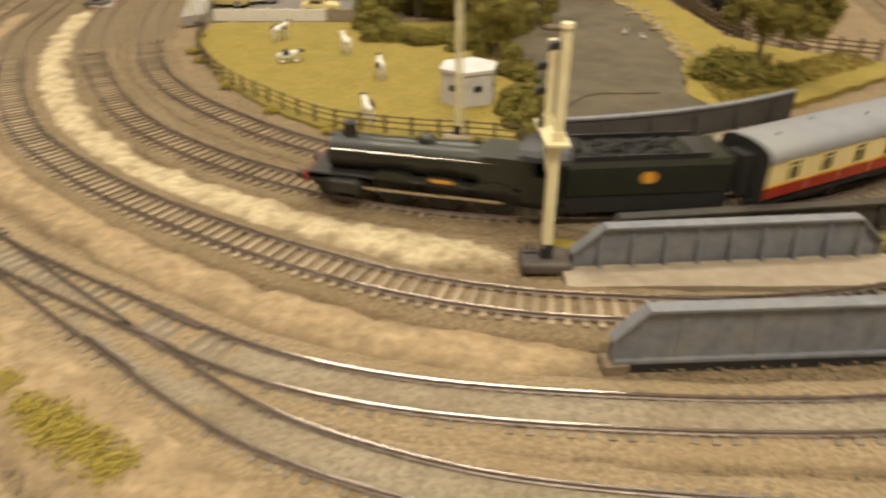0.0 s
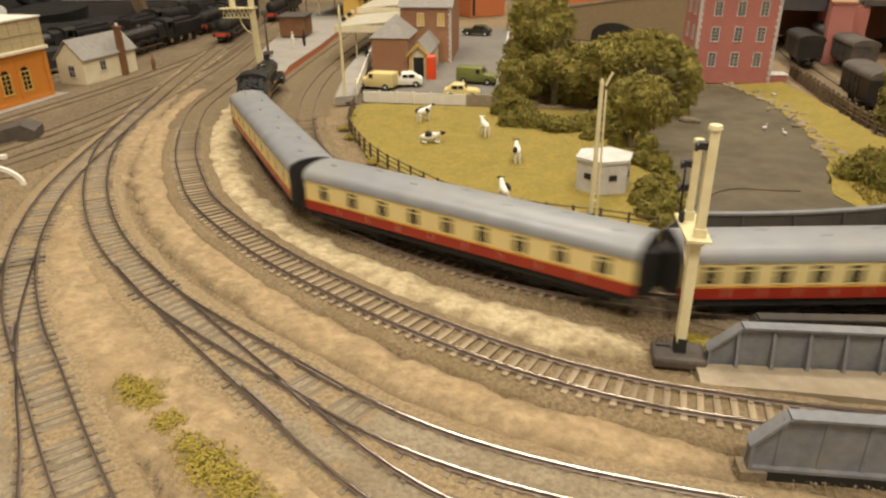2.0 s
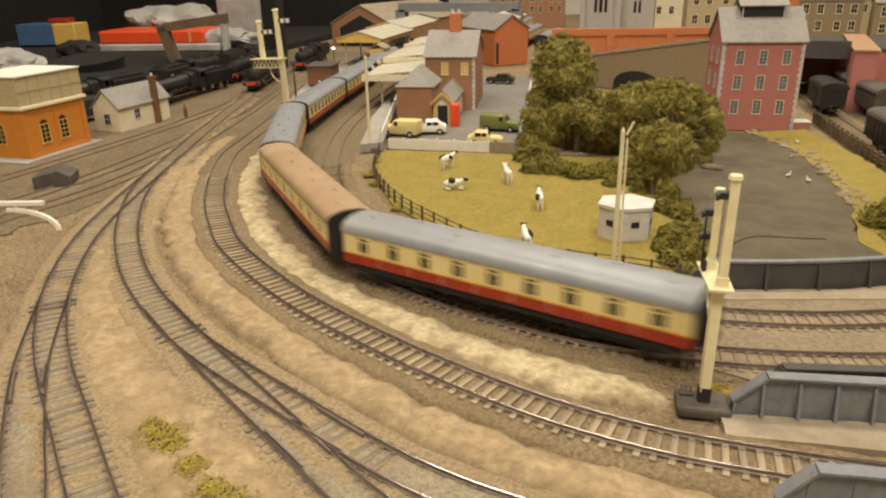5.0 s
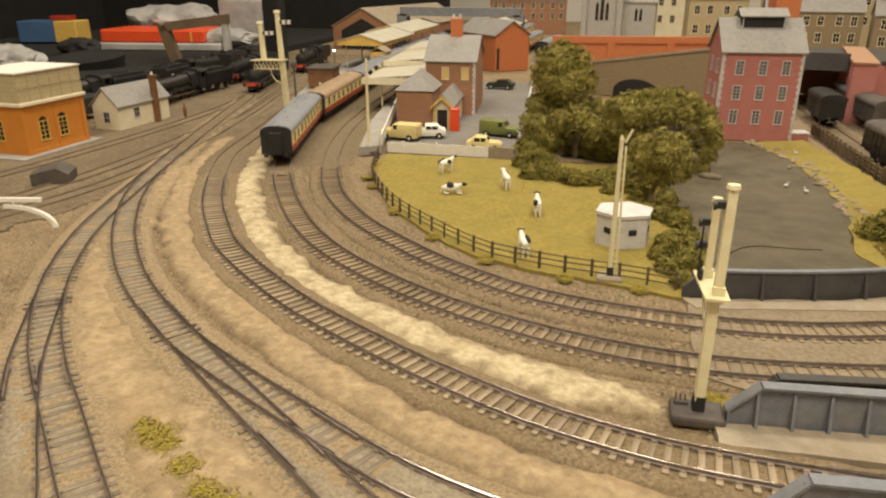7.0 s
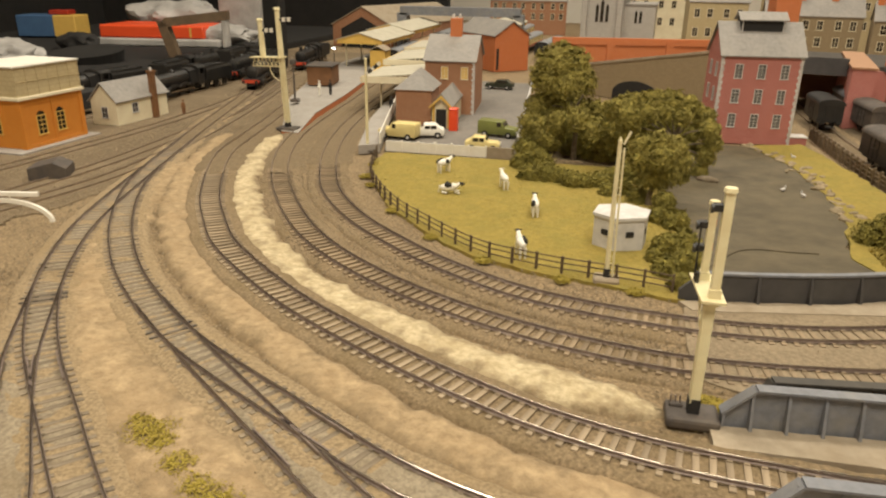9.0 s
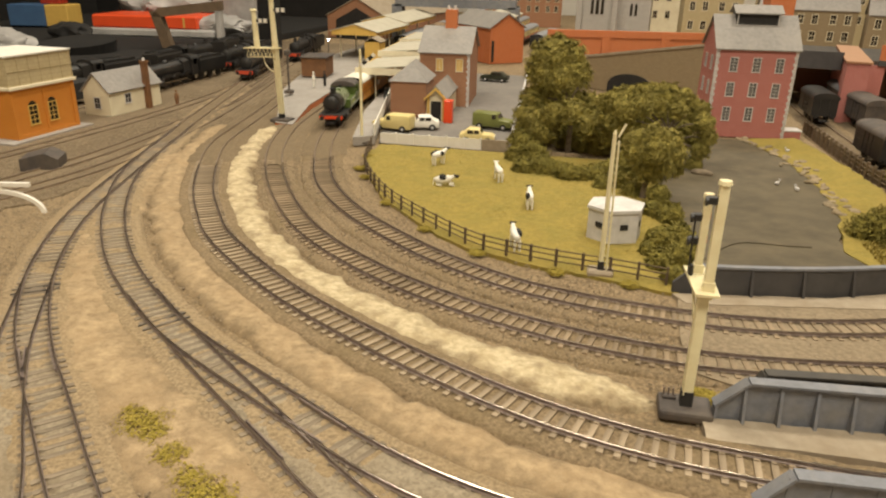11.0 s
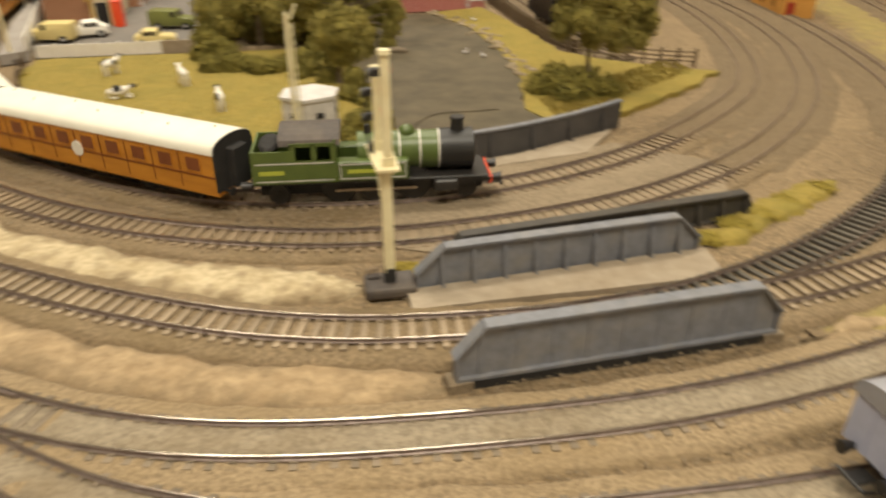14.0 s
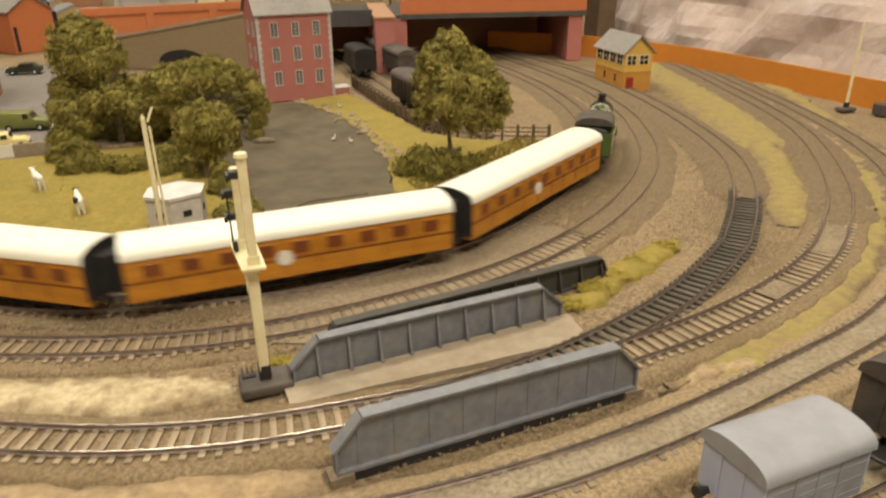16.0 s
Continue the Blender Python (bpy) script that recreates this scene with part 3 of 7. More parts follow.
# ---------------- scenery strips ----------------
def bank(pts, half, high, material, name, label, rough=0.005, seed=1):
    ln = Line(pts)
    w = half
    prof = [(-w, -0.003), (-w * 0.8, high * 0.5), (-w * 0.45, high * 0.95), (-w * 0.1, high), (w * 0.25, high), (w * 0.6, high * 0.8), (w * 0.85, high * 0.45), (w, -0.003)]
    ob = ribbon(name, ln, 0, ln.length, prof, material, None, 0.003, rough, G, seed=seed)
    return tagged(ob, label, "ground cover", kind="stuff")


bank([(-0.427, 0.86), (-0.405, 0.755), (-0.366, 0.646), (-0.329, 0.575), (-0.284, 0.506), (-0.22, 0.432), (-0.153, 0.386), (-0.095, 0.352), (-0.05, 0.333), (-0.002, 0.320), (0.034, 0.314)], 0.0165, 0.0030, "cream_flock", "flock_bank", "pale cream flock bank between two tracks", seed=2)
bank([(-0.496, 0.85), (-0.437, 0.65), (-0.374, 0.528), (-0.302, 0.432), (-0.22, 0.357), (-0.152, 0.309), (-0.099, 0.278), (-0.05, 0.257), (0.0, 0.243), (0.055, 0.236)], 0.0150, 0.0030, "sand", "sand_bank", "orange sandy earth shoulder between tracks", seed=3)
bank([(-0.475, 0.70), (-0.43, 0.56), (-0.37, 0.425), (-0.318, 0.348), (-0.268, 0.291), (-0.205, 0.245), (-0.15, 0.207), (-0.09, 0.162), (-0.03, 0.128), (0.03, 0.105)], 0.026, 0.0022, "sand", "sand_bank", "broad orange sandy patch beside the yard lead", seed=4)
bank([(0.80, 1.08), (0.735, 0.95), (0.672, 0.775), (0.612, 0.630), (0.565, 0.545)], 0.044, 0.0026, "yellow_flock", "flock_bank", "broad olive yellow flock bank below the signal box", seed=5)
bank([(0.60, 0.60), (0.565, 0.545), (0.522, 0.482), (0.466, 0.412), (0.436, 0.383)], 0.019, 0.0042, "yellow_flock", "flock_bank", "narrow olive flock tail between curving tracks", seed=15)
bank([(0.89, 0.986), (0.80, 0.752), (0.693, 0.565), (0.572, 0.428), (0.460, 0.338), (0.362, 0.282), (0.296, 0.253), (0.253, 0.2415), (0.224, 0.2395)], 0.0145, 0.0024, "yellow_flock", "flock_bank", "pale yellow flock strip along the outer track", seed=6)
bank([(0.205, 0.328), (0.235, 0.335), (0.268, 0.353), (0.31, 0.372), (0.345, 0.39)], 0.011, 0.003, "grass", "grass_strip", "bright yellow-green grass beside the girder bridge", seed=7)
bank([(0.215, 0.236), (0.25, 0.2395), (0.30, 0.249)], 0.007, 0.003, "sand", "sand_bank", "sandy shoulder by the girder's end", seed=8)


def blades(name, spots, n, size, material, label, seed):
    """Tufts of tiny upright blades."""
    rng = random.Random(seed)
    verts, faces = [], []
    for _ in range(n):
        x, y, z = spots(rng)
        a = rng.uniform(0, 6.28)
        h, w = size * rng.uniform(0.5, 1.3), size * 0.28
        lx, ly = rng.uniform(-0.6, 0.6) * h, rng.uniform(-0.6, 0.6) * h
        i = len(verts)
        verts += [(x - w * math.cos(a), y - w * math.sin(a), z), (x + w * math.cos(a), y + w * math.sin(a), z), (x + lx, y + ly, z + h)]
        faces.append((i, i + 1, i + 2))
    return tagged(raw(name, verts, faces, material), label, "grass", kind="stuff")


FIELD = [(-0.263, 0.755), (-0.251, 0.701), (-0.196, 0.593), (-0.144, 0.535), (-0.099, 0.493), (-0.046, 0.474), (0.002, 0.462), (0.05, 0.450), (0.085, 0.50), (0.075, 0.569), (0.052, 0.70), (0.05, 0.80), (-0.09, 0.80), (-0.262, 0.80)]
tagged(patch("field", FIELD, "grass", G + 0.0015, seed=3), "olive yellow grass field for grazing cows", "field", kind="structure")


def in_field(rng):
    while True:
        x, y = rng.uniform(-0.27, 0.09), rng.uniform(0.45, 0.8)
        if inside(x, y, FIELD) and noise.noise((x * 30, y * 30, 5)) > rng.uniform(-0.6, 0.5):
            return x, y, G + 0.0012


blades("field_grass", in_field, 7000, 0.0012, "grass", "short static grass fibres of the field", 3)


POND = [(0.045, 0.775), (0.075, 0.88), (0.112, 0.955), (0.168, 0.955), (0.200, 0.865), (0.212, 0.74), (0.206, 0.655), (0.185, 0.585), (0.20, 0.54), (0.16, 0.49), (0.075, 0.475), (0.07, 0.56), (0.055, 0.68)]
tagged(patch("water", POND, "pond", G + 0.0022, 0.003, seed=9), "dull grey-brown painted pond surface with two ducks", "pond", kind="structure")
tagged(patch("grass_bank", [(0.168, 0.958), (0.24, 0.985), (0.262, 0.85), (0.27, 0.74), (0.30, 0.70), (0.36, 0.655), (0.395, 0.64), (0.36, 0.605), (0.27, 0.545), (0.20, 0.505), (0.182, 0.56), (0.204, 0.655), (0.210, 0.74), (0.200, 0.865)], "grass", G + 0.003, 0.004, seed=11), "yellow-green grass bank round the pond", "grass bank", kind="structure")
blades("bank_grass", lambda r: (lambda t, u: (0.20 + 0.17 * t, 0.53 + 0.11 * t + 0.05 * u, G + 0.003))(r.random(), r.random()), 2500, 0.003, "grass", "grass fibres on the pond bank", 8)


lip = closed_sweep("pond_lip", Line([(0.07, 0.508), (0.102, 0.558), (0.140, 0.562), (0.164, 0.564), (0.184, 0.559)]), 0, 0.118, [(-0.0012, -0.006), (0.0012, -0.006), (0.0012, -0.0014), (-0.0012, -0.0014)], "pond", None)
tagged(lip, "thin dark lip across the front of the pond", "pond edge", kind="structure")


def stones():
    rng = random.Random(5)
    ln = Line([(0.165, 0.957), (0.195, 0.885), (0.210, 0.80), (0.211, 0.72), (0.204, 0.655)])
    for i in range(46):
        bm = ball(B(), (0, 0, 0), 0.0038 * rng.uniform(0.4, 1.5), 0.0050 * rng.uniform(0.4, 1.5), 0.0024 * rng.uniform(0.5, 1.2), 2)
        for v in bm.verts:
            v.co *= 1 + 0.45 * noise.noise(v.co * 260 + Vector((i, 0, 0)))
        ob = part("rock", bm, "stone")
        p = ln.at(ln.length * i / 45)
        ob.matrix_basis = pose(p[0] + rng.gauss(0.002, 0.005), p[1] + rng.uniform(-0.004, 0.004), G + 0.0030, 0, 0, rng.uniform(0, 360))
        tagged(ob, "small grey-brown rock on the pond's edge", "rock", "rocks of the pond bank")


stones()
tagged(patch("tarmac_yard", [(-0.268, 0.812), (-0.112, 0.815), (-0.155, 1.44), (-0.29, 1.44), (-0.30, 0.95)], "tarmac", G + 0.002, 0.0), "grey tarmac station forecourt", "road", kind="structure")


# ---------------- rolling stock ----------------
def wheel_set(parent, x, r, inner=False, name="wheel"):
    for y in (-0.0079, 0.0079):
        bm = B()
        cyl(bm, (x, y - 0.0012, r), (x, y + 0.0012, r), r, seg=20)
        cyl(bm, (x, y - 0.0016, r), (x, y + 0.0016, r), r * 0.35, seg=10)
        part(name, bm, "black", parent)
    part("axle", cyl(B(), (x, -0.009, r), (x, 0.009, r), 0.0008, seg=8), "black", parent)


def bogie(parent, x, half=0.017):
    bm = B()
    for y in (-0.0115, 0.0115):
        box(bm, x - half - 0.006, x + half + 0.006, y - 0.001, y + 0.001, 0.0045, 0.0072)
        for k in (-1, 1):
            box(bm, x + k * half - 0.003, x + k * half + 0.003, y - 0.0016, y + 0.0016, 0.003, 0.008)
    box(bm, x - 0.004, x + 0.004, -0.0115, 0.0115, 0.006, 0.009)
    b = part("bogie", bm, "black_matt", parent)
    for k in (-1, 1):
        wheel_set(b, x + k * half, 0.0062)
    return b


def arc_roof(bm, L, w, z0, rise, n=12, over=0.0):
    prof = [(-w, z0 - 0.0008)]
    for i in range(n + 1):
        a = math.pi * i / n
        prof.append((-w * math.cos(a), z0 + rise * math.sin(a) ** 0.75))
    prof.append((w, z0 - 0.0008))
    prism(bm, prof, -L / 2 - over, L / 2 + over, "x")


def coach(label, L, lower, upper, roof, teak=False, windows=9, top=0.0352):
    c = thing("passenger_coach", label, "railway coach", group="coaches of a train")
    w = 0.0170
    bm = B()
    box(bm, -L / 2, L / 2, -w, w, 0.0085 if teak else 0.0130, 0.0205, 0.0008)
    part("lower_body", bm, lower, c)
    bm = B()
    box(bm, -L / 2 + 0.0003, L / 2 - 0.0003, -w + 0.0002, w - 0.0002, 0.0205, top, 0.0006)
    part("upper_body", bm, upper, c)
    bm = B()
    arc_roof(bm, L, w + 0.0006, top, 0.0080)
    r = part("roof", bm, roof, c, smooth=True)
    vents = 7
    for i in range(vents):
        x = -L / 2 + L * (i + 0.5) / vents
        part("roof_vent", cyl(B(), (x, 0.004 * (-1) ** i, top + 0.0068), (x, 0.004 * (-1) ** i, top + 0.0090), 0.0011, 0.0009, 8), roof, r)
    for k in (-1, 1):
        bm = B()
        prism(bm, [(-w, 0.0115), (w, 0.0115), (w, top)] + [(w * math.cos(math.pi * i / 10), top + 0.0078 * math.sin(math.pi * i / 10) ** 0.75) for i in range(1, 10)] + [(-w, top)], k * L / 2 - 0.0006, k * L / 2 + 0.0006, "x")
        part("end_panel", bm, "black_matt", c, "black coach end")
        bm = B()
        box(bm, k * (L / 2 + 0.0028) - 0.0028, k * (L / 2 + 0.0028) + 0.0028, -0.0065, 0.0065, 0.012, 0.036, 0.0006)
        part("gangway", bm, "black_matt", c)
        for y in (-0.011, 0.011):
            bm = cyl(B(), (k * L / 2, y, 0.0115), (k * (L / 2 + 0.005), y, 0.0115), 0.0009, seg=8)
            cyl(bm, (k * (L / 2 + 0.005), y, 0.0115), (k * (L / 2 + 0.0058), y, 0.0115), 0.0026, seg=12)
            part("buffer", bm, "black", c)
        bogie(c, k * (L / 2 - 0.042))
    # glazing
    ww, z0, z1 = (0.0100, 0.0232, 0.0312) if teak else (0.0078, 0.0226, 0.0326)
    for sgn in (-1, 1):
        for i in range(windows):
            x = -L / 2 + L * (i + 0.75) / (windows + 0.5)
            bm = B()
            box(bm, x - ww / 2, x + ww / 2, sgn * w - 0.0004, sgn * w + 0.00025, z0, z1, 0.0002)
            pane = part("window", bm, "teak_dark" if teak else "glass", c)
            bm = B()
            for (a, b2, cc, d) in ((x - ww / 2 - 0.0006, x - ww / 2, z0, z1), (x + ww / 2, x + ww / 2 + 0.0006, z0, z1), (x - ww / 2 - 0.0006, x + ww / 2 + 0.0006, z1, z1 + 0.0006), (x - ww / 2 - 0.0006, x + ww / 2 + 0.0006, z0 - 0.0006, z0), (x - 0.0003, x + 0.0003, z0, z1)):
                box(bm, a, b2, sgn * w - 0.0003, sgn * w + 0.0005, cc, d)
            box(bm, x - ww / 2, x + ww / 2, sgn * w - 0.0003, sgn * w + 0.0004, z1 - 0.0028, z1 - 0.0022)
            part("window_frame", bm, "teak" if teak else "coach_cream", pane)
            # door line between the windows
            xd = x + L / (windows + 0.5) / 2
            if i < windows - 1:
                part("door_seam", box(B(), xd - 0.0002, xd + 0.0002, sgn * w - 0.0003, sgn * w + 0.00015, 0.0118 if teak else 0.0150, top - 0.0015), "teak_dark" if teak else "cream_paint", c)
        part("waist_line", box(B(), -L / 2, L / 2, sgn * w - 0.0003, sgn * w + 0.0003, 0.0202, 0.0209), "teak_dark" if teak else "gold", c)
    if teak:
        for sgn in (-1, 1):
            part("crest", cyl(B(), (-0.010, sgn * (w - 0.0002), 0.0215), (-0.010, sgn * (w + 0.0004), 0.0215), 0.0048, seg=20), "white", c, "round white crest")
    bm = B()
    box(bm, -L / 2 + 0.004, L / 2 - 0.004, -0.0155, 0.0155, 0.0090, 0.0115 if teak else 0.0132)
    for x in (-0.02, 0.014):
        box(bm, x - 0.010, x + 0.010, -0.010, 0.010, 0.003, 0.0067)
    for y in (-0.011, 0.011):
        box(bm, -L * 0.27, L * 0.27, y - 0.0004, y + 0.0004, 0.0025, 0.0033)
    part("underframe", bm, "black_matt", c)
    return c


def express_loco(label="dark green and black express steam locomotive, weathered", paint="loco_dark"):
    """Tender engine, nose to +x; cab end at 0.0, nose at 0.135."""
    e = thing("steam_locomotive", label, "locomotive")
    bm = B()
    cyl(bm, (0.025, 0, 0.0285), (0.098, 0, 0.0275), 0.0125, 0.0108, 24)
    part("boiler", bm, paint, e, smooth=True)
    bm = B()
    cyl(bm, (0.098, 0, 0.0275), (0.122, 0, 0.0275), 0.0113, seg=24)
    cyl(bm, (0.122, 0, 0.0275), (0.1235, 0, 0.0275), 0.0098, 0.007, 24)
    part("smokebox", bm, "black", e, smooth=True)
    bm = B()
    cyl(bm, (0.112, 0, 0.037), (0.112, 0, 0.0455), 0.0042, 0.0036, 16)
    cyl(bm, (0.112, 0, 0.0455), (0.112, 0, 0.0468), 0.0043, seg=16)
    part("chimney", bm, "black", e)
    part("dome", ball(B(), (0.068, 0, 0.0395), 0.0058, 0.0052, 0.0045), paint, e, smooth=True)
    part("safety_valve", cyl(B(), (0.040, 0, 0.038), (0.040, 0, 0.0445), 0.0019, 0.0014, 10), "black", e)
    bm = B()
    prism(bm, [(-0.0145, 0.020), (-0.0125, 0.038), (-0.006, 0.0415), (0.006, 0.0415), (0.0125, 0.038), (0.0145, 0.020)], 0.012, 0.036, "x")
    part("firebox", bm, paint, e)
    cab = B()
    for y in (-0.0160, 0.0148):
        box(cab, -0.006, 0.014, y, y + 0.0012, 0.013, 0.030)
        box(cab, -0.006, -0.003, y, y + 0.0012, 0.030, 0.040)
        box(cab, 0.008, 0.014, y, y + 0.0012, 0.030, 0.040)
    box(cab, 0.0125, 0.014, -0.0155, 0.0155, 0.013, 0.043)
    c = part("cab", cab, paint, e)
    bm = B()
    prism(bm, [(-0.0166, 0.0395)] + [(-0.0166 * math.cos(math.pi * i / 8), 0.0395 + 0.0068 * math.sin(math.pi * i / 8)) for i in range(1, 8)] + [(0.0166, 0.0395)], -0.010, 0.0155, "x")
    part("cab_roof", bm, "black", c)
    bm = B()
    box(bm, -0.006, 0.134, -0.0155, 0.0155, 0.0165, 0.0178, 0.0003)
    box(bm, 0.118, 0.135, -0.0155, 0.0155, 0.012, 0.0135)
    part("running_plate", bm, "black", e)
    for y in (-0.0155, 0.0150):
        bm = B()
        for xx in (0.028, 0.056, 0.084):
            prism(bm, [(xx - 0.0115, 0.0178)] + [(xx - 0.0115 * math.cos(math.pi * i / 8), 0.0178 + 0.005 * math.sin(math.pi * i / 8)) for i in range(1, 8)] + [(xx + 0.0115, 0.0178)], y, y + 0.0006, "y")
        s = part("splasher", bm, paint, e)
        box_ = B()
        box(box_, 0.050, 0.062, y - 0.0003, y + 0.0009, 0.0190, 0.0212)
        part("name_plate", box_, "gold" if paint == "loco_dark" else "black", s)
    for xx in (0.028, 0.056, 0.084):
        wheel_set(e, xx, 0.0118, name="driving_wheel")
    for xx in (0.104, 0.124):
        wheel_set(e, xx, 0.0062, name="bogie_wheel")
    for y in (-0.0165, 0.0165):
        part("cylinder", box(B(), 0.102, 0.120, y - 0.003, y + 0.003, 0.0075, 0.0155, 0.001), "black", e)
        part("coupling_rod", box(B(), 0.024, 0.088, y * 0.72 - 0.0005, y * 0.72 + 0.0005, 0.0085, 0.0103), "rail_top", e)
        part("connecting_rod", box(B(), 0.056, 0.106, y * 0.82 - 0.0005, y * 0.82 + 0.0005, 0.0092, 0.0108), "rail_top", e)
        part("handrail", cyl(B(), (0.03, y * 0.77, 0.034), (0.12, y * 0.72, 0.033), 0.0004, seg=6), "rail_top", e)
        part("buffer", cyl(B(), (0.134, y * 0.7, 0.0135), (0.140, y * 0.7, 0.0135), 0.0022, 0.0028, 12), "black", e)
    part("buffer_beam", box(B(), 0.1335, 0.1352, -0.0155, 0.0155, 0.0105, 0.0165), "red", e, "dark red buffer beam")
    part("frame", box(B(), -0.004, 0.133, -0.006, 0.006, 0.005, 0.0165), "black_matt", e)
    return e


def tender(label="dark green locomotive tender with an orange-gold crest and coal", paint="loco_dark"):
    """Origin under its middle, 0.094 long."""
    e = thing("locomotive_tender", label, "locomotive tender")
    h = 0.047
    bm = B()
    prism(bm, [(-0.0160, 0.0165), (-0.0163, 0.034), (-0.0150, 0.0375), (0.0150, 0.0375), (0.0163, 0.034), (0.0160, 0.0165)], -h, h - 0.006, "x")
    part("tank", bm, paint, e)
    bm = B()
    rng = random.Random(4)
    for i in range(160):
        x, y = rng.uniform(-0.020, 0.036), rng.uniform(-0.011, 0.011)
        ball(bm, (x, y, 0.0375 + 0.003 * (1 - (y / 0.012) ** 2) * rng.uniform(0.3, 1)), rng.uniform(0.0012, 0.0024), sub=1)
    part("coal", bm, "black_matt", e)
    bm = B()
    for y in (-0.0150, 0.0142):
        box(bm, -h + 0.012, h - 0.008, y, y + 0.0008, 0.0375, 0.041)
    box(bm, -h + 0.010, -h + 0.022, -0.012, 0.012, 0.0375, 0.0395, 0.001)
    part("coal_rail", bm, "black", e)
    for sgn in (-1, 1):
        if paint == "black":
            continue
        part("crest", cyl(B(), (-0.003, sgn * 0.0161, 0.0270), (-0.003, sgn * 0.0167, 0.0270), 0.0040, seg=14), "gold", e, "orange-gold crest")
        part("side_frame", box(B(), -h, h - 0.006, sgn * 0.0145 - 0.0008, sgn * 0.0145 + 0.0008, 0.006, 0.0165, 0.0004), "black_matt", e)
    for x in (-0.03, 0.0, 0.03):
        wheel_set(e, x, 0.0075)
    part("frame", box(B(), -h, h - 0.004, -0.0150, 0.0150, 0.0130, 0.0166), "black", e)
    return e


def tank_loco():
    """Green tank engine, nose to +x, origin under its middle."""
    e = thing("tank_locomotive", "apple green tank locomotive with black smokebox and white boiler bands", "locomotive")
    part("boiler", cyl(B(), (-0.008, 0, 0.0285), (0.040, 0, 0.0285), 0.0115, 0.0112, 24), "loco_green", e, smooth=True)
    for x in (0.004, 0.016, 0.028, 0.0392):
        part("boiler_band", cyl(B(), (x, 0, 0.0285), (x + 0.0008, 0, 0.0285), 0.0118, 0.0118, 24), "white", e, "thin white boiler band")
    bm = B()
    cyl(bm, (0.040, 0, 0.0285), (0.060, 0, 0.0285), 0.0120, seg=24)
    ball(bm, (0.060, 0, 0.0285), 0.0025, 0.0095, 0.0095)
    part("smokebox", bm, "black", e, smooth=True)
    bm = B()
    cyl(bm, (0.051, 0, 0.0395), (0.051, 0, 0.0465), 0.0040, 0.0035, 16)
    cyl(bm, (0.051, 0, 0.0465), (0.051, 0, 0.0478), 0.0045, 0.0042, 16)
    part("chimney", bm, "black", e)
    part("dome", ball(B(), (0.021, 0, 0.0395), 0.0052, 0.0050, 0.0045), "loco_green", e, smooth=True)
    part("safety_valve", cyl(B(), (-0.002, 0, 0.039), (-0.002, 0, 0.0445), 0.0022, 0.0016, 10), "black", e)
    for sgn in (-1, 1):
        y0, y1 = sorted((sgn * 0.0085, sgn * 0.0172))
        tank = part("side_tank", box(B(), -0.020, 0.021, y0, y1, 0.0165, 0.0285, 0.0006), "loco_green", e)
        for z in (0.0180, 0.0268):
            part("lining", box(B(), -0.0185, 0.0195, sgn * 0.0172 - 0.0002, sgn * 0.0172 + 0.0002, z, z + 0.0006), "pale_card", tank, "pale lining")
        for x in (-0.0185, 0.0189):
            part("lining", box(B(), x, x + 0.0006, sgn * 0.0172 - 0.0002, sgn * 0.0172 + 0.0002, 0.0186, 0.0268), "pale_card", tank, "pale lining")
        part("lettering", box(B(), -0.014, 0.010, sgn * 0.0172 - 0.0002, sgn * 0.0172 + 0.00025, 0.0215, 0.0238), "lime", tank, "bright yellow-green lettering bar")
    bm = B()
    for y in (-0.0172, 0.0160):
        box(bm, -0.068, -0.020, y, y + 0.0012, 0.0165, 0.0300)
        box(bm, -0.068, -0.046, y, y + 0.0012, 0.0300, 0.0360)
        for x0, x1 in ((-0.046, -0.043), (-0.034, -0.031), (-0.023, -0.020)):
            box(bm, x0, x1, y, y + 0.0012, 0.0300, 0.0400)
        box(bm, -0.046, -0.020, y, y + 0.0012, 0.0385, 0.0405)
    box(bm, -0.0215, -0.020, -0.0165, 0.0165, 0.0165, 0.0420)
    box(bm, -0.068, -0.0665, -0.0165, 0.0165, 0.0165, 0.0360)
    cab = part("cab", bm, "loco_green", e)
    for sgn in (-1, 1):
        part("lettering", box(B(), -0.064, -0.050, sgn * 0.0172 - 0.0002, sgn * 0.0172 + 0.00025, 0.0220, 0.0245), "lime", cab, "bright yellow-green number bar")
        part("cab_lining", box(B(), -0.066, -0.022, sgn * 0.0172 - 0.0002, sgn * 0.0172 + 0.0002, 0.0285, 0.0291), "pale_card", cab, "pale lining")
        part("cab_lining", box(B(), -0.066, -0.022, sgn * 0.0172 - 0.0002, sgn * 0.0172 + 0.0002, 0.0178, 0.0184), "pale_card", cab, "pale lining")
    bm = B()
    prism(bm, [(-0.0172, 0.0392)] + [(-0.0172 * math.cos(math.pi * i / 8), 0.0395 + 0.0068 * math.sin(math.pi * i / 8)) for i in range(1, 8)] + [(0.0172, 0.0392)], -0.052, -0.0175, "x")
    part("cab_roof", bm, "base_grey", e, "dark grey cab roof")
    part("coal", ball(B(), (-0.059, 0, 0.035), 0.0065, 0.014, 0.004), "black_matt", e)
    bm = B()
    box(bm, -0.070, 0.068, -0.0160, 0.0160, 0.0150, 0.0166, 0.0003)
    box(bm, 0.050, 0.070, -0.0150, 0.0150, 0.0125, 0.0150)
    part("running_plate", bm, "black", e)
    part("buffer_beam", box(B(), 0.0690, 0.0706, -0.0150, 0.0150, 0.0112, 0.0150), "phone_red", e, "bright red buffer beam")
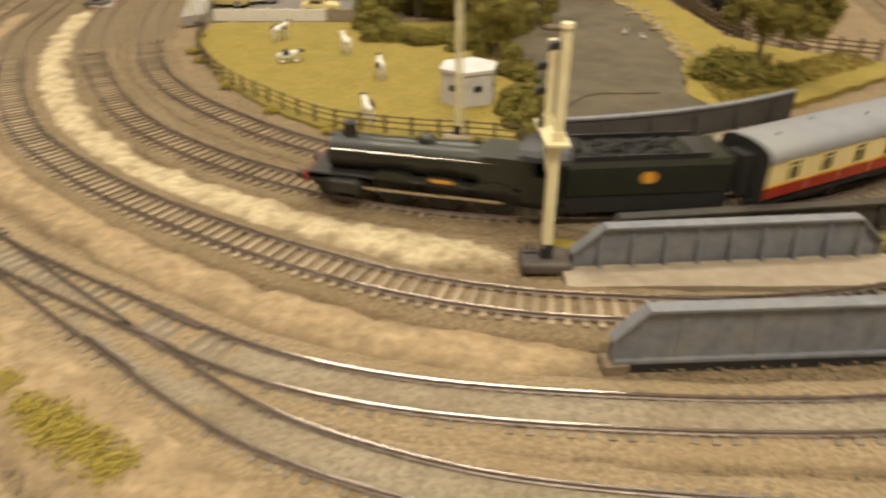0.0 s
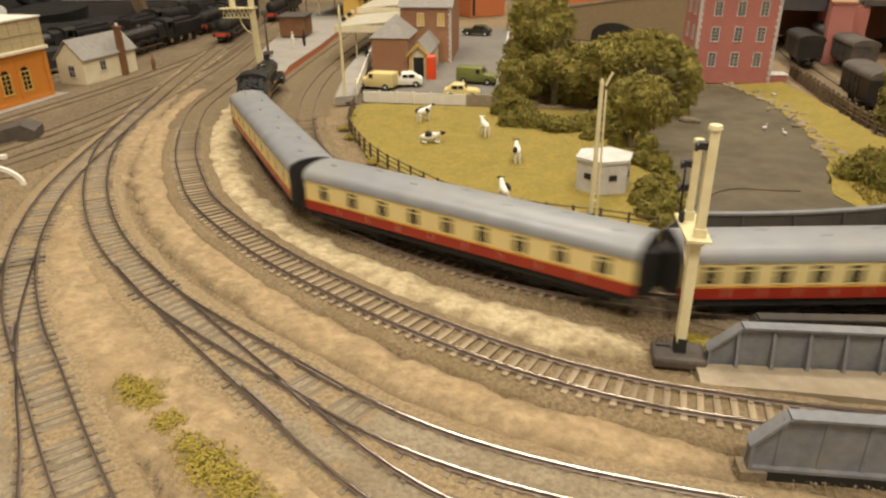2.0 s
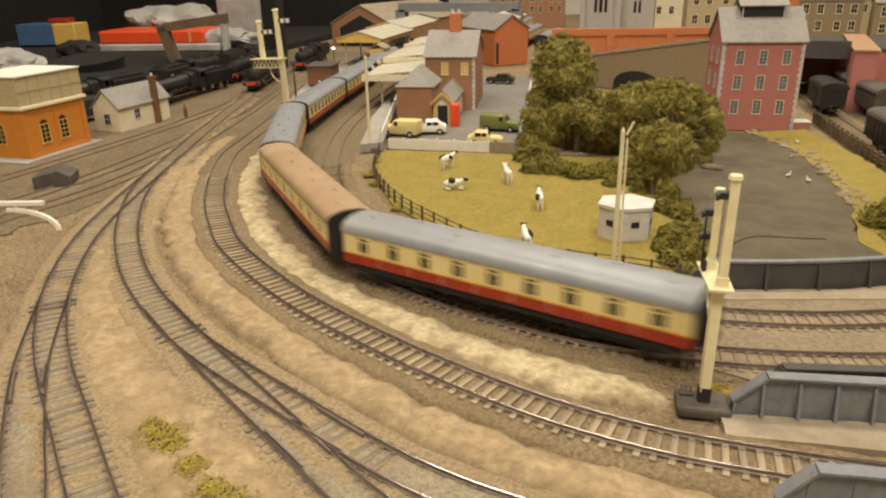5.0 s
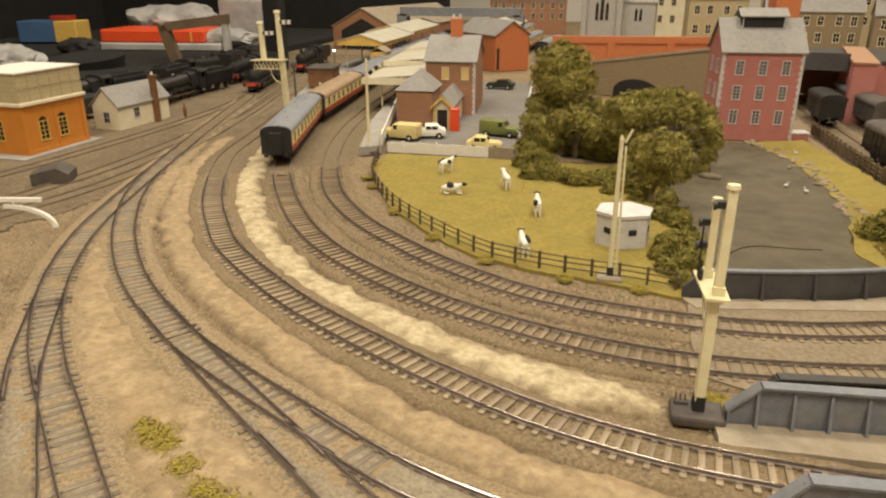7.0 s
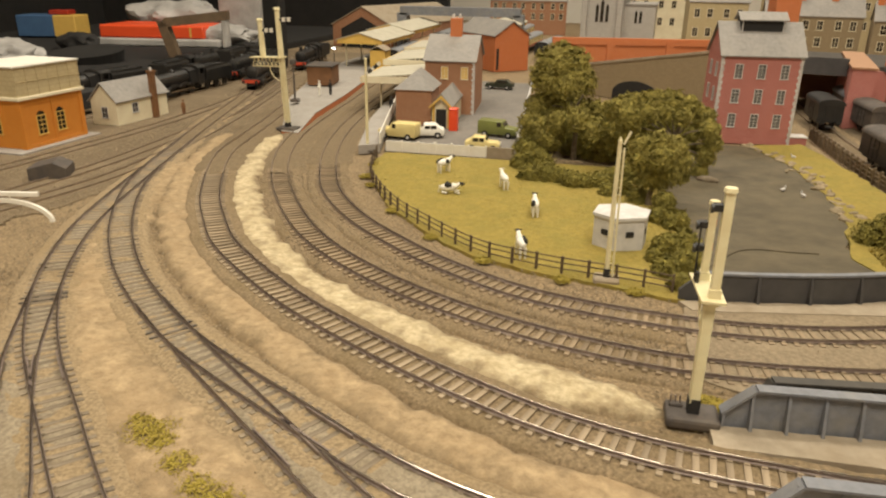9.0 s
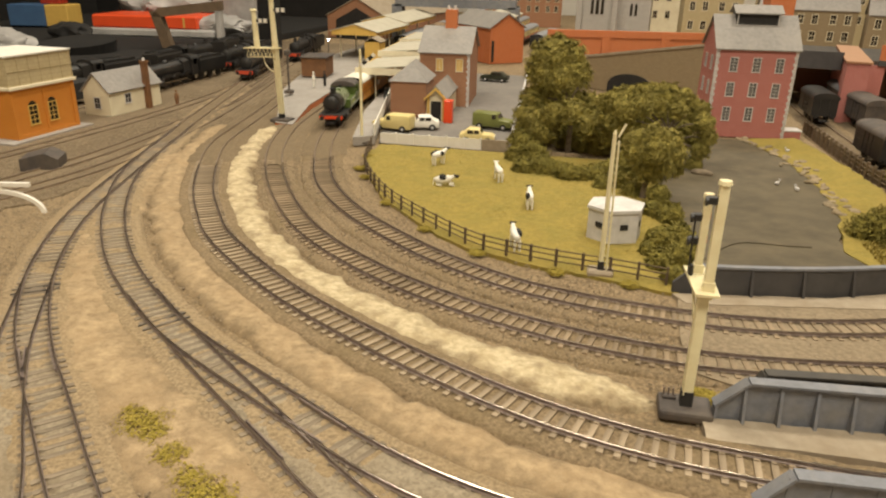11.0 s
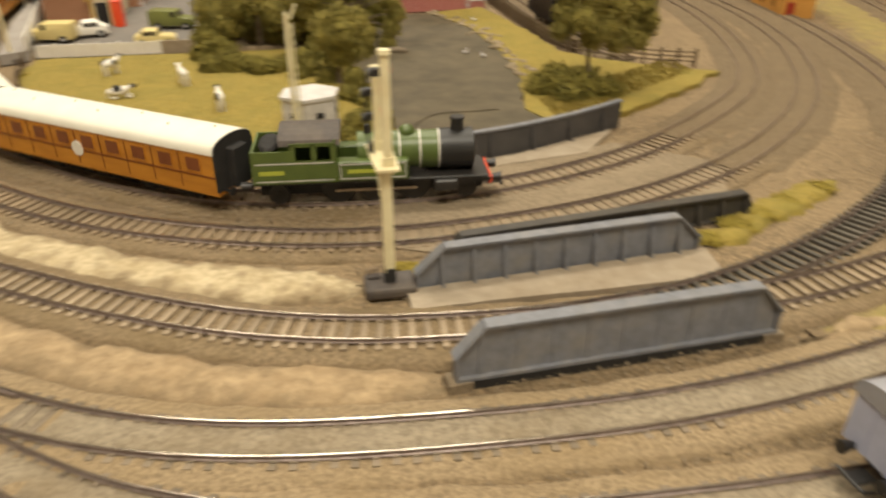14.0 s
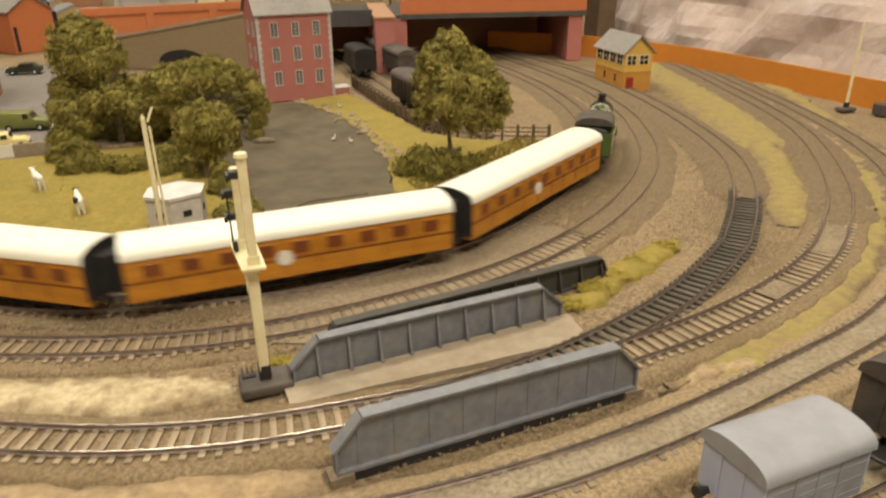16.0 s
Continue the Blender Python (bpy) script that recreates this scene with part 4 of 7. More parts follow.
    part("frame", box(B(), -0.066, 0.066, -0.006, 0.006, 0.005, 0.0150), "black_matt", e)
    for x in (-0.020, 0.002, 0.024):
        wheel_set(e, x, 0.0105, name="driving_wheel")
    for x in (-0.055, 0.056):
        wheel_set(e, x, 0.0062, name="pony_wheel")
    for sgn in (-1, 1):
        part("cylinder", box(B(), 0.036, 0.050, sgn * 0.0150 - 0.003, sgn * 0.0150 + 0.003, 0.0080, 0.0150, 0.001), "black", e)
        part("coupling_rod", box(B(), -0.022, 0.026, sgn * 0.0118 - 0.0005, sgn * 0.0118 + 0.0005, 0.0080, 0.0096), "rail_top", e)
        part("buffer", cyl(B(), (0.0700, sgn * 0.0105, 0.0130), (0.0765, sgn * 0.0105, 0.0130), 0.0020, 0.0028, 12), "black", e)
        part("rear_buffer", cyl(B(), (-0.0760, sgn * 0.0105, 0.0130), (-0.0690, sgn * 0.0105, 0.0130), 0.0028, 0.0020, 12), "black", e)
    bm = B()
    box(bm, 0.070, 0.078, -0.004, 0.004, 0.006, 0.0072)
    box(bm, 0.077, 0.0785, -0.007, 0.007, 0.006, 0.0072)
    part("coupling", bm, "black", e)
    return e


def on_line(line, s_mid, half, z, back=False):
    a, b = line.at(s_mid - half), line.at(s_mid + half)
    if back:
        a, b = b, a
    m = (a + b) / 2
    return pose(m[0], m[1], z, 0, 0, math.degrees(math.atan2(b[1] - a[1], b[0] - a[0])))


COACH = 0.2330
RED_PITCH = [0.246, 0.240, 0.225, 0.231, 0.240, 0.240]
TEAK_PITCH = 0.2045
express = express_loco()
express_tender = tender()


def lower(ob, k):
    """Brings all above the running plate down by the factor k."""
    for c in ob.children_recursive:
        if "wheel" not in c.name and c.type == "MESH":
            for v in c.data.vertices:
                if v.co.z > 0.0165:
                    v.co.z = 0.0165 + (v.co.z - 0.0165) * k


lower(express, 0.86)
lower(express_tender, 0.88)
plain_coach = coach("crimson and cream passenger coach with grey roof", COACH, "coach_red", "coach_cream", "coach_grey")
red_coaches = [coach("long crimson and cream passenger coach with grey roof", 0.2390, "coach_red", "coach_cream", "coach_grey"), plain_coach,
               coach("short crimson and cream passenger coach with many windows", 0.2120, "coach_red", "coach_cream", "coach_grey", windows=11), coach("crimson and cream passenger coach with pale grey roof", 0.2230, "coach_red", "coach_cream", "coach_grey", windows=8)]
red_coaches.append(coach("crimson and cream passenger coach with dusty tan roof", COACH, "coach_red", "coach_cream", "coach_tan", windows=8))
red_coaches.append(copy_thing(plain_coach, Matrix()))
tank = tank_loco()
teak_coaches = [coach("varnished teak passenger coach with white roof", 0.1975, "teak", "teak", "roof_white", True, 9)]
for i in range(3):
    teak_coaches.append(copy_thing(teak_coaches[0], Matrix()))


def motions():
    # how far each train has come along its line: (seconds, metres), by its tender's or engine's rear end
    def reader(line, x, y):
        k = int(np.argmin((line.d[:, 0] - x) ** 2 + (line.d[:, 1] - y) ** 2))
        return float(line.s[k])
    base2, base1 = reader(T2, -0.454, 1.319) - 0.182, reader(T1, -0.392, 1.3) - 0.20
    red_t = [0, 0.7, 1.0, 1.5, 2.5, 3.0, 3.5, 4.0, 4.5, 7.0, 7.5, 8.0, 8.5, 9.0, 10.0, 16.0]
    red_s = [1.462, 1.243, 1.155, 0.998, 0.735, 0.588, 0.421, 0.260, 0.085, -0.607, -0.83, -1.09, -1.32, -1.47, -1.60, -1.65]
    teak_t = [0, 7.5, 8.6, 9.4, 11.3, 12.5, 13.4, 13.8, 14.5, 14.8, 16.0]
    teak_s = [-0.25, -0.25, -0.18, -0.02, 0.602, 0.918, 1.091, 1.169, 1.300, 1.357, 1.621]

    def smooth_read(ts, vs, t):
        f = lambda u: float(np.interp(u, ts, vs))
        return sum(f(min(max(t + d, 0), 16)) for d in (-0.2, -0.1, 0, 0.1, 0.2)) / 5 if 0.2 < t < 15.8 else f(t)

    times = [i * 0.25 for i in range(65)]
    rows = {}
    for t in times:
        s = base2 + smooth_read(red_t, red_s, t)
        rows.setdefault("a", []).append((t, on_line(T2, s - 0.162, 0.04, 0, True) @ pose(-0.068, 0, 0)))
        rows.setdefault("b", []).append((t, on_line(T2, s - 0.050, 0.03, 0, True)))
        for i in range(6):
            rows.setdefault(i, []).append((t, on_line(T2, s + sum(RED_PITCH[:i]) + RED_PITCH[i] / 2, COACH * 0.33, 0, True)))
        s = base1 + smooth_read(teak_t, teak_s, t)
        rows.setdefault("t", []).append((t, on_line(T1, s + 0.074, 0.025, 0)))
        for i in range(4):
            rows.setdefault(10 + i, []).append((t, on_line(T1, s - TEAK_PITCH * (i + 0.5), 0.07, 0)))
    walk(express, rows["a"])
    walk(express_tender, rows["b"])
    for i in range(6):
        walk(red_coaches[i], rows[i])
    walk(tank, rows["t"])
    for i in range(4):
        walk(teak_coaches[i], rows[10 + i])


# ---------------- bridge girders ----------------
def girder(p, q, high, material, label, slope=0.020, ribs=9, low=0.0, foot=True, plain=False):
    """Plate girder with sloping ends, flanges and stiffeners, from p to q on plan."""
    p, q = Vector(p), Vector(q)
    d = q - p
    L = d.length
    t = thing("bridge_girder", label, "bridge girder", pose(p.x, p.y, G + low, 0, 0, math.degrees(math.atan2(d.y, d.x))), "girders of the rail bridge")
    h0 = high * 0.42
    part("web_plate", prism(B(), [(0, 0), (L, 0), (L, h0), (L - slope, high), (slope, high), (0, h0)], -0.001, 0.001, "y"), material, t)
    bm = B()
    for a, b in (((0, h0), (slope, high)), ((slope, high), (L - slope, high)), ((L - slope, high), (L, h0))):
        n = Vector((-(b[1] - a[1]), b[0] - a[0])).normalized() * 0.0012
        prism(bm, [a, b, (b[0] + n.x, b[1] + n.y), (a[0] + n.x, a[1] + n.y)], -0.0032, 0.0032, "y")
    part("top_flange", bm, material, t)
    part("bottom_flange", box(B(), 0, L, -0.0032, 0.0032, -0.0008, 0.0006), material, t)
    for i in range(ribs):
        x = slope * 0.9 + (L - 1.8 * slope) * i / (ribs - 1)
        bm = B()
        for sy in (-1, 1):
            if plain and sy < 0:
                box(bm, x - 0.0012, x + 0.0012, -0.0014, -0.001, 0.0006, high - 0.0002)
                continue
            prism(bm, [(sy * 0.001, 0.0006), (sy * 0.0062, 0.0006), (sy * 0.0016, high - 0.0002), (sy * 0.001, high - 0.0002)], x - 0.0007, x + 0.0007, "x")
        part("stiffener", bm, material, t)
    for x in (0.0, L - 0.0012):
        part("end_plate", box(B(), x, x + 0.0012, -0.0030, 0.0030, 0, h0), material, t)
    if foot:
        part("bearing_plate", box(B(), -0.003, 0.007, -0.0045, 0.0045, -0.0030 - low, -0.0008), "deck", t)
        part("bearing_plate", box(B(), L - 0.007, L + 0.003, -0.0045, 0.0045, -0.0030 - low, -0.0008), "deck", t)
        # black strip that paints the shadow gap under the bottom flange
        part("packing", box(B(), 0.007, L - 0.007, -0.0030, 0.0030, -0.0030 - low, -0.0008), "black_matt", t, "black strip standing in for the shadow below the girder")
    return t


girder((0.060, 0.2345), (0.2060, 0.2437), 0.0235, "girder", "grey plate girder bridge side with sloping ends beside the outer track", 0.012, 9, 0.004, plain=True)
girder((0.055, 0.3070), (0.2085, 0.3203), 0.0225, "girder", "grey plate girder bridge side beside the signal", 0.014, 9, 0.0)
girder((0.078, 0.3330), (0.2600, 0.3570), 0.0150, "girder_dark", "black plate girder bridge side", 0.004, 12, -0.001)


def parapet_wall():
    ln = Line([(0.047, 0.4525), (0.10, 0.4605), (0.15, 0.473), (0.20, 0.492), (0.244, 0.515)])
    t = thing("bridge_parapet", "dark grey curved bridge parapet beside the pond", "parapet")
    closed_sweep("wall_panel", ln, 0.012, ln.length, [(-0.0012, -0.0052), (0.0012, -0.0052), (0.0012, 0.0155), (-0.0012, 0.0155)], "parapet", t)
    a, b = ln.at(0), ln.at(0.012)
    bm = B()
    prism(bm, [(0, -0.005), (0.0125, -0.005), (0.0125, 0.0155), (0, 0.004)], -0.0012, 0.0012, "y")
    w = part("end_panel", bm, "parapet", t)
    w.matrix_basis = pose(a[0], a[1], 0, 0, 0, math.degrees(math.atan2(b[1] - a[1], b[0] - a[0])))
    closed_sweep("coping", ln, 0.012, ln.length, [(-0.0022, 0.0155), (0.0022, 0.0155), (0.0022, 0.0170), (-0.0022, 0.0170)], "girder", t)
    for i in range(6):
        s = 0.016 + i * 0.034
        p, wv = ln.at(s), ln.way(s)
        pil = part("buttress", prism(B(), [(-0.0010, -0.005), (-0.0060, -0.005), (-0.0016, 0.0150), (-0.0010, 0.0150)], -0.0009, 0.0009, "x"), "parapet", t)
        pil.matrix_basis = pose(p[0], p[1], 0, 0, 0, math.degrees(math.atan2(wv[1], wv[0])))


parapet_wall()
tagged(patch("bridge_deck", [(0.05, 0.287), (0.21, 0.290), (0.213, 0.318), (0.05, 0.304)], "concrete", G + 0.003, 0.001), "dusty grey concrete deck of the rail bridge", "bridge deck", kind="structure")
tagged(patch("bridge_deck", [(0.046, 0.352), (0.080, 0.336), (0.255, 0.362), (0.285, 0.43), (0.225, 0.478), (0.15, 0.455), (0.05, 0.440)], "deck", -0.0031, 0.002), "dusty brown deck of the rail bridge under two tracks", "bridge deck", kind="structure")
tagged(patch("bridge_deck", [(0.055, 0.435), (0.20, 0.462), (0.235, 0.505), (0.15, 0.468), (0.047, 0.448)], "concrete", G + 0.002, 0.001), "dusty concrete strip below the parapet", "bridge deck", kind="structure")


# ---------------- signals ----------------
def lamp_and_arm(t, x, y, z, side=1, length=0.016, arm="red", lens=True):
    a = part("signal_arm", box(B(), min(x, x + side * length), max(x, x + side * length), y - 0.0025, y - 0.0019, z - 0.0018, z + 0.0018, 0.0002), arm, t)
    part("arm_stripe", box(B(), x + side * length * 0.68 - 0.0008, x + side * length * 0.68 + 0.0008, y - 0.0027, y - 0.0018, z - 0.0018, z + 0.0018), "white", a)
    part("signal_lamp", cyl(B(), (x - side * 0.002, y - 0.003, z), (x - side * 0.002, y + 0.002, z), 0.0016, seg=10), "black", t)


def bracket_signal():
    """Cream post on a dark base, a long landing and two dolls one behind the other."""
    t = thing("bracket_signal", "cream bracket signal on a dark base beside the girder", "railway signal", pose(0.0425, 0.3095, G))
    bm = B()
    box(bm, -0.0125, 0.0125, -0.009, 0.009, 0, 0.006, 0.0018, 2)
    part("base", bm, "base_grey", t)
    for k in range(3):
        part("lever", cyl(B(), (-0.0098 + k * 0.0022, 0.0035, 0.006), (-0.0104 + k * 0.0022, 0.0025, 0.0120), 0.0005, 0.0004, 6), "rail", t)
    part("lever_frame", box(B(), -0.0108, -0.0042, 0.0015, 0.0050, 0.006, 0.0078, 0.0004), "base_grey", t)
    part("post_shoe", box(B(), -0.0028, 0.0028, -0.0028, 0.0028, 0.005, 0.0135), "black_matt", t)
    part("post", prism(B(), [(-0.0024, -0.0024), (0.0024, -0.0024), (0.0024, 0.0024), (-0.0024, 0.0024)], 0.0125, 0.066, "z"), "signal_cream", t)
    land = part("landing", prism(B(), [(-0.0046, -0.0065), (0.0060, -0.0065), (0.0050, 0.027), (-0.0068, 0.027)], 0.0652, 0.0664, "z"), "signal_cream", t)
    bm = B()
    for x in (-0.0024, 0.0024):
        prism(bm, [(0.0022, 0.050), (0.0022, 0.053), (0.021, 0.0652), (0.024, 0.0652)], x - 0.0005, x + 0.0005, "x")
    box(bm, -0.0034, 0.0034, -0.0034, 0.0034, 0.0628, 0.0652)
    part("bracket", bm, "signal_cream", land)
    for x, y, z1, r in ((0.0012, 0.0, 0.1155, 0.0020), (-0.0012, 0.0205, 0.1035, 0.0017)):
        d = part("doll", prism(B(), [(x - r, y - r), (x + r, y - r), (x + r, y + r), (x - r, y + r)], 0.0664, z1, "z"), "signal_cream", t)
        part("finial", cyl(B(), (x, y, z1), (x, y, z1 + 0.0018), r * 1.55, r * 1.35, 10), "signal_cream", d)
        part("doll_foot", prism(B(), [(x - r - 0.0008, y - r - 0.0008), (x + r + 0.0008, y - r - 0.0008), (x + r + 0.0002, y + r + 0.0010), (x - r - 0.0002, y + r + 0.0010)], 0.0664, 0.0705, "z"), "signal_cream", d)
        for zz in (z1 - 0.010, z1 - 0.0215) if y > 0 else (z1 - 0.0075,):
            arm = part("signal_arm", box(B(), x + r, x + r + 0.0006, y + 0.001, y + 0.017, zz - 0.001, zz + 0.0024), "red", t)
            part("arm_stripe", box(B(), x + r - 0.0002, x + r + 0.0008, y + 0.0115, y + 0.014, zz - 0.001, zz + 0.0024), "white", arm)
            part("signal_lamp", box(B(), x - r - 0.0042, x - r, y - 0.0016, y + 0.0016, zz - 0.0016, zz + 0.0020, 0.0004), "black", t)
            part("spectacle", cyl(B(), (x - r - 0.0052, y - 0.0012, zz), (x - r - 0.0040, y - 0.0012, zz), 0.0022, seg=12), "black", t)
    part("operating_rod", cyl(B(), (-0.0056, 0.018, 0.066), (-0.0058, 0.0190, 0.094), 0.00045, seg=6), "black", t)
    part("balance_weight", box(B(), -0.0058, -0.0038, 0.014, 0.0165, 0.0664, 0.0720, 0.0005), "black", t)
    part("operating_rod", cyl(B(), (-0.002, -0.0032, 0.012), (-0.0024, -0.0032, 0.0652), 0.0003, seg=6), "signal_cream", t)
    return t


bracket_signal()


def post_signal(x, y, high, label, turn=0.0, arms=(), base="base_grey", ladder=True, lean=0.0, wide=0.011):
    t = thing("post_signal", label, "railway signal", pose(x, y, G, 0, lean, turn))
    part("base", box(B(), -wide, wide, -0.007, 0.007, 0, 0.0045, 0.0012), base, t)
    part("post_shoe", box(B(), -0.0022, 0.0022, -0.0022, 0.0022, 0.0045, 0.0105), "black_matt", t)
    part("post", cyl(B(), (0, 0, 0.0100), (0, 0, high), 0.0018, 0.0014, 8), "signal_cream", t)
    part("finial", cyl(B(), (0, 0, high), (0, 0, high + 0.003), 0.0016, 0.0005, 8), "signal_cream", t)
    if ladder:
        bm = B()
        cyl(bm, (0.0040, -0.001, 0.005), (0.0030, -0.001, high - 0.004), 0.0007, seg=6)
        for i in range(18):
            z = 0.010 + (high - 0.016) * i / 17
            cyl(bm, (0.0005, -0.001, z), (0.0042, -0.001, z), 0.00025, seg=4)
        part("ladder", bm, "signal_cream", t)
    for z, side, tilt in arms:
        a = part("signal_arm", box(B(), 0, side * 0.021, -0.0028, -0.0022, -0.0021, 0.0021) if side > 0 else box(B(), -0.021, 0, -0.0028, -0.0022, -0.0021, 0.0021), "white", t)
        a.matrix_basis = pose(0, 0, z, 0, tilt, 0)
        for k in (0.006, 0.0145):
            part("arm_stripe", box(B(), side * k - 0.0026, side * k + 0.0026, -0.0030, -0.0021, -0.0021, 0.0021), "black", a)
    return t


field_signal = post_signal(0.0, 0.4715, 0.100, "cream post signal with ladder beside the field fence", 0, (), "concrete", wide=0.009)
part("signal_arm", box(B(), -0.0007, 0.0007, -0.0005, 0.0005, 0, 0.0095), "signal_cream", field_signal, "raised cream signal arm").matrix_basis = pose(0.0024, -0.001, 0.0985, 0, 24, 0)
post_signal(-0.285, 0.798, 0.108, "cream home signal post with a black and white arm", 20, ((0.092, 1, -38),), ladder=False)
post_signal(0.790, 0.655, 0.102, "cream signal post beside the orange wall", 0, (), ladder=False)


def gantry_signal():
    t = thing("bracket_signal", "tall cream lattice bracket signal at the platform's end", "railway signal", pose(-0.424, 0.880, G + 0.001, 0, -2.5, -12))
    part("base", box(B(), -0.014, 0.014, -0.009, 0.009, 0, 0.006, 0.001), "base_grey", t)
    part("post_shoe", box(B(), -0.003, 0.003, -0.003, 0.003, 0.006, 0.012), "black_matt", t)
    bm = B()
    for dx in (-0.002, 0.002):
        for dy in (-0.002, 0.002):
            box(bm, dx - 0.0009, dx + 0.0009, dy - 0.0009, dy + 0.0009, 0.012, 0.096)
    for i in range(14):
        z = 0.012 + i * 0.006
        for s in (-1, 1):
            cyl(bm, (-0.002, s * 0.002, z), (0.002, s * 0.002, z + 0.006), 0.0004, seg=4)
            cyl(bm, (0.002, s * 0.002, z), (-0.002, s * 0.002, z + 0.006), 0.0004, seg=4)
    part("lattice_post", bm, "signal_cream", t)
    bm = B()
    box(bm, -0.046, 0.004, -0.007, 0.007, 0.0955, 0.0970)
    for y in (-0.004, 0.004):
        box(bm, -0.044, 0.002, y - 0.0005, y + 0.0005, 0.0845, 0.0855)
        for i in range(7):
            x = -0.044 + i * 0.0062
            cyl(bm, (x, y, 0.085), (x + 0.0031, y, 0.0955), 0.0005, seg=4)
            cyl(bm, (x + 0.0062, y, 0.085), (x + 0.0031, y, 0.0955), 0.0005, seg=4)
    part("bracket_landing", bm, "signal_cream", t)
    bm = B()
    for i in range(8):
        a0, a1 = math.pi / 2 * i / 8, math.pi / 2 * (i + 1) / 8
        cyl(bm, (-0.018 * math.sin(a0) - 0.002, 0, 0.066 + 0.0185 * (1 - math.cos(a0)) ), (-0.018 * math.sin(a1) - 0.002, 0, 0.066 + 0.0185 * (1 - math.cos(a1))), 0.0008, seg=5)
    part("curved_brace", bm, "signal_cream", t)
    for x, z1 in ((0.0, 0.155), (-0.029, 0.142)):
        d = part("doll", cyl(B(), (x, 0, 0.097), (x, 0, z1), 0.0040, 0.0030, 8), "signal_cream", t)
        part("finial", cyl(B(), (x, 0, z1), (x, 0, z1 + 0.003), 0.0046, 0.0036, 8), "signal_cream", d)
        for k, zz in ((0.006, z1 - 0.012),):
            for q in range(2):
                part("signal_lamp", box(B(), x + 0.007 + q * 0.008, x + 0.012 + q * 0.008, -0.001, 0.001, zz - 0.0025, zz + 0.0025), "white", t, "white signal arm square")
            part("signal_arm", box(B(), x + 0.001, x + 0.021, -0.0006, 0.0004, zz - 0.0018, zz + 0.0018), "black", t)
    return t


gantry_signal()


def white_bracket():
    t = thing("loading_gauge", "white loading gauge arm with a curved brace", "loading gauge", pose(-0.360, 0.352, G + 0.016, 0, 0, 12))
    part("arm", box(B(), -0.05, 0.012, -0.0012, 0.0012, 0.0525, 0.0550), "white", t)
    outer = [(-0.012 + 0.0312 * math.sin(math.pi / 20 * i), 0.036 + 0.0147 * math.cos(math.pi / 20 * i)) for i in range(11)]
    inner = [(-0.012 + 0.0288 * math.sin(math.pi / 20 * i), 0.036 + 0.0123 * math.cos(math.pi / 20 * i)) for i in range(10, -1, -1)]
    part("curved_bar", prism(B(), outer + inner, -0.0012, 0.0012, "y"), "white", t)
    part("hanger", cyl(B(), (-0.006, 0, 0.049), (-0.006, 0, 0.0545), 0.0007, seg=6), "white", t)
    part("post", cyl(B(), (-0.05, 0, -0.016), (-0.05, 0, 0.060), 0.0020, 0.0016, 8), "white", t)
    part("foot", box(B(), -0.055, -0.045, -0.005, 0.005, -0.0165, -0.012, 0.001), "base_grey", t)


white_bracket()


# ---------------- buildings ----------------
def window(parent, w, h, m, pane="glass", frame_mat="cream_paint", bars=(1, 2), arch=False, sill=True):
    """A glazed window on the x-z plane facing -y, its foot's middle at the origin of m."""
    p = part("window", box(B(), -w / 2, w / 2, -0.0002, 0.0006, 0, h), pane, parent)
    p.matrix_basis = m
    bm = B()
    f = w * 0.10
    for a, b, c, d in ((-w / 2 - f, -w / 2, 0, h), (w / 2, w / 2 + f, 0, h), (-w / 2 - f, w / 2 + f, h, h + f)):
        box(bm, a, b, -0.0007, 0.0005, c, d)
    for i in range(bars[0]):
        x = -w / 2 + w * (i + 1) / (bars[0] + 1)
        box(bm, x - f * 0.3, x + f * 0.3, -0.0004, 0.0003, 0, h)
    for i in range(bars[1]):
        z = h * (i + 1) / (bars[1] + 1)
        box(bm, -w / 2, w / 2, -0.0004, 0.0003, z - f * 0.3, z + f * 0.3)
    part("window_frame", bm, frame_mat, p)
    if sill:
        part("window_sill", box(B(), -w / 2 - f * 1.5, w / 2 + f * 1.5, -0.0012, 0.0005, -f * 1.3, 0), frame_mat, p)
    return p


def gable_roof(bm, x0, x1, y0, y1, z, rise, over=0.002, th=0.0014, axis="x"):
    """Two slabs that meet at a ridge along an axis."""
    if axis == "x":
        ym = (y0 + y1) / 2
        k = rise / (ym - y0)
        prof = [(y0 - over, z - over * k), (ym, z + rise), (y1 + over, z - over * k), (y1 + over, z - over * k + th), (ym, z + rise + th * 1.3), (y0 - over, z - over * k + th)]
        prism(bm, prof, x0 - over, x1 + over, "x")
    else:
        xm = (x0 + x1) / 2
        k = rise / (xm - x0)
        prof = [(x0 - over, z - over * k), (xm, z + rise), (x1 + over, z - over * k), (x1 + over, z - over * k + th), (xm, z + rise + th * 1.3), (x0 - over, z - over * k + th)]
        prism(bm, prof, y0 - over, y1 + over, "y")
    return bm


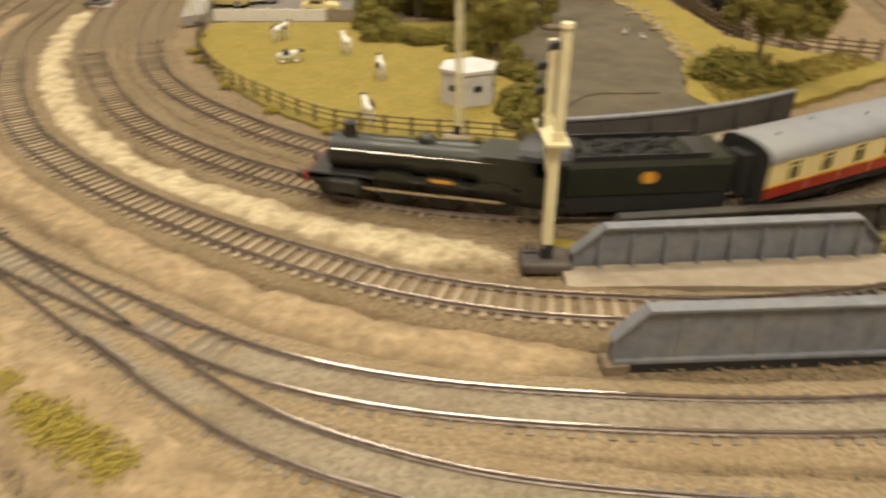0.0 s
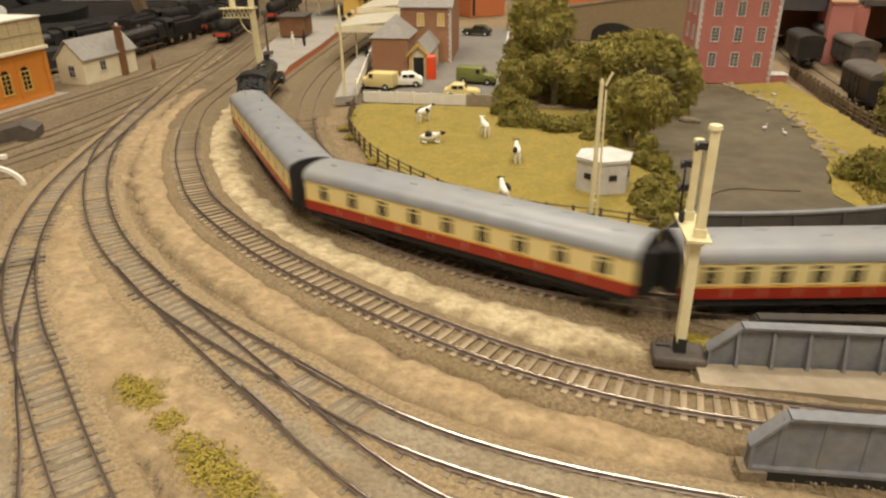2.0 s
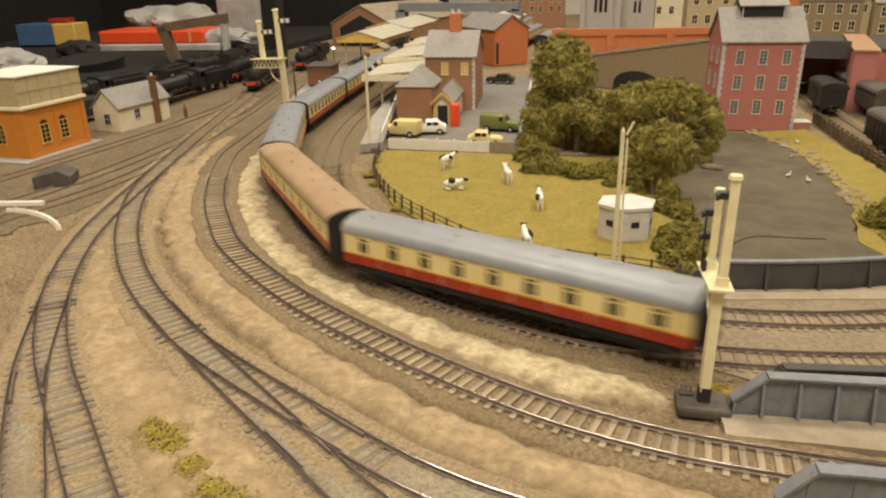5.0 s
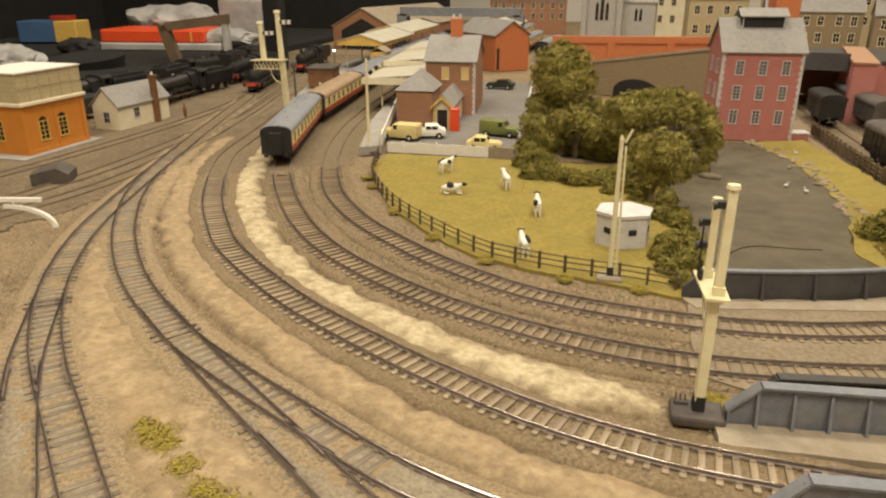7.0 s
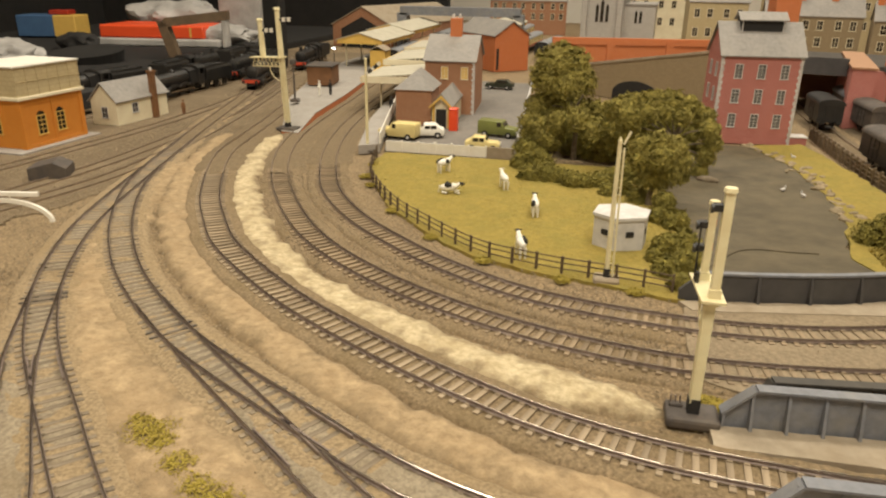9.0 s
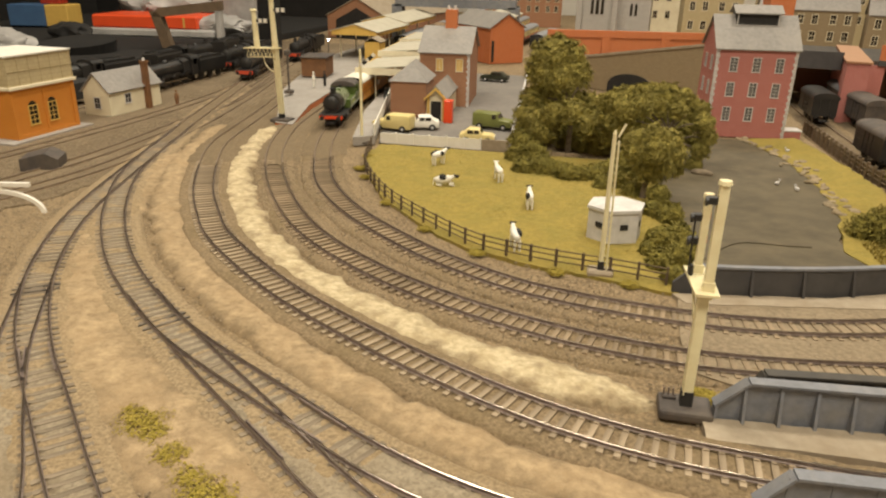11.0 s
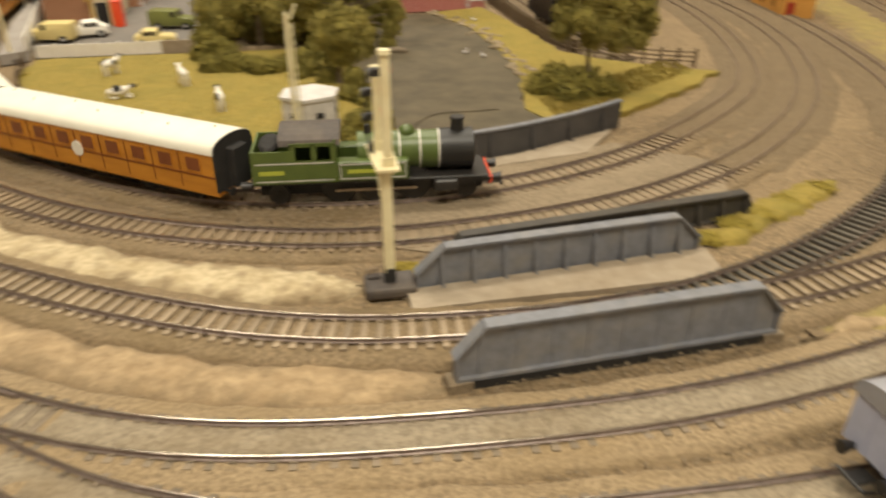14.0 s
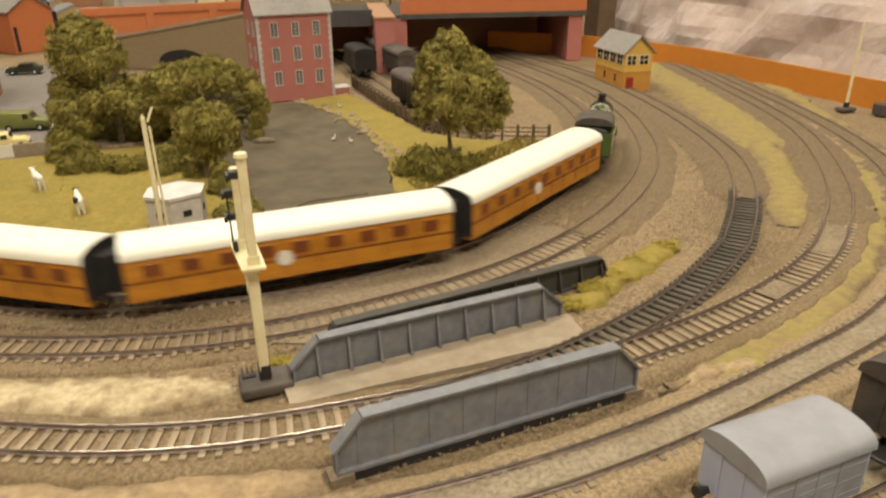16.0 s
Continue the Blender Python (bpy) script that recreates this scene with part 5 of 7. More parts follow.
def mill():
    W, D, H, R = 0.098, 0.075, 0.113, 0.036
    t = thing("mill_building", "three storey red brick mill with grey slate roof and pale quoins", "mill", pose(0.1270, 0.977, G, 0, 0, 6))
    part("wall", prism(B(), [(0, 0), (D, 0), (D, H), (D / 2, H + R - 0.001), (0, H)], 0, W, "x"), "red_brick", t)
    part("roof", gable_roof(B(), 0, W, 0, D, H, R, 0.0032), "slate", t)
    for x in (0, W):
        for i in range(28):
            z = i * 0.004
            k = 0.004 if i % 2 else 0.0026
            a, b = (-0.0006, k) if x == 0 else (W - k, W + 0.0006)
            part("quoin", box(B(), a, b, -0.0006, k, z + 0.0002, z + 0.0038), "pale_card", t)
    for r in range(3):
        for c in range(3):
            window(t, 0.0085, 0.0165, pose(0.022 + c * 0.028, 0, 0.022 + r * 0.031), "dull_glass", "pale_card", (1, 3))
            if c < 2:
                window(t, 0.008, 0.0165, pose(0, 0.022 + c * 0.03, 0.022 + r * 0.031, 0, 0, -90), "dull_glass", "pale_card", (1, 3))
    bm = B()
    yr = D / 2
    box(bm, 0.024, 0.076, yr - 0.012, yr + 0.012, H + R - 0.014, H + R + 0.004)
    mon = part("roof_lantern", bm, "black_matt", t, "dark louvred ridge lantern")
    part("lantern_roof", gable_roof(B(), 0.022, 0.078, yr - 0.014, yr + 0.014, H + R + 0.004, 0.008, 0.002), "slate", mon)
    for x in (0.0245, 0.0745):
        part("lantern_post", box(B(), x, x + 0.0012, yr - 0.0128, yr - 0.0118, H + R - 0.012, H + R + 0.004), "pale_card", mon)
    part("annex", box(B(), W, W + 0.022, 0.0, 0.02, 0, 0.010, 0.0006), "red_brick", t)
    part("annex_roof", box(B(), W - 0.001, W + 0.023, -0.001, 0.021, 0.010, 0.0115), "pale_card", t)
    return t


mill()


def water_tower():
    t = thing("water_tower", "orange brick water tower with a cream tank and white top", "water tower", pose(-0.667, 0.690, G, 0, 0, 87))
    W, D, H, K = 0.096, 0.075, 0.058, 0.037
    part("wall", box(B(), 0, W, 0, D, 0, H), "orange_brick", t)
    for x0, x1, y0, y1, z0, z1 in ((-0.001, 0.005, -0.0012, 0.001, 0, H), (W - 0.005, W + 0.001, -0.0012, 0.001, 0, H), (W / 2 - 0.002, W / 2 + 0.002, -0.0012, 0, 0, H), (0.005, W - 0.005, -0.0010, 0.0005, 0, 0.006), (0.005, W - 0.005, -0.0010, 0.0005, H - 0.006, H), (-0.0012, 0.001, 0.001, 0.005, 0, H), (-0.0012, 0.001, D - 0.005, D + 0.001, 0, H)):
        part("pilaster", box(B(), x0, x1, y0, y1, z0, z1), "orange_brick", t)
    part("ledge", box(B(), -0.004, W + 0.004, -0.004, D + 0.004, H, H + 0.004, 0.0006), "cream_paint", t)
    part("tank", box(B(), -0.001, W + 0.001, -0.001, D + 0.001, H + 0.004, H + K), "pale_stone", t, "pale yellow riveted tank")
    bm = B()
    for i in range(7):
        x = -0.001 + (W + 0.002) * i / 6
        box(bm, x - 0.0004, x + 0.0004, -0.0018, -0.001, H + 0.004, H + K)
    box(bm, -0.001, W + 0.001, -0.0018, -0.001, H + 0.004 + (K - 0.004) / 2 - 0.0004, H + 0.004 + (K - 0.004) / 2 + 0.0004)
    part("tank_ribs", bm, "pale_stone", t)
    part("tank_top", box(B(), -0.003, W + 0.003, -0.003, D + 0.003, H + K, H + K + 0.0016), "white", t)
    for x in (0.028, 0.058):
        w = window(t, 0.012, 0.021, pose(x, 0, 0.016), "glass", "yellow_paint", (1, 3))
        part("window_arch", prism(B(), [(0.006 * math.cos(math.pi * i / 8), 0.021 + 0.006 * math.sin(math.pi * i / 8)) for i in range(9)], -0.0004, 0.0004, "y"), "glass", w)
    for y in (0.037,):
        window(t, 0.011, 0.022, pose(0, y, 0.018, 0, 0, -90), "glass", "yellow_paint", (1, 3))
    part("plinth", box(B(), -0.02, W + 0.012, -0.012, D, -0.002, 0.0016), "platform", t)


water_tower()


def cottage():
    t = thing("cottage", "small cream cottage with grey slate roof and brick chimney", "cottage", pose(-0.660, 0.848, G, 0, 0, 85))
    W, D, H, R = 0.105, 0.042, 0.034, 0.022
    part("wall", prism(B(), [(0, 0), (D, 0), (D, H), (D / 2, H + R - 0.001), (0, H)], 0, W, "x"), "cream_paint", t)
    part("roof", gable_roof(B(), 0, W, 0, D, H, R, 0.003), "slate", t)
    window(t, 0.010, 0.012, pose(0.036, 0, 0.014), "glass", "pale_card", (1, 1))
    window(t, 0.009, 0.014, pose(0, 0.020, 0.010, 0, 0, -90), "glass", "pale_card", (1, 1))
    bm = B()
    box(bm, 0.070, 0.078, -0.006, 0.001, 0, 0.066)
    box(bm, 0.069, 0.079, -0.007, 0.002, 0.064, 0.067)
    c = part("chimney", bm, "brown_paint", t, "brown brick chimney stack")
    part("chimney_pot", cyl(B(), (0.074, -0.0025, 0.067), (0.074, -0.0025, 0.071), 0.0018, 0.0015, 8), "pale_card", c)


cottage()
tagged(part("hut", prism(B(), [(-0.018, 0), (0.018, 0), (0.018, 0.011), (0.006, 0.0175), (-0.018, 0.012)], -0.016, 0.016, "y"), "base_grey"), "weathered dark grey platelayers hut with a sloping roof", "hut").matrix_basis = pose(-0.562, 0.605, G, 0, 0, 25)


def station():
    t = thing("station_building", "brown brick station house with slate roofs, yellow windows and a porch", "station", pose(-0.296, 0.956, G, 0, 0, 4))
    W, D, H = 0.050, 0.07, 0.052
    part("wall", box(B(), 0, W, 0, D, 0, H), "brown_brick", t, "low wing's brick wall")
    bm = B()
    o = 0.003
    vs = [bm.verts.new(v) for v in ((-o, -o, H), (W + o, -o, H), (W + o, D + o, H), (-o, D + o, H), (W / 2, W / 2, H + 0.024), (W / 2, D - 0.01, H + 0.024))]
    for f in ((0, 1, 4), (1, 2, 5, 4), (2, 3, 5), (3, 0, 4, 5), (3, 2, 1, 0)):
        bm.faces.new([vs[i] for i in f])
    part("hipped_roof", bm, "slate", t)
    # two storey house behind
    hx, hy, hw, hd, hh, hr = 0.022, 0.105, 0.075, 0.12, 0.081, 0.032
    part("house_wall", prism(B(), [(hy, 0), (hy + hd, 0), (hy + hd, hh), (hy + hd / 2, hh + hr - 0.001), (hy, hh)], hx, hx + hw, "x"), "brown_brick", t)
    part("house_roof", gable_roof(B(), hx, hx + hw, hy, hy + hd, hh, hr, 0.003), "slate", t)
    ch = part("chimney", box(B(), hx + 0.030, hx + 0.048, hy + hd / 2 - 0.006, hy + hd / 2 + 0.006, hh + hr - 0.008, hh + hr + 0.026, 0.0006), "wall_brick", t, "orange-red brick chimney")
    for k in (0.034, 0.044):
        part("chimney_pot", cyl(B(), (hx + k, hy + hd / 2, hh + hr + 0.026), (hx + k, hy + hd / 2, hh + hr + 0.032), 0.0026, 0.002, 8), "pale_card", ch)
    bm = B()
    for i in range(20):
        part("quoin", box(B(), hx + hw - (0.004 if i % 2 else 0.0025), hx + hw + 0.0006, hy - 0.0006, hy + 0.002, i * 0.004 + 0.0002, i * 0.004 + 0.0037), "pale_card", t)
    bm.free()
    for x in (0.030, 0.060):
        window(t, 0.009, 0.0165, pose(hx + x, hy, 0.055), "yellow_paint", "cream_paint", (1, 3))
    # porch
    px, pw, ph = 0.052, 0.026, 0.034
    part("porch_wall", prism(B(), [(px, 0), (px + pw, 0), (px + pw, ph), (px + pw / 2, ph + 0.014), (px, ph)], -0.006, 0.105, "y"), "cream_paint", t, "cream boarded porch")
    part("porch_roof", gable_roof(B(), px, px + pw, -0.008, 0.10, ph, 0.0145, 0.003, axis="y"), "slate", t)
    part("bargeboard", prism(B(), [(px - 0.003, ph - 0.002), (px + pw / 2, ph + 0.0135), (px + pw + 0.003, ph - 0.002), (px + pw + 0.003, ph - 0.005), (px + pw / 2, ph + 0.0095), (px - 0.003, ph - 0.005)], -0.0125, -0.0105, "y"), "yellow_paint", t)
    # no opening is cut: a black sheet paints the porch's shaded inside
    part("door", box(B(), px + 0.006, px + 0.020, -0.0068, -0.0058, 0, 0.028), "black_matt", t, "black sheet for the shade inside the open porch door")
    for x in (px + 0.001, px + 0.022):
        part("door_post", box(B(), x, x + 0.003, -0.0075, -0.005, 0, ph), "yellow_paint", t)
    # platform canopy along the tracks
    for k, (y0, y1, z) in enumerate(((0.10, 0.24, 0.052), (0.245, 0.42, 0.062), (0.425, 0.60, 0.066))):
        bm = B()
        prism(bm, [(-0.075, z), (0.02, z + 0.008), (0.02, z + 0.0095), (-0.075, z + 0.0015)], y0, y1, "y")
        c = part("canopy_roof", bm, "canopy", t, "pale grey platform canopy")
        part("valance", box(B(), -0.076, 0.02, y0 - 0.001, y0, z - 0.007, z + 0.003), "cream_paint", c)
        part("valance", box(B(), -0.077, -0.0755, y0, y1, z - 0.007, z + 0.0015), "yellow_paint", c)
        for y in (y0 + 0.02, y1 - 0.02):
            part("canopy_post", cyl(B(), (-0.050, y, 0.0), (-0.050, y, z), 0.0014, seg=8), "cream_paint", c)


station()


def phone_box():
    t = thing("telephone_box", "bright red telephone box on the station forecourt", "telephone box", pose(-0.211, 0.945, G + 0.002))
    part("body", box(B(), -0.0056, 0.0056, -0.0056, 0.0056, 0, 0.028, 0.0006), "phone_red", t)
    part("cap", box(B(), -0.0060, 0.0060, -0.0060, 0.0060, 0.028, 0.0305, 0.0012), "phone_red", t)


phone_box()


def car(label, x, y, turn, material, L=0.052, W=0.021, van=False, z=None):
    t = thing("van" if van else "car", label, "van" if van else "car", pose(x, y, (G + 0.002) if z is None else z, 0, 0, turn), "vehicles on the forecourt")
    h = L / 2
    if van:
        prof = [(-h, 0.004), (h, 0.004), (h, 0.010), (h - 0.002, 0.0125), (h * 0.42, 0.0135), (h * 0.25, 0.021), (-h + 0.001, 0.0215), (-h, 0.019)]
    else:
        prof = [(-h, 0.004), (h, 0.004), (h, 0.009), (h - 0.003, 0.0115), (h * 0.35, 0.0120), (h * 0.12, 0.0175), (-h * 0.5, 0.0180), (-h * 0.8, 0.0125), (-h, 0.0115)]
    bm = prism(B(), prof, -W / 2, W / 2, "y")
    bmesh.ops.bevel(bm, geom=bm.edges[:], offset=0.0008, segments=2, affect="EDGES", profile=0.5)
    body = part("body", bm, material, t, smooth=True)
    bm = B()
    zz = (0.0145, 0.0200) if van else (0.0125, 0.0168)
    for s in (-1, 1):
        for a, b in (((0.02, 0.22),) if van else ((-0.55, -0.22), (-0.18, 0.10))):
            part("side_window", box(B(), h * a, h * b, s * W / 2 - 0.0004, s * W / 2 + 0.0002, *zz), "glass", t)
    bm.free()
    fx = h * 0.33 if van else h * 0.23
    w = part("windscreen", box(B(), -0.0003, 0.0003, -W * 0.40, W * 0.40, -0.0026, 0.0026), "glass", t)
    w.matrix_basis = pose(fx, 0, 0.0172 if van else 0.0150, 0, -32, 0)
    for sx in (-0.62, 0.62):
        for s in (-1, 1):
            wh = part("wheel", cyl(B(), (h * sx, s * (W / 2 - 0.003), 0.0042), (h * sx, s * (W / 2 + 0.0004), 0.0042), 0.0042, seg=16), "black_matt", t)
            part("hub", cyl(B(), (h * sx, s * (W / 2), 0.0042), (h * sx, s * (W / 2 + 0.0008), 0.0042), 0.0018, seg=10), "pale_card", wh)
    for s in (-1, 1):
        part("headlight", cyl(B(), (h - 0.0005, s * W * 0.33, 0.0088), (h + 0.0005, s * W * 0.33, 0.0088), 0.0014, seg=10), "white", t)
    part("bumper", box(B(), h - 0.0004, h + 0.0010, -W / 2, W / 2, 0.0042, 0.0056), "rail_top", t)


car("olive green van parked on the forecourt", -0.146, 0.925, -8, "van_green", van=True)
car("pale yellow van parked behind the white fence", -0.268, 0.876, 172, "van_yellow", van=True)
car("white car with red trim beside the yellow van", -0.236, 0.893, 195, "white", 0.046)
car("dark green car parked at the back of the yard", -0.208, 1.345, 175, "car_dark")
car("cream sports car by the low wall", -0.152, 0.838, 5, "van_yellow", 0.042, 0.018)


def low_wall():
    t = thing("fence", "white panelled fence round the station forecourt", "fence")
    for i in range(6):
        x0, x1 = -0.266 + i * 0.0205, -0.266 + (i + 1) * 0.0205 - 0.001
        part("fence_panel", box(B(), x0, x1, 0.8105, 0.8117, G, G + 0.0125), "white", t)
        part("fence_post", box(B(), x1 - 0.0005, x1 + 0.0015, 0.8096, 0.8118, G, G + 0.014), "white", t)
    part("end_panel", box(B(), -0.142, -0.110, 0.8095, 0.8120, G, G + 0.013), "concrete", t, "grey stone wall end")
    bm = B()
    prism(bm, [(-0.111, 0.811), (-0.108, 0.811), (-0.155, 1.44), (-0.158, 1.44)], G, G + 0.011, "z")
    part("side_wall", bm, "pale_card", t)


low_wall()


def ramp_down(bm):
    for v in bm.verts:
        if v.co.y < 0.9 and v.co.z > 0:
            v.co.z -= 0.0075


def platforms():
    t = thing("platform", "grey station platform with red brick edges", "platform", kind="structure")
    P = [(-0.429, 0.868), (-0.402, 0.862), (-0.420, 0.965), (-0.438, 1.14), (-0.468, 1.35), (-0.50, 1.60), (-0.52, 2.6), (-0.60, 2.6), (-0.61, 1.6), (-0.59, 1.40), (-0.512, 1.08)]
    bm = B()
    prism(bm, P, G, 0.0055, "z")
    ramp_down(bm)
    part("side_wall", bm, "wall_brick", t, "red brick platform side")
    c = np.mean(np.array(P), axis=0)
    bm = B()
    prism(bm, P, 0.0055, 0.0068, "z")
    ramp_down(bm)
    part("surface", bm, "platform", t)
    t2 = thing("platform", "second grey platform ramp with a white fence", "platform", kind="structure")
    P2 = [(-0.292, 0.785), (-0.270, 0.80), (-0.305, 0.95), (-0.335, 1.10), (-0.36, 1.40), (-0.36, 2.6), (-0.375, 2.6), (-0.372, 1.30), (-0.355, 1.10), (-0.332, 0.95)]
    part("surface", prism(B(), P2, G, 0.0060, "z"), "platform", t2)
    for i in range(9):
        a = Vector((-0.270, 0.80)).lerp(Vector((-0.336, 1.10)), i / 9)
        b = Vector((-0.270, 0.80)).lerp(Vector((-0.336, 1.10)), (i + 1) / 9 - 0.01)
        d = b - a
        pn = part("fence_panel", box(B(), 0, d.length, -0.0008, 0.0008, 0, 0.0135), "white", t2)
        pn.matrix_basis = pose(a.x, a.y, 0.006, 0, 0, math.degrees(math.atan2(d.y, d.x)))


platforms()


def platform_things():
    t = thing("platform_hut", "dark brown wooden hut on the platform", "hut", pose(-0.515, 1.235, 0.0092, 0, 0, 8))
    part("wall", box(B(), -0.022, 0.022, -0.03, 0.03, 0, 0.032, 0.0006), "brown_paint", t)
    part("roof", box(B(), -0.025, 0.025, -0.033, 0.033, 0.032, 0.0345, 0.0006), "base_grey", t)
    lamp = thing("platform_lamp", "dark lamp post on the platform with a glowing bulb", "lamp post", pose(-0.480, 1.03, 0.0092))
    part("post", cyl(B(), (0, 0, 0), (0, 0, 0.062), 0.0018, 0.0012, 8), "base_grey", lamp)
    part("foot", box(B(), -0.006, 0.006, -0.006, 0.006, 0, 0.005, 0.001), "base_grey", lamp)
    part("lantern", box(B(), -0.004, 0.004, -0.004, 0.004, 0.056, 0.064, 0.001), "base_grey", lamp)
    bulb = thing("platform_lamp", "platform lamp with a small bright white bulb", "lamp post", pose(-0.522, 1.31, 0.0092))
    part("post", cyl(B(), (0, 0, 0), (0, 0, 0.052), 0.0012, 0.001, 8), "base_grey", bulb)
    part("bulb", ball(B(), (0, 0, 0.054), 0.0020), glow, bulb, "glowing white bulb")
    for x, y, c in ((-0.468, 1.10, "white"), (-0.455, 1.115, "black_matt"), (-0.316, 1.0, "black_matt"), (-0.62, 0.945, "brown_paint")):
        bm = B()
        cyl(bm, (0, 0, 0), (0, 0, 0.012), 0.0022, 0.0028, 8)
        cyl(bm, (0, 0, 0.012), (0, 0, 0.0195), 0.0034, 0.0024, 8)
        ball(bm, (0, 0, 0.0225), 0.0020, sub=1)
        f = tagged(part("figurine", bm, c), "tiny painted plastic figurine standing on the layout", "figurine")
        f.matrix_basis = pose(x, y, 0.0092 if x < -0.4 and x > -0.6 else (0.006 if x > -0.4 else G), 0, 0, 0)
    # long canopy roofs of the island platform
    for k, (x, y, w, l, h) in enumerate(((-0.535, 1.62, 0.10, 0.25, 0.058), (-0.545, 1.90, 0.11, 0.32, 0.062), (-0.30, 1.95, 0.09, 0.4, 0.07))):
        c = thing("platform_canopy", "yellow and cream platform canopy with pale grey roof", "canopy", pose(x, y, 0.006))
        part("roof", gable_roof(B(), -w / 2, w / 2, -l / 2, l / 2, h, 0.014, 0.004, axis="y"), "canopy", c)
        for s in (-1, 1):
            part("valance", box(B(), s * w / 2 - 0.0007, s * w / 2 + 0.0007, -l / 2, l / 2, h - 0.009, h), "yellow_paint", c)
            for i in range(3):
                part("post", cyl(B(), (s * w * 0.4, -l * 0.4 + l * 0.4 * i, 0), (s * w * 0.4, -l * 0.4 + l * 0.4 * i, h), 0.0016, seg=8), "cream_paint", c)
        part("gable_board", prism(B(), [(-w / 2, h - 0.008), (w / 2, h - 0.008), (w / 2, h), (0, h + 0.014), (-w / 2, h)], -l / 2 - 0.002, -l / 2, "y"), "yellow_paint", c)
    k = thing("kiosk", "yellow kiosk on the platform", "kiosk", pose(-0.478, 1.46, 0.0092))
    part("wall", box(B(), -0.016, 0.016, -0.02, 0.02, 0, 0.040), "yellow_paint", k)
    part("roof", gable_roof(B(), -0.016, 0.016, -0.02, 0.02, 0.040, 0.008, 0.002, axis="y"), "concrete", k)
    fb = thing("footbridge", "grey station footbridge over the platforms", "footbridge", pose(-0.50, 2.05, G))
    part("deck", box(B(), -0.10, 0.24, -0.02, 0.02, 0.095, 0.118), "girder", fb)
    for x in (-0.095, 0.235):
        part("tower", box(B(), x - 0.014, x + 0.014, -0.02, 0.02, 0, 0.10), "girder", fb)


platform_things()


def shed(name, label, x, y, turn, W, D, H, R, wallm, roofm, windows=0):
    t = thing(name, label, name.replace("_", " "), pose(x, y, G, 0, 0, turn))
    part("wall", prism(B(), [(-W / 2, 0), (W / 2, 0), (W / 2, H), (0, H + R - 0.001), (-W / 2, H)], 0, D, "y"), wallm, t)
    part("roof", gable_roof(B(), -W / 2, W / 2, 0, D, H, R, 0.004, 0.002, "y"), roofm, t)
    for i in range(windows):
        window(t, W * 0.14, H * 0.35, pose(-W / 2 + W * (i + 0.5) / windows, 0, H * 0.35), "glass", "cream_paint", (1, 1))
    return t


g = shed("goods_shed", "orange brick goods shed with grey slate roof", -0.227, 1.64, 40, 0.088, 0.17, 0.078, 0.028, "wall_brick", "slate")
# black sheet on the solid wall, painted as the shed's dark interior
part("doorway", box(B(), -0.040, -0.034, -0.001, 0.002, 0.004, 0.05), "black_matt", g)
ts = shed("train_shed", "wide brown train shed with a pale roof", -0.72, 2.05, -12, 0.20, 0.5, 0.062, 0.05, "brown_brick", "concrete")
# the shade inside the train shed is a black sheet on its gable
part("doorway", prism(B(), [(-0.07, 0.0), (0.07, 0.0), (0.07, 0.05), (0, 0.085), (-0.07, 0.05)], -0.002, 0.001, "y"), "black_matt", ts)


def retaining_wall(p, q, high, material, label, panels=5, base=0.0, ramp=0.0):
    p, q = Vector(p), Vector(q)
    d = q - p
    L = d.length
    t = thing("retaining_wall", label, "wall", pose(p.x, p.y, G + base, 0, 0, math.degrees(math.atan2(d.y, d.x))))
    part("wall_face", prism(B(), [(0, 0), (L, 0), (L, high + ramp), (0, high)], 0, 0.008, "y"), material, t)
    part("coping", prism(B(), [(0, high), (L, high + ramp), (L, high + ramp + 0.004), (0, high + 0.004)], -0.002, 0.010, "y"), material if ramp == 0 else "concrete", t)
    for i in range(panels + 1):
        x = L * i / max(panels, 1)
        if panels:
            part("pilaster", box(B(), max(x - 0.008, 0), min(x + 0.008, L), -0.004, 0.0, 0, high), material, t)
    if panels:
        part("string_course", box(B(), 0, L, -0.003, 0.0, high - 0.010, high), material, t)
    return t


retaining_wall((-0.135, 1.60), (0.235, 1.66), 0.076, "wall_brick", "tall orange-red brick retaining wall with pilasters", 3)
rw = retaining_wall((-0.16, 1.42), (0.145, 1.22), 0.030, "tan_stone", "tan stone ramp wall with a dark arch", 0, ramp=0.062)
# the arch's inner shade is a black sheet laid on the wall face
part("arch", prism(B(), [(0.19, 0)] + [(0.235 - 0.045 * math.cos(math.pi * i / 12), 0.012 + 0.022 * math.sin(math.pi * i / 12)) for i in range(13)] + [(0.28, 0)], -0.002, 0.001, "y"), "black_matt", rw, "black sheet for the shade inside the arch opening")
tagged(part("road", prism(B(), [(-0.16, 1.428), (0.145, 1.228), (0.24, 1.66), (-0.135, 1.60)], G, G + 0.03, "z"), "tarmac"), "grey road deck behind the ramp wall", "road", kind="structure")


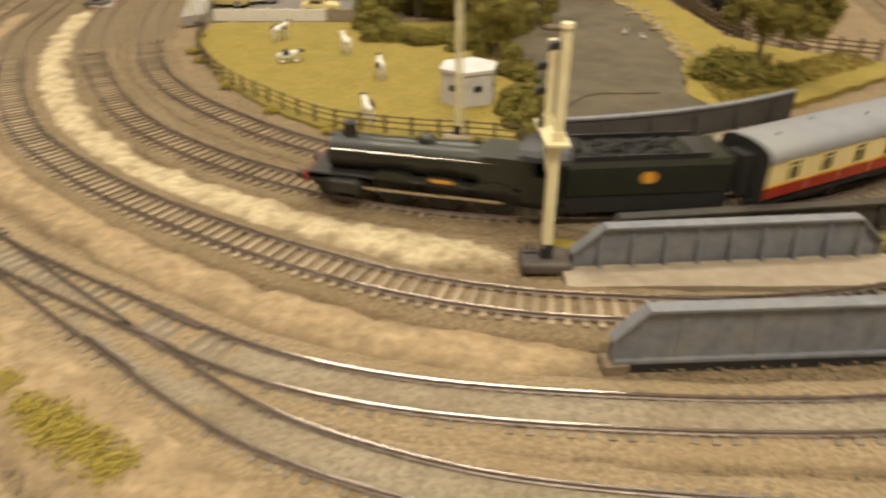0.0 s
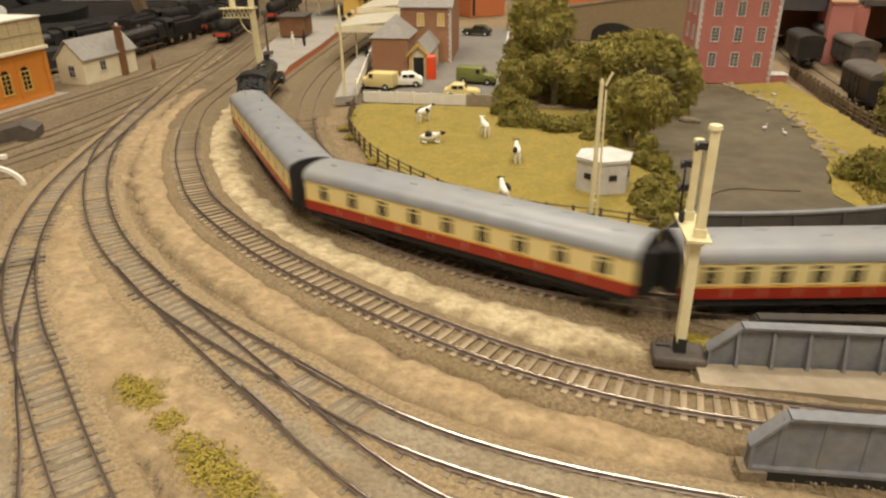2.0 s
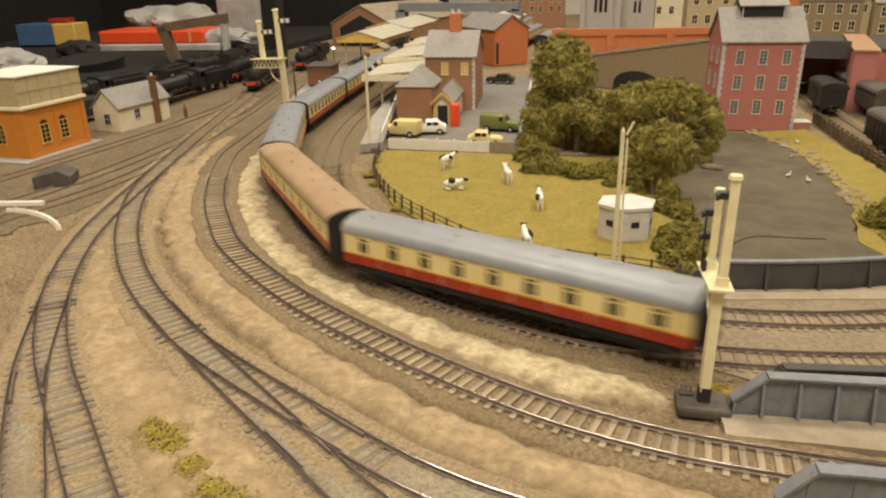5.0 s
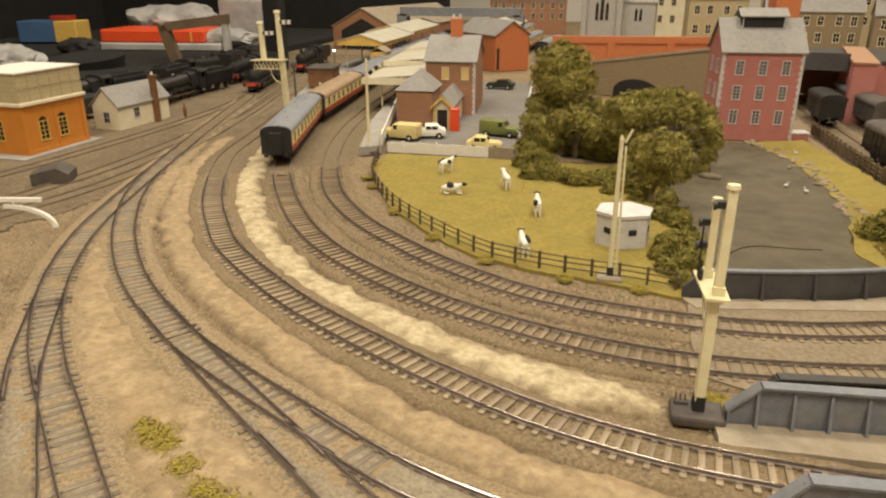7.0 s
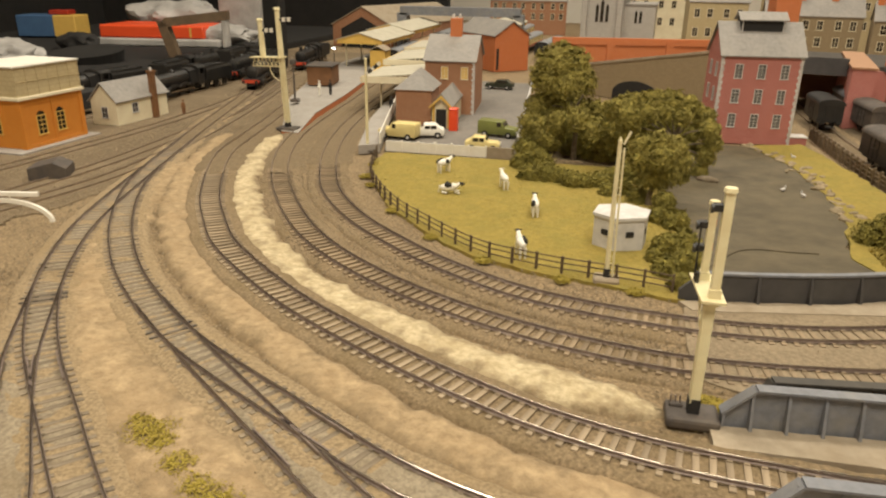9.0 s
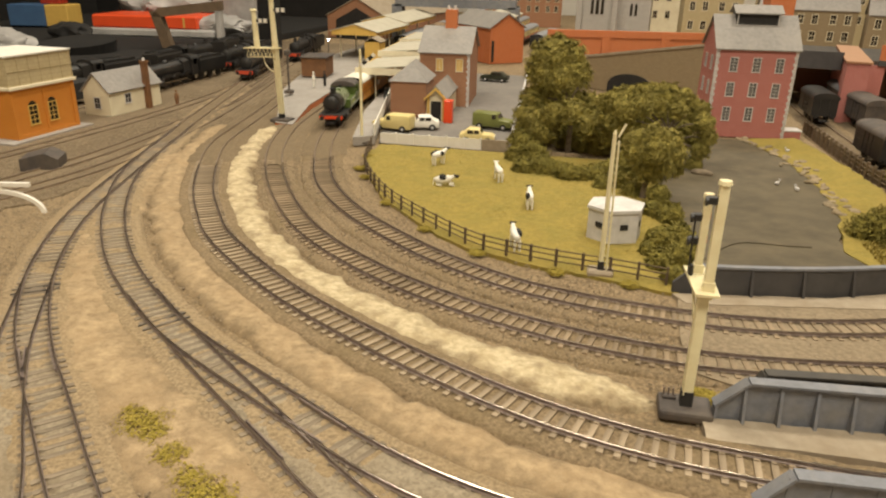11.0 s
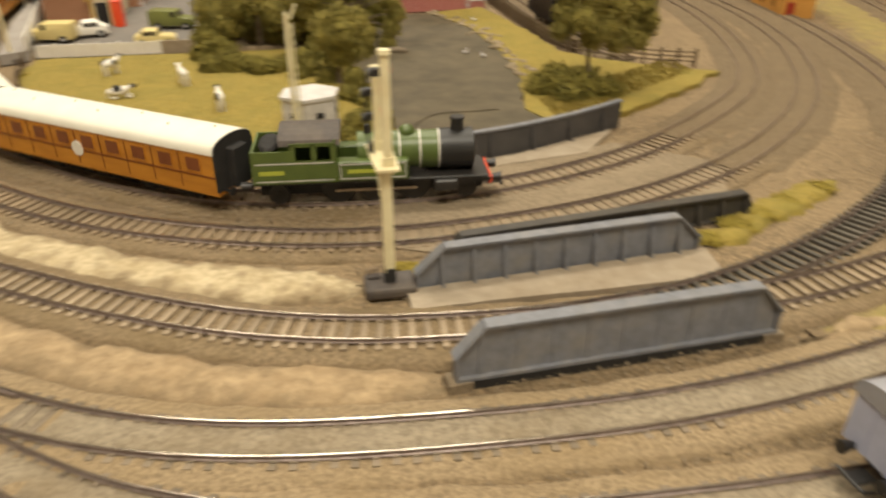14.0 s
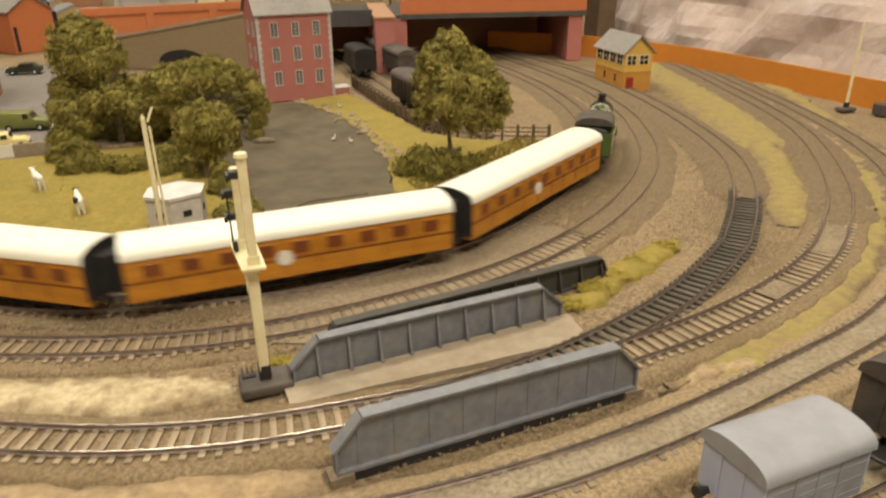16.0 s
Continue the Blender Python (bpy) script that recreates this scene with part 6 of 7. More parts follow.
def church():
    t = thing("church", "grey stone church with tall gothic windows", "church", pose(0.0, 1.86, G, 0, 0, -4))
    part("wall", prism(B(), [(-0.09, 0), (0.01, 0), (0.01, 0.17), (-0.04, 0.235), (-0.09, 0.17)], 0, 0.3, "y"), "grey_stone", t)
    part("roof", gable_roof(B(), -0.09, 0.01, 0.004, 0.3, 0.17, 0.065, 0.004, 0.003, "y"), "slate", t)
    part("aisle", box(B(), 0.01, 0.085, 0.02, 0.25, 0, 0.138), "grey_stone", t)
    part("aisle_roof", box(B(), 0.0105, 0.088, 0.018, 0.25, 0.138, 0.142), "slate", t)
    for x, w, z0, h in ((-0.040, 0.008, 0.10, 0.045), (-0.052, 0.007, 0.10, 0.035), (-0.028, 0.007, 0.10, 0.035), (0.040, 0.006, 0.098, 0.024), (0.051, 0.006, 0.098, 0.024)):
        part("window", prism(B(), [(x - w / 2, z0), (x + w / 2, z0), (x + w / 2, z0 + h), (x, z0 + h + w), (x - w / 2, z0 + h)], -0.0012 + (0.02 if x > 0.02 else 0), 0.001 + (0.02 if x > 0.02 else 0), "y"), "glass", t)
    for x in (-0.082, 0.002):
        part("buttress", box(B(), x - 0.006, x + 0.006, -0.010, 0.0, 0, 0.16), "grey_stone", t)


church()


def terrace(x, y, turn, n, hh, wallm, label, w=0.07, d=0.07):
    t = thing("terrace_house", label, "house", pose(x, y, G, 0, 0, turn), "terrace houses in the distance")
    part("wall", prism(B(), [(0, 0), (d, 0), (d, hh), (d / 2, hh + 0.035), (0, hh)], 0, w * n, "x"), wallm, t)
    part("roof", gable_roof(B(), 0, w * n, 0, d, hh, 0.035, 0.003, 0.002), "slate", t)
    for i in range(n):
        for r in (0.45, 0.75):
            for k in (0.28, 0.72):
                window(t, 0.012, 0.02, pose(w * (i + k), 0, hh * r), "glass", "cream_paint", (1, 1))
        c = part("chimney", box(B(), w * i + 0.002, w * i + 0.016, d / 2 - 0.006, d / 2 + 0.006, hh + 0.02, hh + 0.055), "wall_brick", t)
        part("chimney_pot", cyl(B(), (w * i + 0.009, d / 2, hh + 0.055), (w * i + 0.009, d / 2, hh + 0.064), 0.003, 0.0025, 8), "wall_brick", c)


terrace(0.17, 1.95, 4, 2, 0.15, "pale_stone", "pale stone terrace houses with slate roofs")
terrace(0.34, 1.90, -4, 3, 0.125, "tan_stone", "tan stone terrace houses above the bridge")
terrace(0.56, 1.84, -10, 3, 0.12, "tan_stone", "tan stone terrace houses with grey roofs")
terrace(0.40, 2.25, 0, 4, 0.17, "pale_stone", "far pale terrace houses up the hill")
terrace(0.02, 2.3, 0, 3, 0.16, "cream_paint", "cream painted street houses", 0.08)
terrace(-0.46, 2.75, 3, 4, 0.12, "brown_brick", "far brown brick houses behind the station")
terrace(-0.12, 2.6, -3, 3, 0.15, "pale_stone", "far pale houses behind the station")
terrace(0.75, 2.1, -12, 4, 0.16, "tan_stone", "far tan terrace houses")
tagged(part("factory_chimney", box(B(), -0.02, 0.02, -0.02, 0.02, 0, 0.21, 0.001), "wall_brick"), "square red brick chimney block behind the mill", "chimney").matrix_basis = pose(0.265, 1.35, G, 0, 0, 8)


def road_bridge():
    t = thing("road_bridge", "dark girder road bridge with brick piers across the goods lines", "bridge", pose(0.24, 1.23, G, 0, 0, -12))
    part("deck", box(B(), -0.03, 0.4595, 0, 0.22, 0.0765, 0.082), "girder_dark", t)
    part("girder_face", box(B(), -0.03, 0.103, -0.004, 0.0, 0.066, 0.092), "parapet", t)
    part("brick_parapet", box(B(), 0.15, 0.47, -0.005, 0.0, 0.084, 0.106), "wall_brick", t, "orange brick parapet")
    part("deck_edge", box(B(), 0.15, 0.47, -0.008, 0.0, 0.076, 0.084), "parapet", t)
    for x in (0.135, 0.44):
        part("pier", box(B(), x, x + 0.025, -0.004, 0.20, 0, 0.076), "red_brick", t)
    part("back_wall", box(B(), -0.03, 0.46, 0.215, 0.22, 0, 0.075), "brown_brick", t)
    part("wing_wall", box(B(), 0.104, 0.134, -0.075, 0.20, 0, 0.084), "red_brick", t)
    part("wing_coping", box(B(), 0.102, 0.136, -0.077, 0.20, 0.084, 0.087), "brown_brick", t)


road_bridge()


def signal_box():
    t = thing("signal_box", "yellow and orange signal box with a grey roof and red door", "signal box", pose(0.602, 0.858, G, 0, 0, -4))
    W, D, H, R = 0.043, 0.082, 0.054, 0.020
    part("base_wall", box(B(), 0, W, 0, D, 0, 0.028), "orange_paint", t, "orange-brown lower storey")
    part("cabin_wall", prism(B(), [(0, 0.028), (W, 0.028), (W, H), (W / 2, H + R - 0.001), (0, H)], 0, D, "y"), "yellow_paint", t, "yellow boarded cabin")
    part("roof", gable_roof(B(), 0, W, 0, D, H, R, 0.004, 0.0016, "y"), "slate", t)
    part("band", box(B(), -0.0008, W + 0.0008, -0.0008, D + 0.0008, 0.027, 0.030), "yellow_paint", t)
    for i in range(4):
        window(t, 0.015, 0.013, pose(0, 0.012 + i * 0.0195, 0.037, 0, 0, -90), "glass", "cream_paint", (1, 1), sill=False)
    for x in (0.011, 0.030):
        window(t, 0.013, 0.012, pose(x, 0, 0.037), "glass", "cream_paint", (1, 1), sill=False)
    for y in (0.022, 0.052):
        window(t, 0.006, 0.010, pose(0, y, 0.012, 0, 0, -90), "glass", "orange_paint", (0, 1), sill=False)
    part("door", box(B(), 0.005, 0.016, -0.0008, 0.0005, 0, 0.020), "coach_red", t, "red door")


signal_box()


def orange_wall():
    ln = Line([(0.60, 1.32), (0.72, 1.19), (0.80, 1.02), (0.822, 0.87), (0.828, 0.75), (0.84, 0.62), (0.88, 0.45), (0.93, 0.30)])
    ob = closed_sweep("boundary_wall", ln, 0, ln.length, [(-0.002, -0.006), (0.002, -0.006), (0.002, 0.030), (-0.002, 0.030)], "orange_brick", None)
    tagged(ob, "long orange brick boundary wall curving behind the tracks", "wall", kind="structure")
    verts, faces = [], []
    n, k = 60, 14
    l2 = Line([(0.98, 1.5), (0.90, 1.25), (0.875, 1.05), (0.875, 0.85), (0.885, 0.70), (0.91, 0.55), (0.96, 0.40), (1.0, 0.30)])
    for i in range(n + 1):
        for j in range(k + 1):
            p, w = l2.at(l2.length * i / n), l2.way(l2.length * i / n)
            o = -0.05 * j / k + 0.022 * noise.noise((i * 0.22, j * 0.3, 2.0))
            verts.append((p[0] + w[1] * o, p[1] - w[0] * o + 0.008 * noise.noise((i * 0.9, j * 0.9, 5)), G + 0.26 * j / k))
    for i in range(n):
        for j in range(k):
            a = i * (k + 1) + j
            faces.append((a, a + 1, a + k + 2, a + k + 1))
    tagged(raw("rock_face", verts, faces, "rock"), "pale pinkish plaster rock face behind the wall", "rock face", kind="structure")


orange_wall()
tagged(part("tunnel_block", box(B(), 0.68, 0.80, 1.36, 1.5, G, 0.3), "parapet"), "dull grey-green backing panel beyond the bridge", "panel")
bp_ = tagged(part("timber_post", box(B(), -0.02, 0.02, -0.03, 0.03, -0.3, 0.35, 0.004), "leather"), "brown timber post of the layout frame", "post")
bp_.matrix_basis = pose(0.86, 1.34, 0.3)
rb_ = tagged(part("relay_cabinet", box(B(), -0.012, 0.012, -0.008, 0.008, 0, 0.014, 0.001), "base_grey"), "dark grey trackside cabinet by the wall", "cabinet")
rb_.matrix_basis = pose(0.815, 0.622, G)


# ---------------- fences ----------------
def post_fence(pts, step, high, label, rails=(0.35, 0.65, 0.92), rail_r=0.0005, post_w=0.0008, material="fence_wood", gap=None):
    ln = Line(pts)
    t = thing("wooden_fence", label, "fence")
    n = int(ln.length / step)
    ps = []
    for i in range(n + 1):
        p = ln.at(ln.length * i / n)
        ps.append(p)
        o = part("post", box(B(), -post_w, post_w, -post_w, post_w, 0, high), material, t)
        o.matrix_basis = pose(p[0], p[1], G, noise.noise((i, 0, 0)) * 5, noise.noise((0, i, 0)) * 5, i * 7)
    for k in rails:
        for a, b in zip(ps[:-1], ps[1:]):
            part("rail", cyl(B(), (a[0], a[1], G + high * k), (b[0], b[1], G + high * k), rail_r, seg=5), material, t)


post_fence([(-0.266, 0.775), (-0.246, 0.691), (-0.198, 0.601), (-0.152, 0.548), (-0.101, 0.501), (-0.072, 0.487), (-0.029, 0.4755), (0.010, 0.470), (0.044, 0.462)], 0.019, 0.0145, "dark brown post and rail fence round the field")
post_fence([(0.262, 1.04), (0.266, 0.90), (0.272, 0.79), (0.285, 0.735), (0.33, 0.69), (0.385, 0.665)], 0.016, 0.018, "brown fence of upright sleepers beside the goods line", (0.3, 0.55, 0.8), 0.0008, 0.0013, "board_wood")
tagged(part("timber_wall", prism(B(), [(0.262, 1.04), (0.266, 0.90), (0.272, 0.79), (0.288, 0.735), (0.2895, 0.736), (0.2735, 0.79), (0.2675, 0.90), (0.2635, 1.04)], G, G + 0.013, "z"), "board_wood"), "weathered brown timber retaining boards along the goods line", "retaining wall")


# ---------------- trees ----------------
def crown_mesh(name, clumps, n, size, material, parent, seed, fibre=0.0, open_=0.0):
    """Loose foliage: very many small crumpled leaves in shells round the clumps; fibre: the share of long teased
    strands; open_: how far the undersides and gaps are left bare."""
    rng = random.Random(seed)
    verts, faces = [], []
    tot = sum(c[3] ** 2 for c in clumps)
    for cx, cy, cz, r in clumps:
        mid = Vector((cx, cy, cz))
        for _ in range(int(n * r * r / tot)):
            u = Vector((rng.gauss(0, 1), rng.gauss(0, 1), rng.gauss(0, 1))).normalized()
            if u.z < -0.15 and rng.random() < open_:
                continue
            lump = 1 + 0.50 * noise.noise(mid * 90 + u * 2.6) + 0.36 * noise.noise(u * 6 + mid * 40)
            if open_ and noise.noise(u * 3.0 + mid * 130) < -0.30:
                continue
            d = r * lump * (1 - 0.30 * rng.random() ** 2)
            droop = 0.9 * r * rng.random() ** 4 if u.z < 0.5 else 0.0
            c = mid + Vector((u.x * d, u.y * d, u.z * d * 0.85 - droop))
            if c.z < G + 0.001:
                c.z = G + 0.001 + rng.random() * 0.003
            s = size * rng.uniform(0.4, 1.1)
            a = Vector((rng.gauss(0, 1), rng.gauss(0, 1), rng.gauss(0, 1)))
            a = (a - u * a.dot(u) * 0.75).normalized()
            wide = 0.7
            if rng.random() < fibre:
                a = (a + Vector((0, 0, -0.5)) + u * 0.25).normalized()
                s, wide = s * 2.6, 0.17
            b = a.cross(u + Vector((0.01, 0.02, 0.03))).normalized()
            i = len(verts)
            verts += [tuple(c - a * s), tuple(c + b * s * wide), tuple(c + a * s), tuple(c - b * s * wide + u * s * wide)]
            faces += [(i, i + 1, i + 2), (i, i + 2, i + 3)]
    ob = raw(name, verts, faces, material, parent)
    return ob


def tree(label, x, y, trunk_h, trunk_r, clumps, n, seed, material="leaf", size=0.0016):
    t = thing("tree", label, "tree")
    bm = B()
    rng = random.Random(seed)
    pts = [Vector((x, y, G - 0.001))]
    for i in range(4):
        pts.append(Vector((x + rng.uniform(-0.003, 0.003) * i, y + rng.uniform(-0.003, 0.003) * i, G + trunk_h * (i + 1) / 4)))
    for i in range(4):
        cyl(bm, pts[i], pts[i + 1], trunk_r * (1.25 - 0.22 * i), trunk_r * (1.25 - 0.22 * (i + 1)), 9)
    for cx, cy, cz, r in clumps[:12]:
        start = pts[3 if cz > G + trunk_h * 0.7 else 2]
        mid = start.lerp(Vector((cx, cy, cz)), 0.5) + Vector((0, 0, 0.003))
        cyl(bm, start, mid, trunk_r * 0.45, trunk_r * 0.3, 6)
        cyl(bm, mid, (cx, cy, cz), trunk_r * 0.3, trunk_r * 0.1, 6)
    part("trunk", bm, "bark", t)
    crown_mesh("crown", clumps, n, size, material, t, seed, 0.6, 0.75)
    return t


def bush(label, clumps, n, seed, material="leaf_dark", size=0.0014):
    ob = crown_mesh("bush", clumps, n, size, material, None, seed, 0.35)
    tagged(ob, label, "bush", "bushes of the layout")


tree("tall foam-foliage tree with olive green crown at the field's edge", -0.043, 0.835, 0.075, 0.0030, [(-0.075, 0.850, 0.100, 0.0196), (-0.053, 0.860, 0.101, 0.0197), (-0.065, 0.860, 0.110, 0.0164), (-0.080, 0.845, 0.083, 0.0164), (-0.043, 0.850, 0.083, 0.0176), (-0.060, 0.845, 0.078, 0.0170), (-0.089, 0.850, 0.052, 0.0147), (-0.073, 0.860, 0.055, 0.0148), (-0.048, 0.850, 0.052, 0.0159), (-0.026, 0.860, 0.047, 0.0160), (-0.007, 0.860, 0.048, 0.0133), (0.001, 0.850, 0.035, 0.0132), (-0.095, 0.840, 0.035, 0.0134), (-0.081, 0.830, 0.033, 0.0132), (-0.063, 0.815, 0.043, 0.0128), (-0.040, 0.810, 0.048, 0.0127), (-0.022, 0.810, 0.036, 0.0127), (-0.073, 0.820, 0.022, 0.0131), (-0.009, 0.830, 0.018, 0.0130), (-0.008, 0.840, -0.006, 0.0120)], 100000, 21)
tree("broad olive green tree with drooping clumps by the pond", 0.066, 0.785, 0.056, 0.0030, [(0.004, 0.790, 0.064, 0.0134), (0.019, 0.800, 0.068, 0.0135), (0.036, 0.800, 0.071, 0.0134), (0.057, 0.800, 0.072, 0.0133), (0.074, 0.800, 0.068, 0.0126), (0.090, 0.800, 0.059, 0.0114), (0.098, 0.790, 0.047, 0.0102), (0.104, 0.790, 0.033, 0.0084), (0.098, 0.790, 0.018, 0.0085), (0.094, 0.790, 0.002, 0.0073), (0.091, 0.790, -0.013, 0.0062), (0.002, 0.790, 0.047, 0.0110), (0.014, 0.780, 0.042, 0.0097), (0.001, 0.800, 0.028, 0.0100), (0.016, 0.770, 0.059, 0.0101), (0.033, 0.770, 0.064, 0.0082), (0.050, 0.775, 0.065, 0.0077), (0.069, 0.775, 0.062, 0.0076)], 85000, 22)
tree("lower olive tree in front of the pond hedge", 0.036, 0.665, 0.040, 0.0026, [(0.026, 0.665, 0.052, 0.0103), (0.039, 0.665, 0.056, 0.0108), (0.054, 0.665, 0.053, 0.0102), (0.028, 0.660, 0.041, 0.0103), (0.042, 0.650, 0.045, 0.0106), (0.060, 0.665, 0.040, 0.0093), (0.034, 0.660, 0.030, 0.0088), (0.052, 0.660, 0.029, 0.0088), (0.022, 0.670, 0.043, 0.0079), (0.043, 0.660, 0.022, 0.0073), (0.063, 0.670, 0.026, 0.0057)], 50000, 23)
tree("yellow-olive tree on the far pond bank", 0.247, 0.590, 0.060, 0.0024, [(0.249, 0.600, 0.109, 0.0147), (0.236, 0.600, 0.099, 0.0147), (0.262, 0.600, 0.095, 0.0149), (0.276, 0.600, 0.087, 0.0126), (0.228, 0.600, 0.083, 0.0118), (0.243, 0.585, 0.082, 0.0136), (0.264, 0.585, 0.076, 0.0138), (0.288, 0.600, 0.071, 0.0123), (0.298, 0.605, 0.054, 0.0104), (0.225, 0.600, 0.066, 0.0099), (0.222, 0.600, 0.053, 0.0080), (0.233, 0.580, 0.064, 0.0107), (0.254, 0.585, 0.057, 0.0119), (0.277, 0.595, 0.050, 0.0112), (0.292, 0.600, 0.042, 0.0083), (0.245, 0.590, 0.046, 0.0080), (0.267, 0.590, 0.042, 0.0071)], 80000, 24)
bush("tall dense dark bushes behind the trees", [(-0.097, 0.880, 0.014, 0.0155), (-0.079, 0.877, 0.004, 0.0168), (-0.060, 0.900, 0.008, 0.0171), (-0.038, 0.900, 0.005, 0.0171), (-0.017, 0.890, 0.008, 0.0154), (0.000, 0.865, 0.003, 0.0136), (-0.046, 0.856, 0.002, 0.0123), (-0.026, 0.844, 0.002, 0.0120), (0.013, 0.852, 0.002, 0.0120)], 36000, 33)
bush("deep green thicket under the broad tree", [(0.030, 0.850, 0.030, 0.0131), (0.048, 0.860, 0.033, 0.0132), (0.067, 0.860, 0.032, 0.0131), (0.086, 0.855, 0.029, 0.0117), (0.020, 0.830, 0.014, 0.0130), (0.038, 0.840, 0.015, 0.0130), (0.058, 0.840, 0.016, 0.0130), (0.078, 0.840, 0.015, 0.0103), (0.094, 0.840, 0.017, 0.0064), (0.026, 0.796, 0.003, 0.0125), (0.043, 0.810, 0.005, 0.0101)], 32000, 37)
bush("dark green hedge below the trees", [(-0.097, 0.820, 0.008, 0.0146), (-0.097, 0.774, 0.001, 0.0113), (-0.079, 0.776, 0.004, 0.0151), (-0.083, 0.728, 0.001, 0.0107), (-0.066, 0.733, 0.003, 0.0131), (-0.051, 0.727, 0.001, 0.0106), (-0.037, 0.713, 0.002, 0.0104), (-0.024, 0.715, 0.001, 0.0092), (-0.010, 0.722, 0.001, 0.0104), (0.002, 0.740, 0.002, 0.0106), (0.012, 0.700, 0.001, 0.0101), (-0.002, 0.690, 0.000, 0.0078), (0.018, 0.760, 0.004, 0.0120), (0.035, 0.736, 0.002, 0.0105), (0.027, 0.674, 0.001, 0.0097)], 42000, 31)
bush("dark green bush beside the pillbox", [(0.048, 0.640, 0.009, 0.0086), (0.056, 0.604, 0.002, 0.0106), (0.043, 0.618, 0.000, 0.0089), (0.059, 0.554, 0.001, 0.0107), (0.045, 0.544, 0.001, 0.0097), (0.056, 0.506, 0.002, 0.0099), (0.042, 0.496, 0.001, 0.0089), (0.049, 0.472, 0.001, 0.0070), (0.063, 0.538, 0.000, 0.0069), (0.035, 0.520, -0.000, 0.0060)], 36000, 35)
bush("rounded olive bush on the pond bank", [(0.222, 0.60, G + 0.010, 0.018), (0.243, 0.592, G + 0.010, 0.017), (0.208, 0.605, G + 0.007, 0.013), (0.262, 0.585, G + 0.007, 0.012), (0.226, 0.578, G + 0.006, 0.011)], 14000, 36)


for sp, n, lab in (([(-0.202, 0.237, 0.009), (-0.192, 0.231, 0.006), (-0.177, 0.220, 0.007), (-0.162, 0.209, 0.006), (-0.152, 0.202, 0.008), (-0.142, 0.195, 0.009), (-0.130, 0.188, 0.009), (-0.118, 0.180, 0.008), (-0.212, 0.243, 0.005)], 7000, "yellow-green turf clumps on sandy earth"),
                   ([(0.055, 0.327, 0.0055), (0.060, 0.325, 0.004), (0.050, 0.330, 0.004)], 900, "pale straw tuft behind the signal base"),
                   ([(0.222, 0.331, 0.008), (0.245, 0.343, 0.010), (0.268, 0.354, 0.009), (0.292, 0.366, 0.009), (0.325, 0.381, 0.009)], 6000, "yellow-green turf clumps beside the girder"),
                   ([(-0.258, 0.74, 0.006), (-0.25, 0.69, 0.007), (-0.235, 0.66, 0.006), (-0.19, 0.585, 0.006), (-0.14, 0.527, 0.006), (-0.09, 0.487, 0.006), (-0.03, 0.466, 0.006), (0.02, 0.457, 0.006)], 4000, "yellow-green turf clumps along the field fence")):
    k = crown_mesh("turf", [(x, y, G + (0.0026 if "sandy" in lab else 0.001), r * q * (1.3 if "sandy" in lab else 1.0)) for x, y, r in sp for q in (1.0, 0.6)], n * 3, 0.0008, "tuft", None, len(lab))
    for v in k.data.vertices:
        v.co.z = G + (v.co.z - G) * 0.45
    tagged(k, lab, "grass", kind="stuff")


# ---------------- pillbox and cows ----------------
def pillbox():
    t = thing("pillbox", "pale grey hexagonal card pillbox with small dark openings", "pillbox", pose(0.009, 0.551, G, 0, 0, 14))
    prof = [(0.0225 * math.cos(radians(60 * i + 8)), 0.0205 * math.sin(radians(60 * i + 8))) for i in range(6)]
    bm = B()
    prism(bm, prof, 0, 0.026, "z")
    part("wall", bm, "pale_card", t)
    part("roof", prism(B(), [(x * 1.06, y * 1.06) for x, y in prof], 0.026, 0.0285, "z"), "pale_card", t)
    for i in range(6):
        a, b = Vector(prof[i]), Vector(prof[(i + 1) % 6])
        m = (a + b) / 2
        ang = math.degrees(math.atan2(m.y, m.x))
        w = part("gun_slot", box(B(), -0.0006, 0.0005, -0.0032, 0.0032, 0.0125, 0.0170), "black_matt", t)
        w.matrix_basis = pose(m.x, m.y, 0, 0, 0, ang)


pillbox()


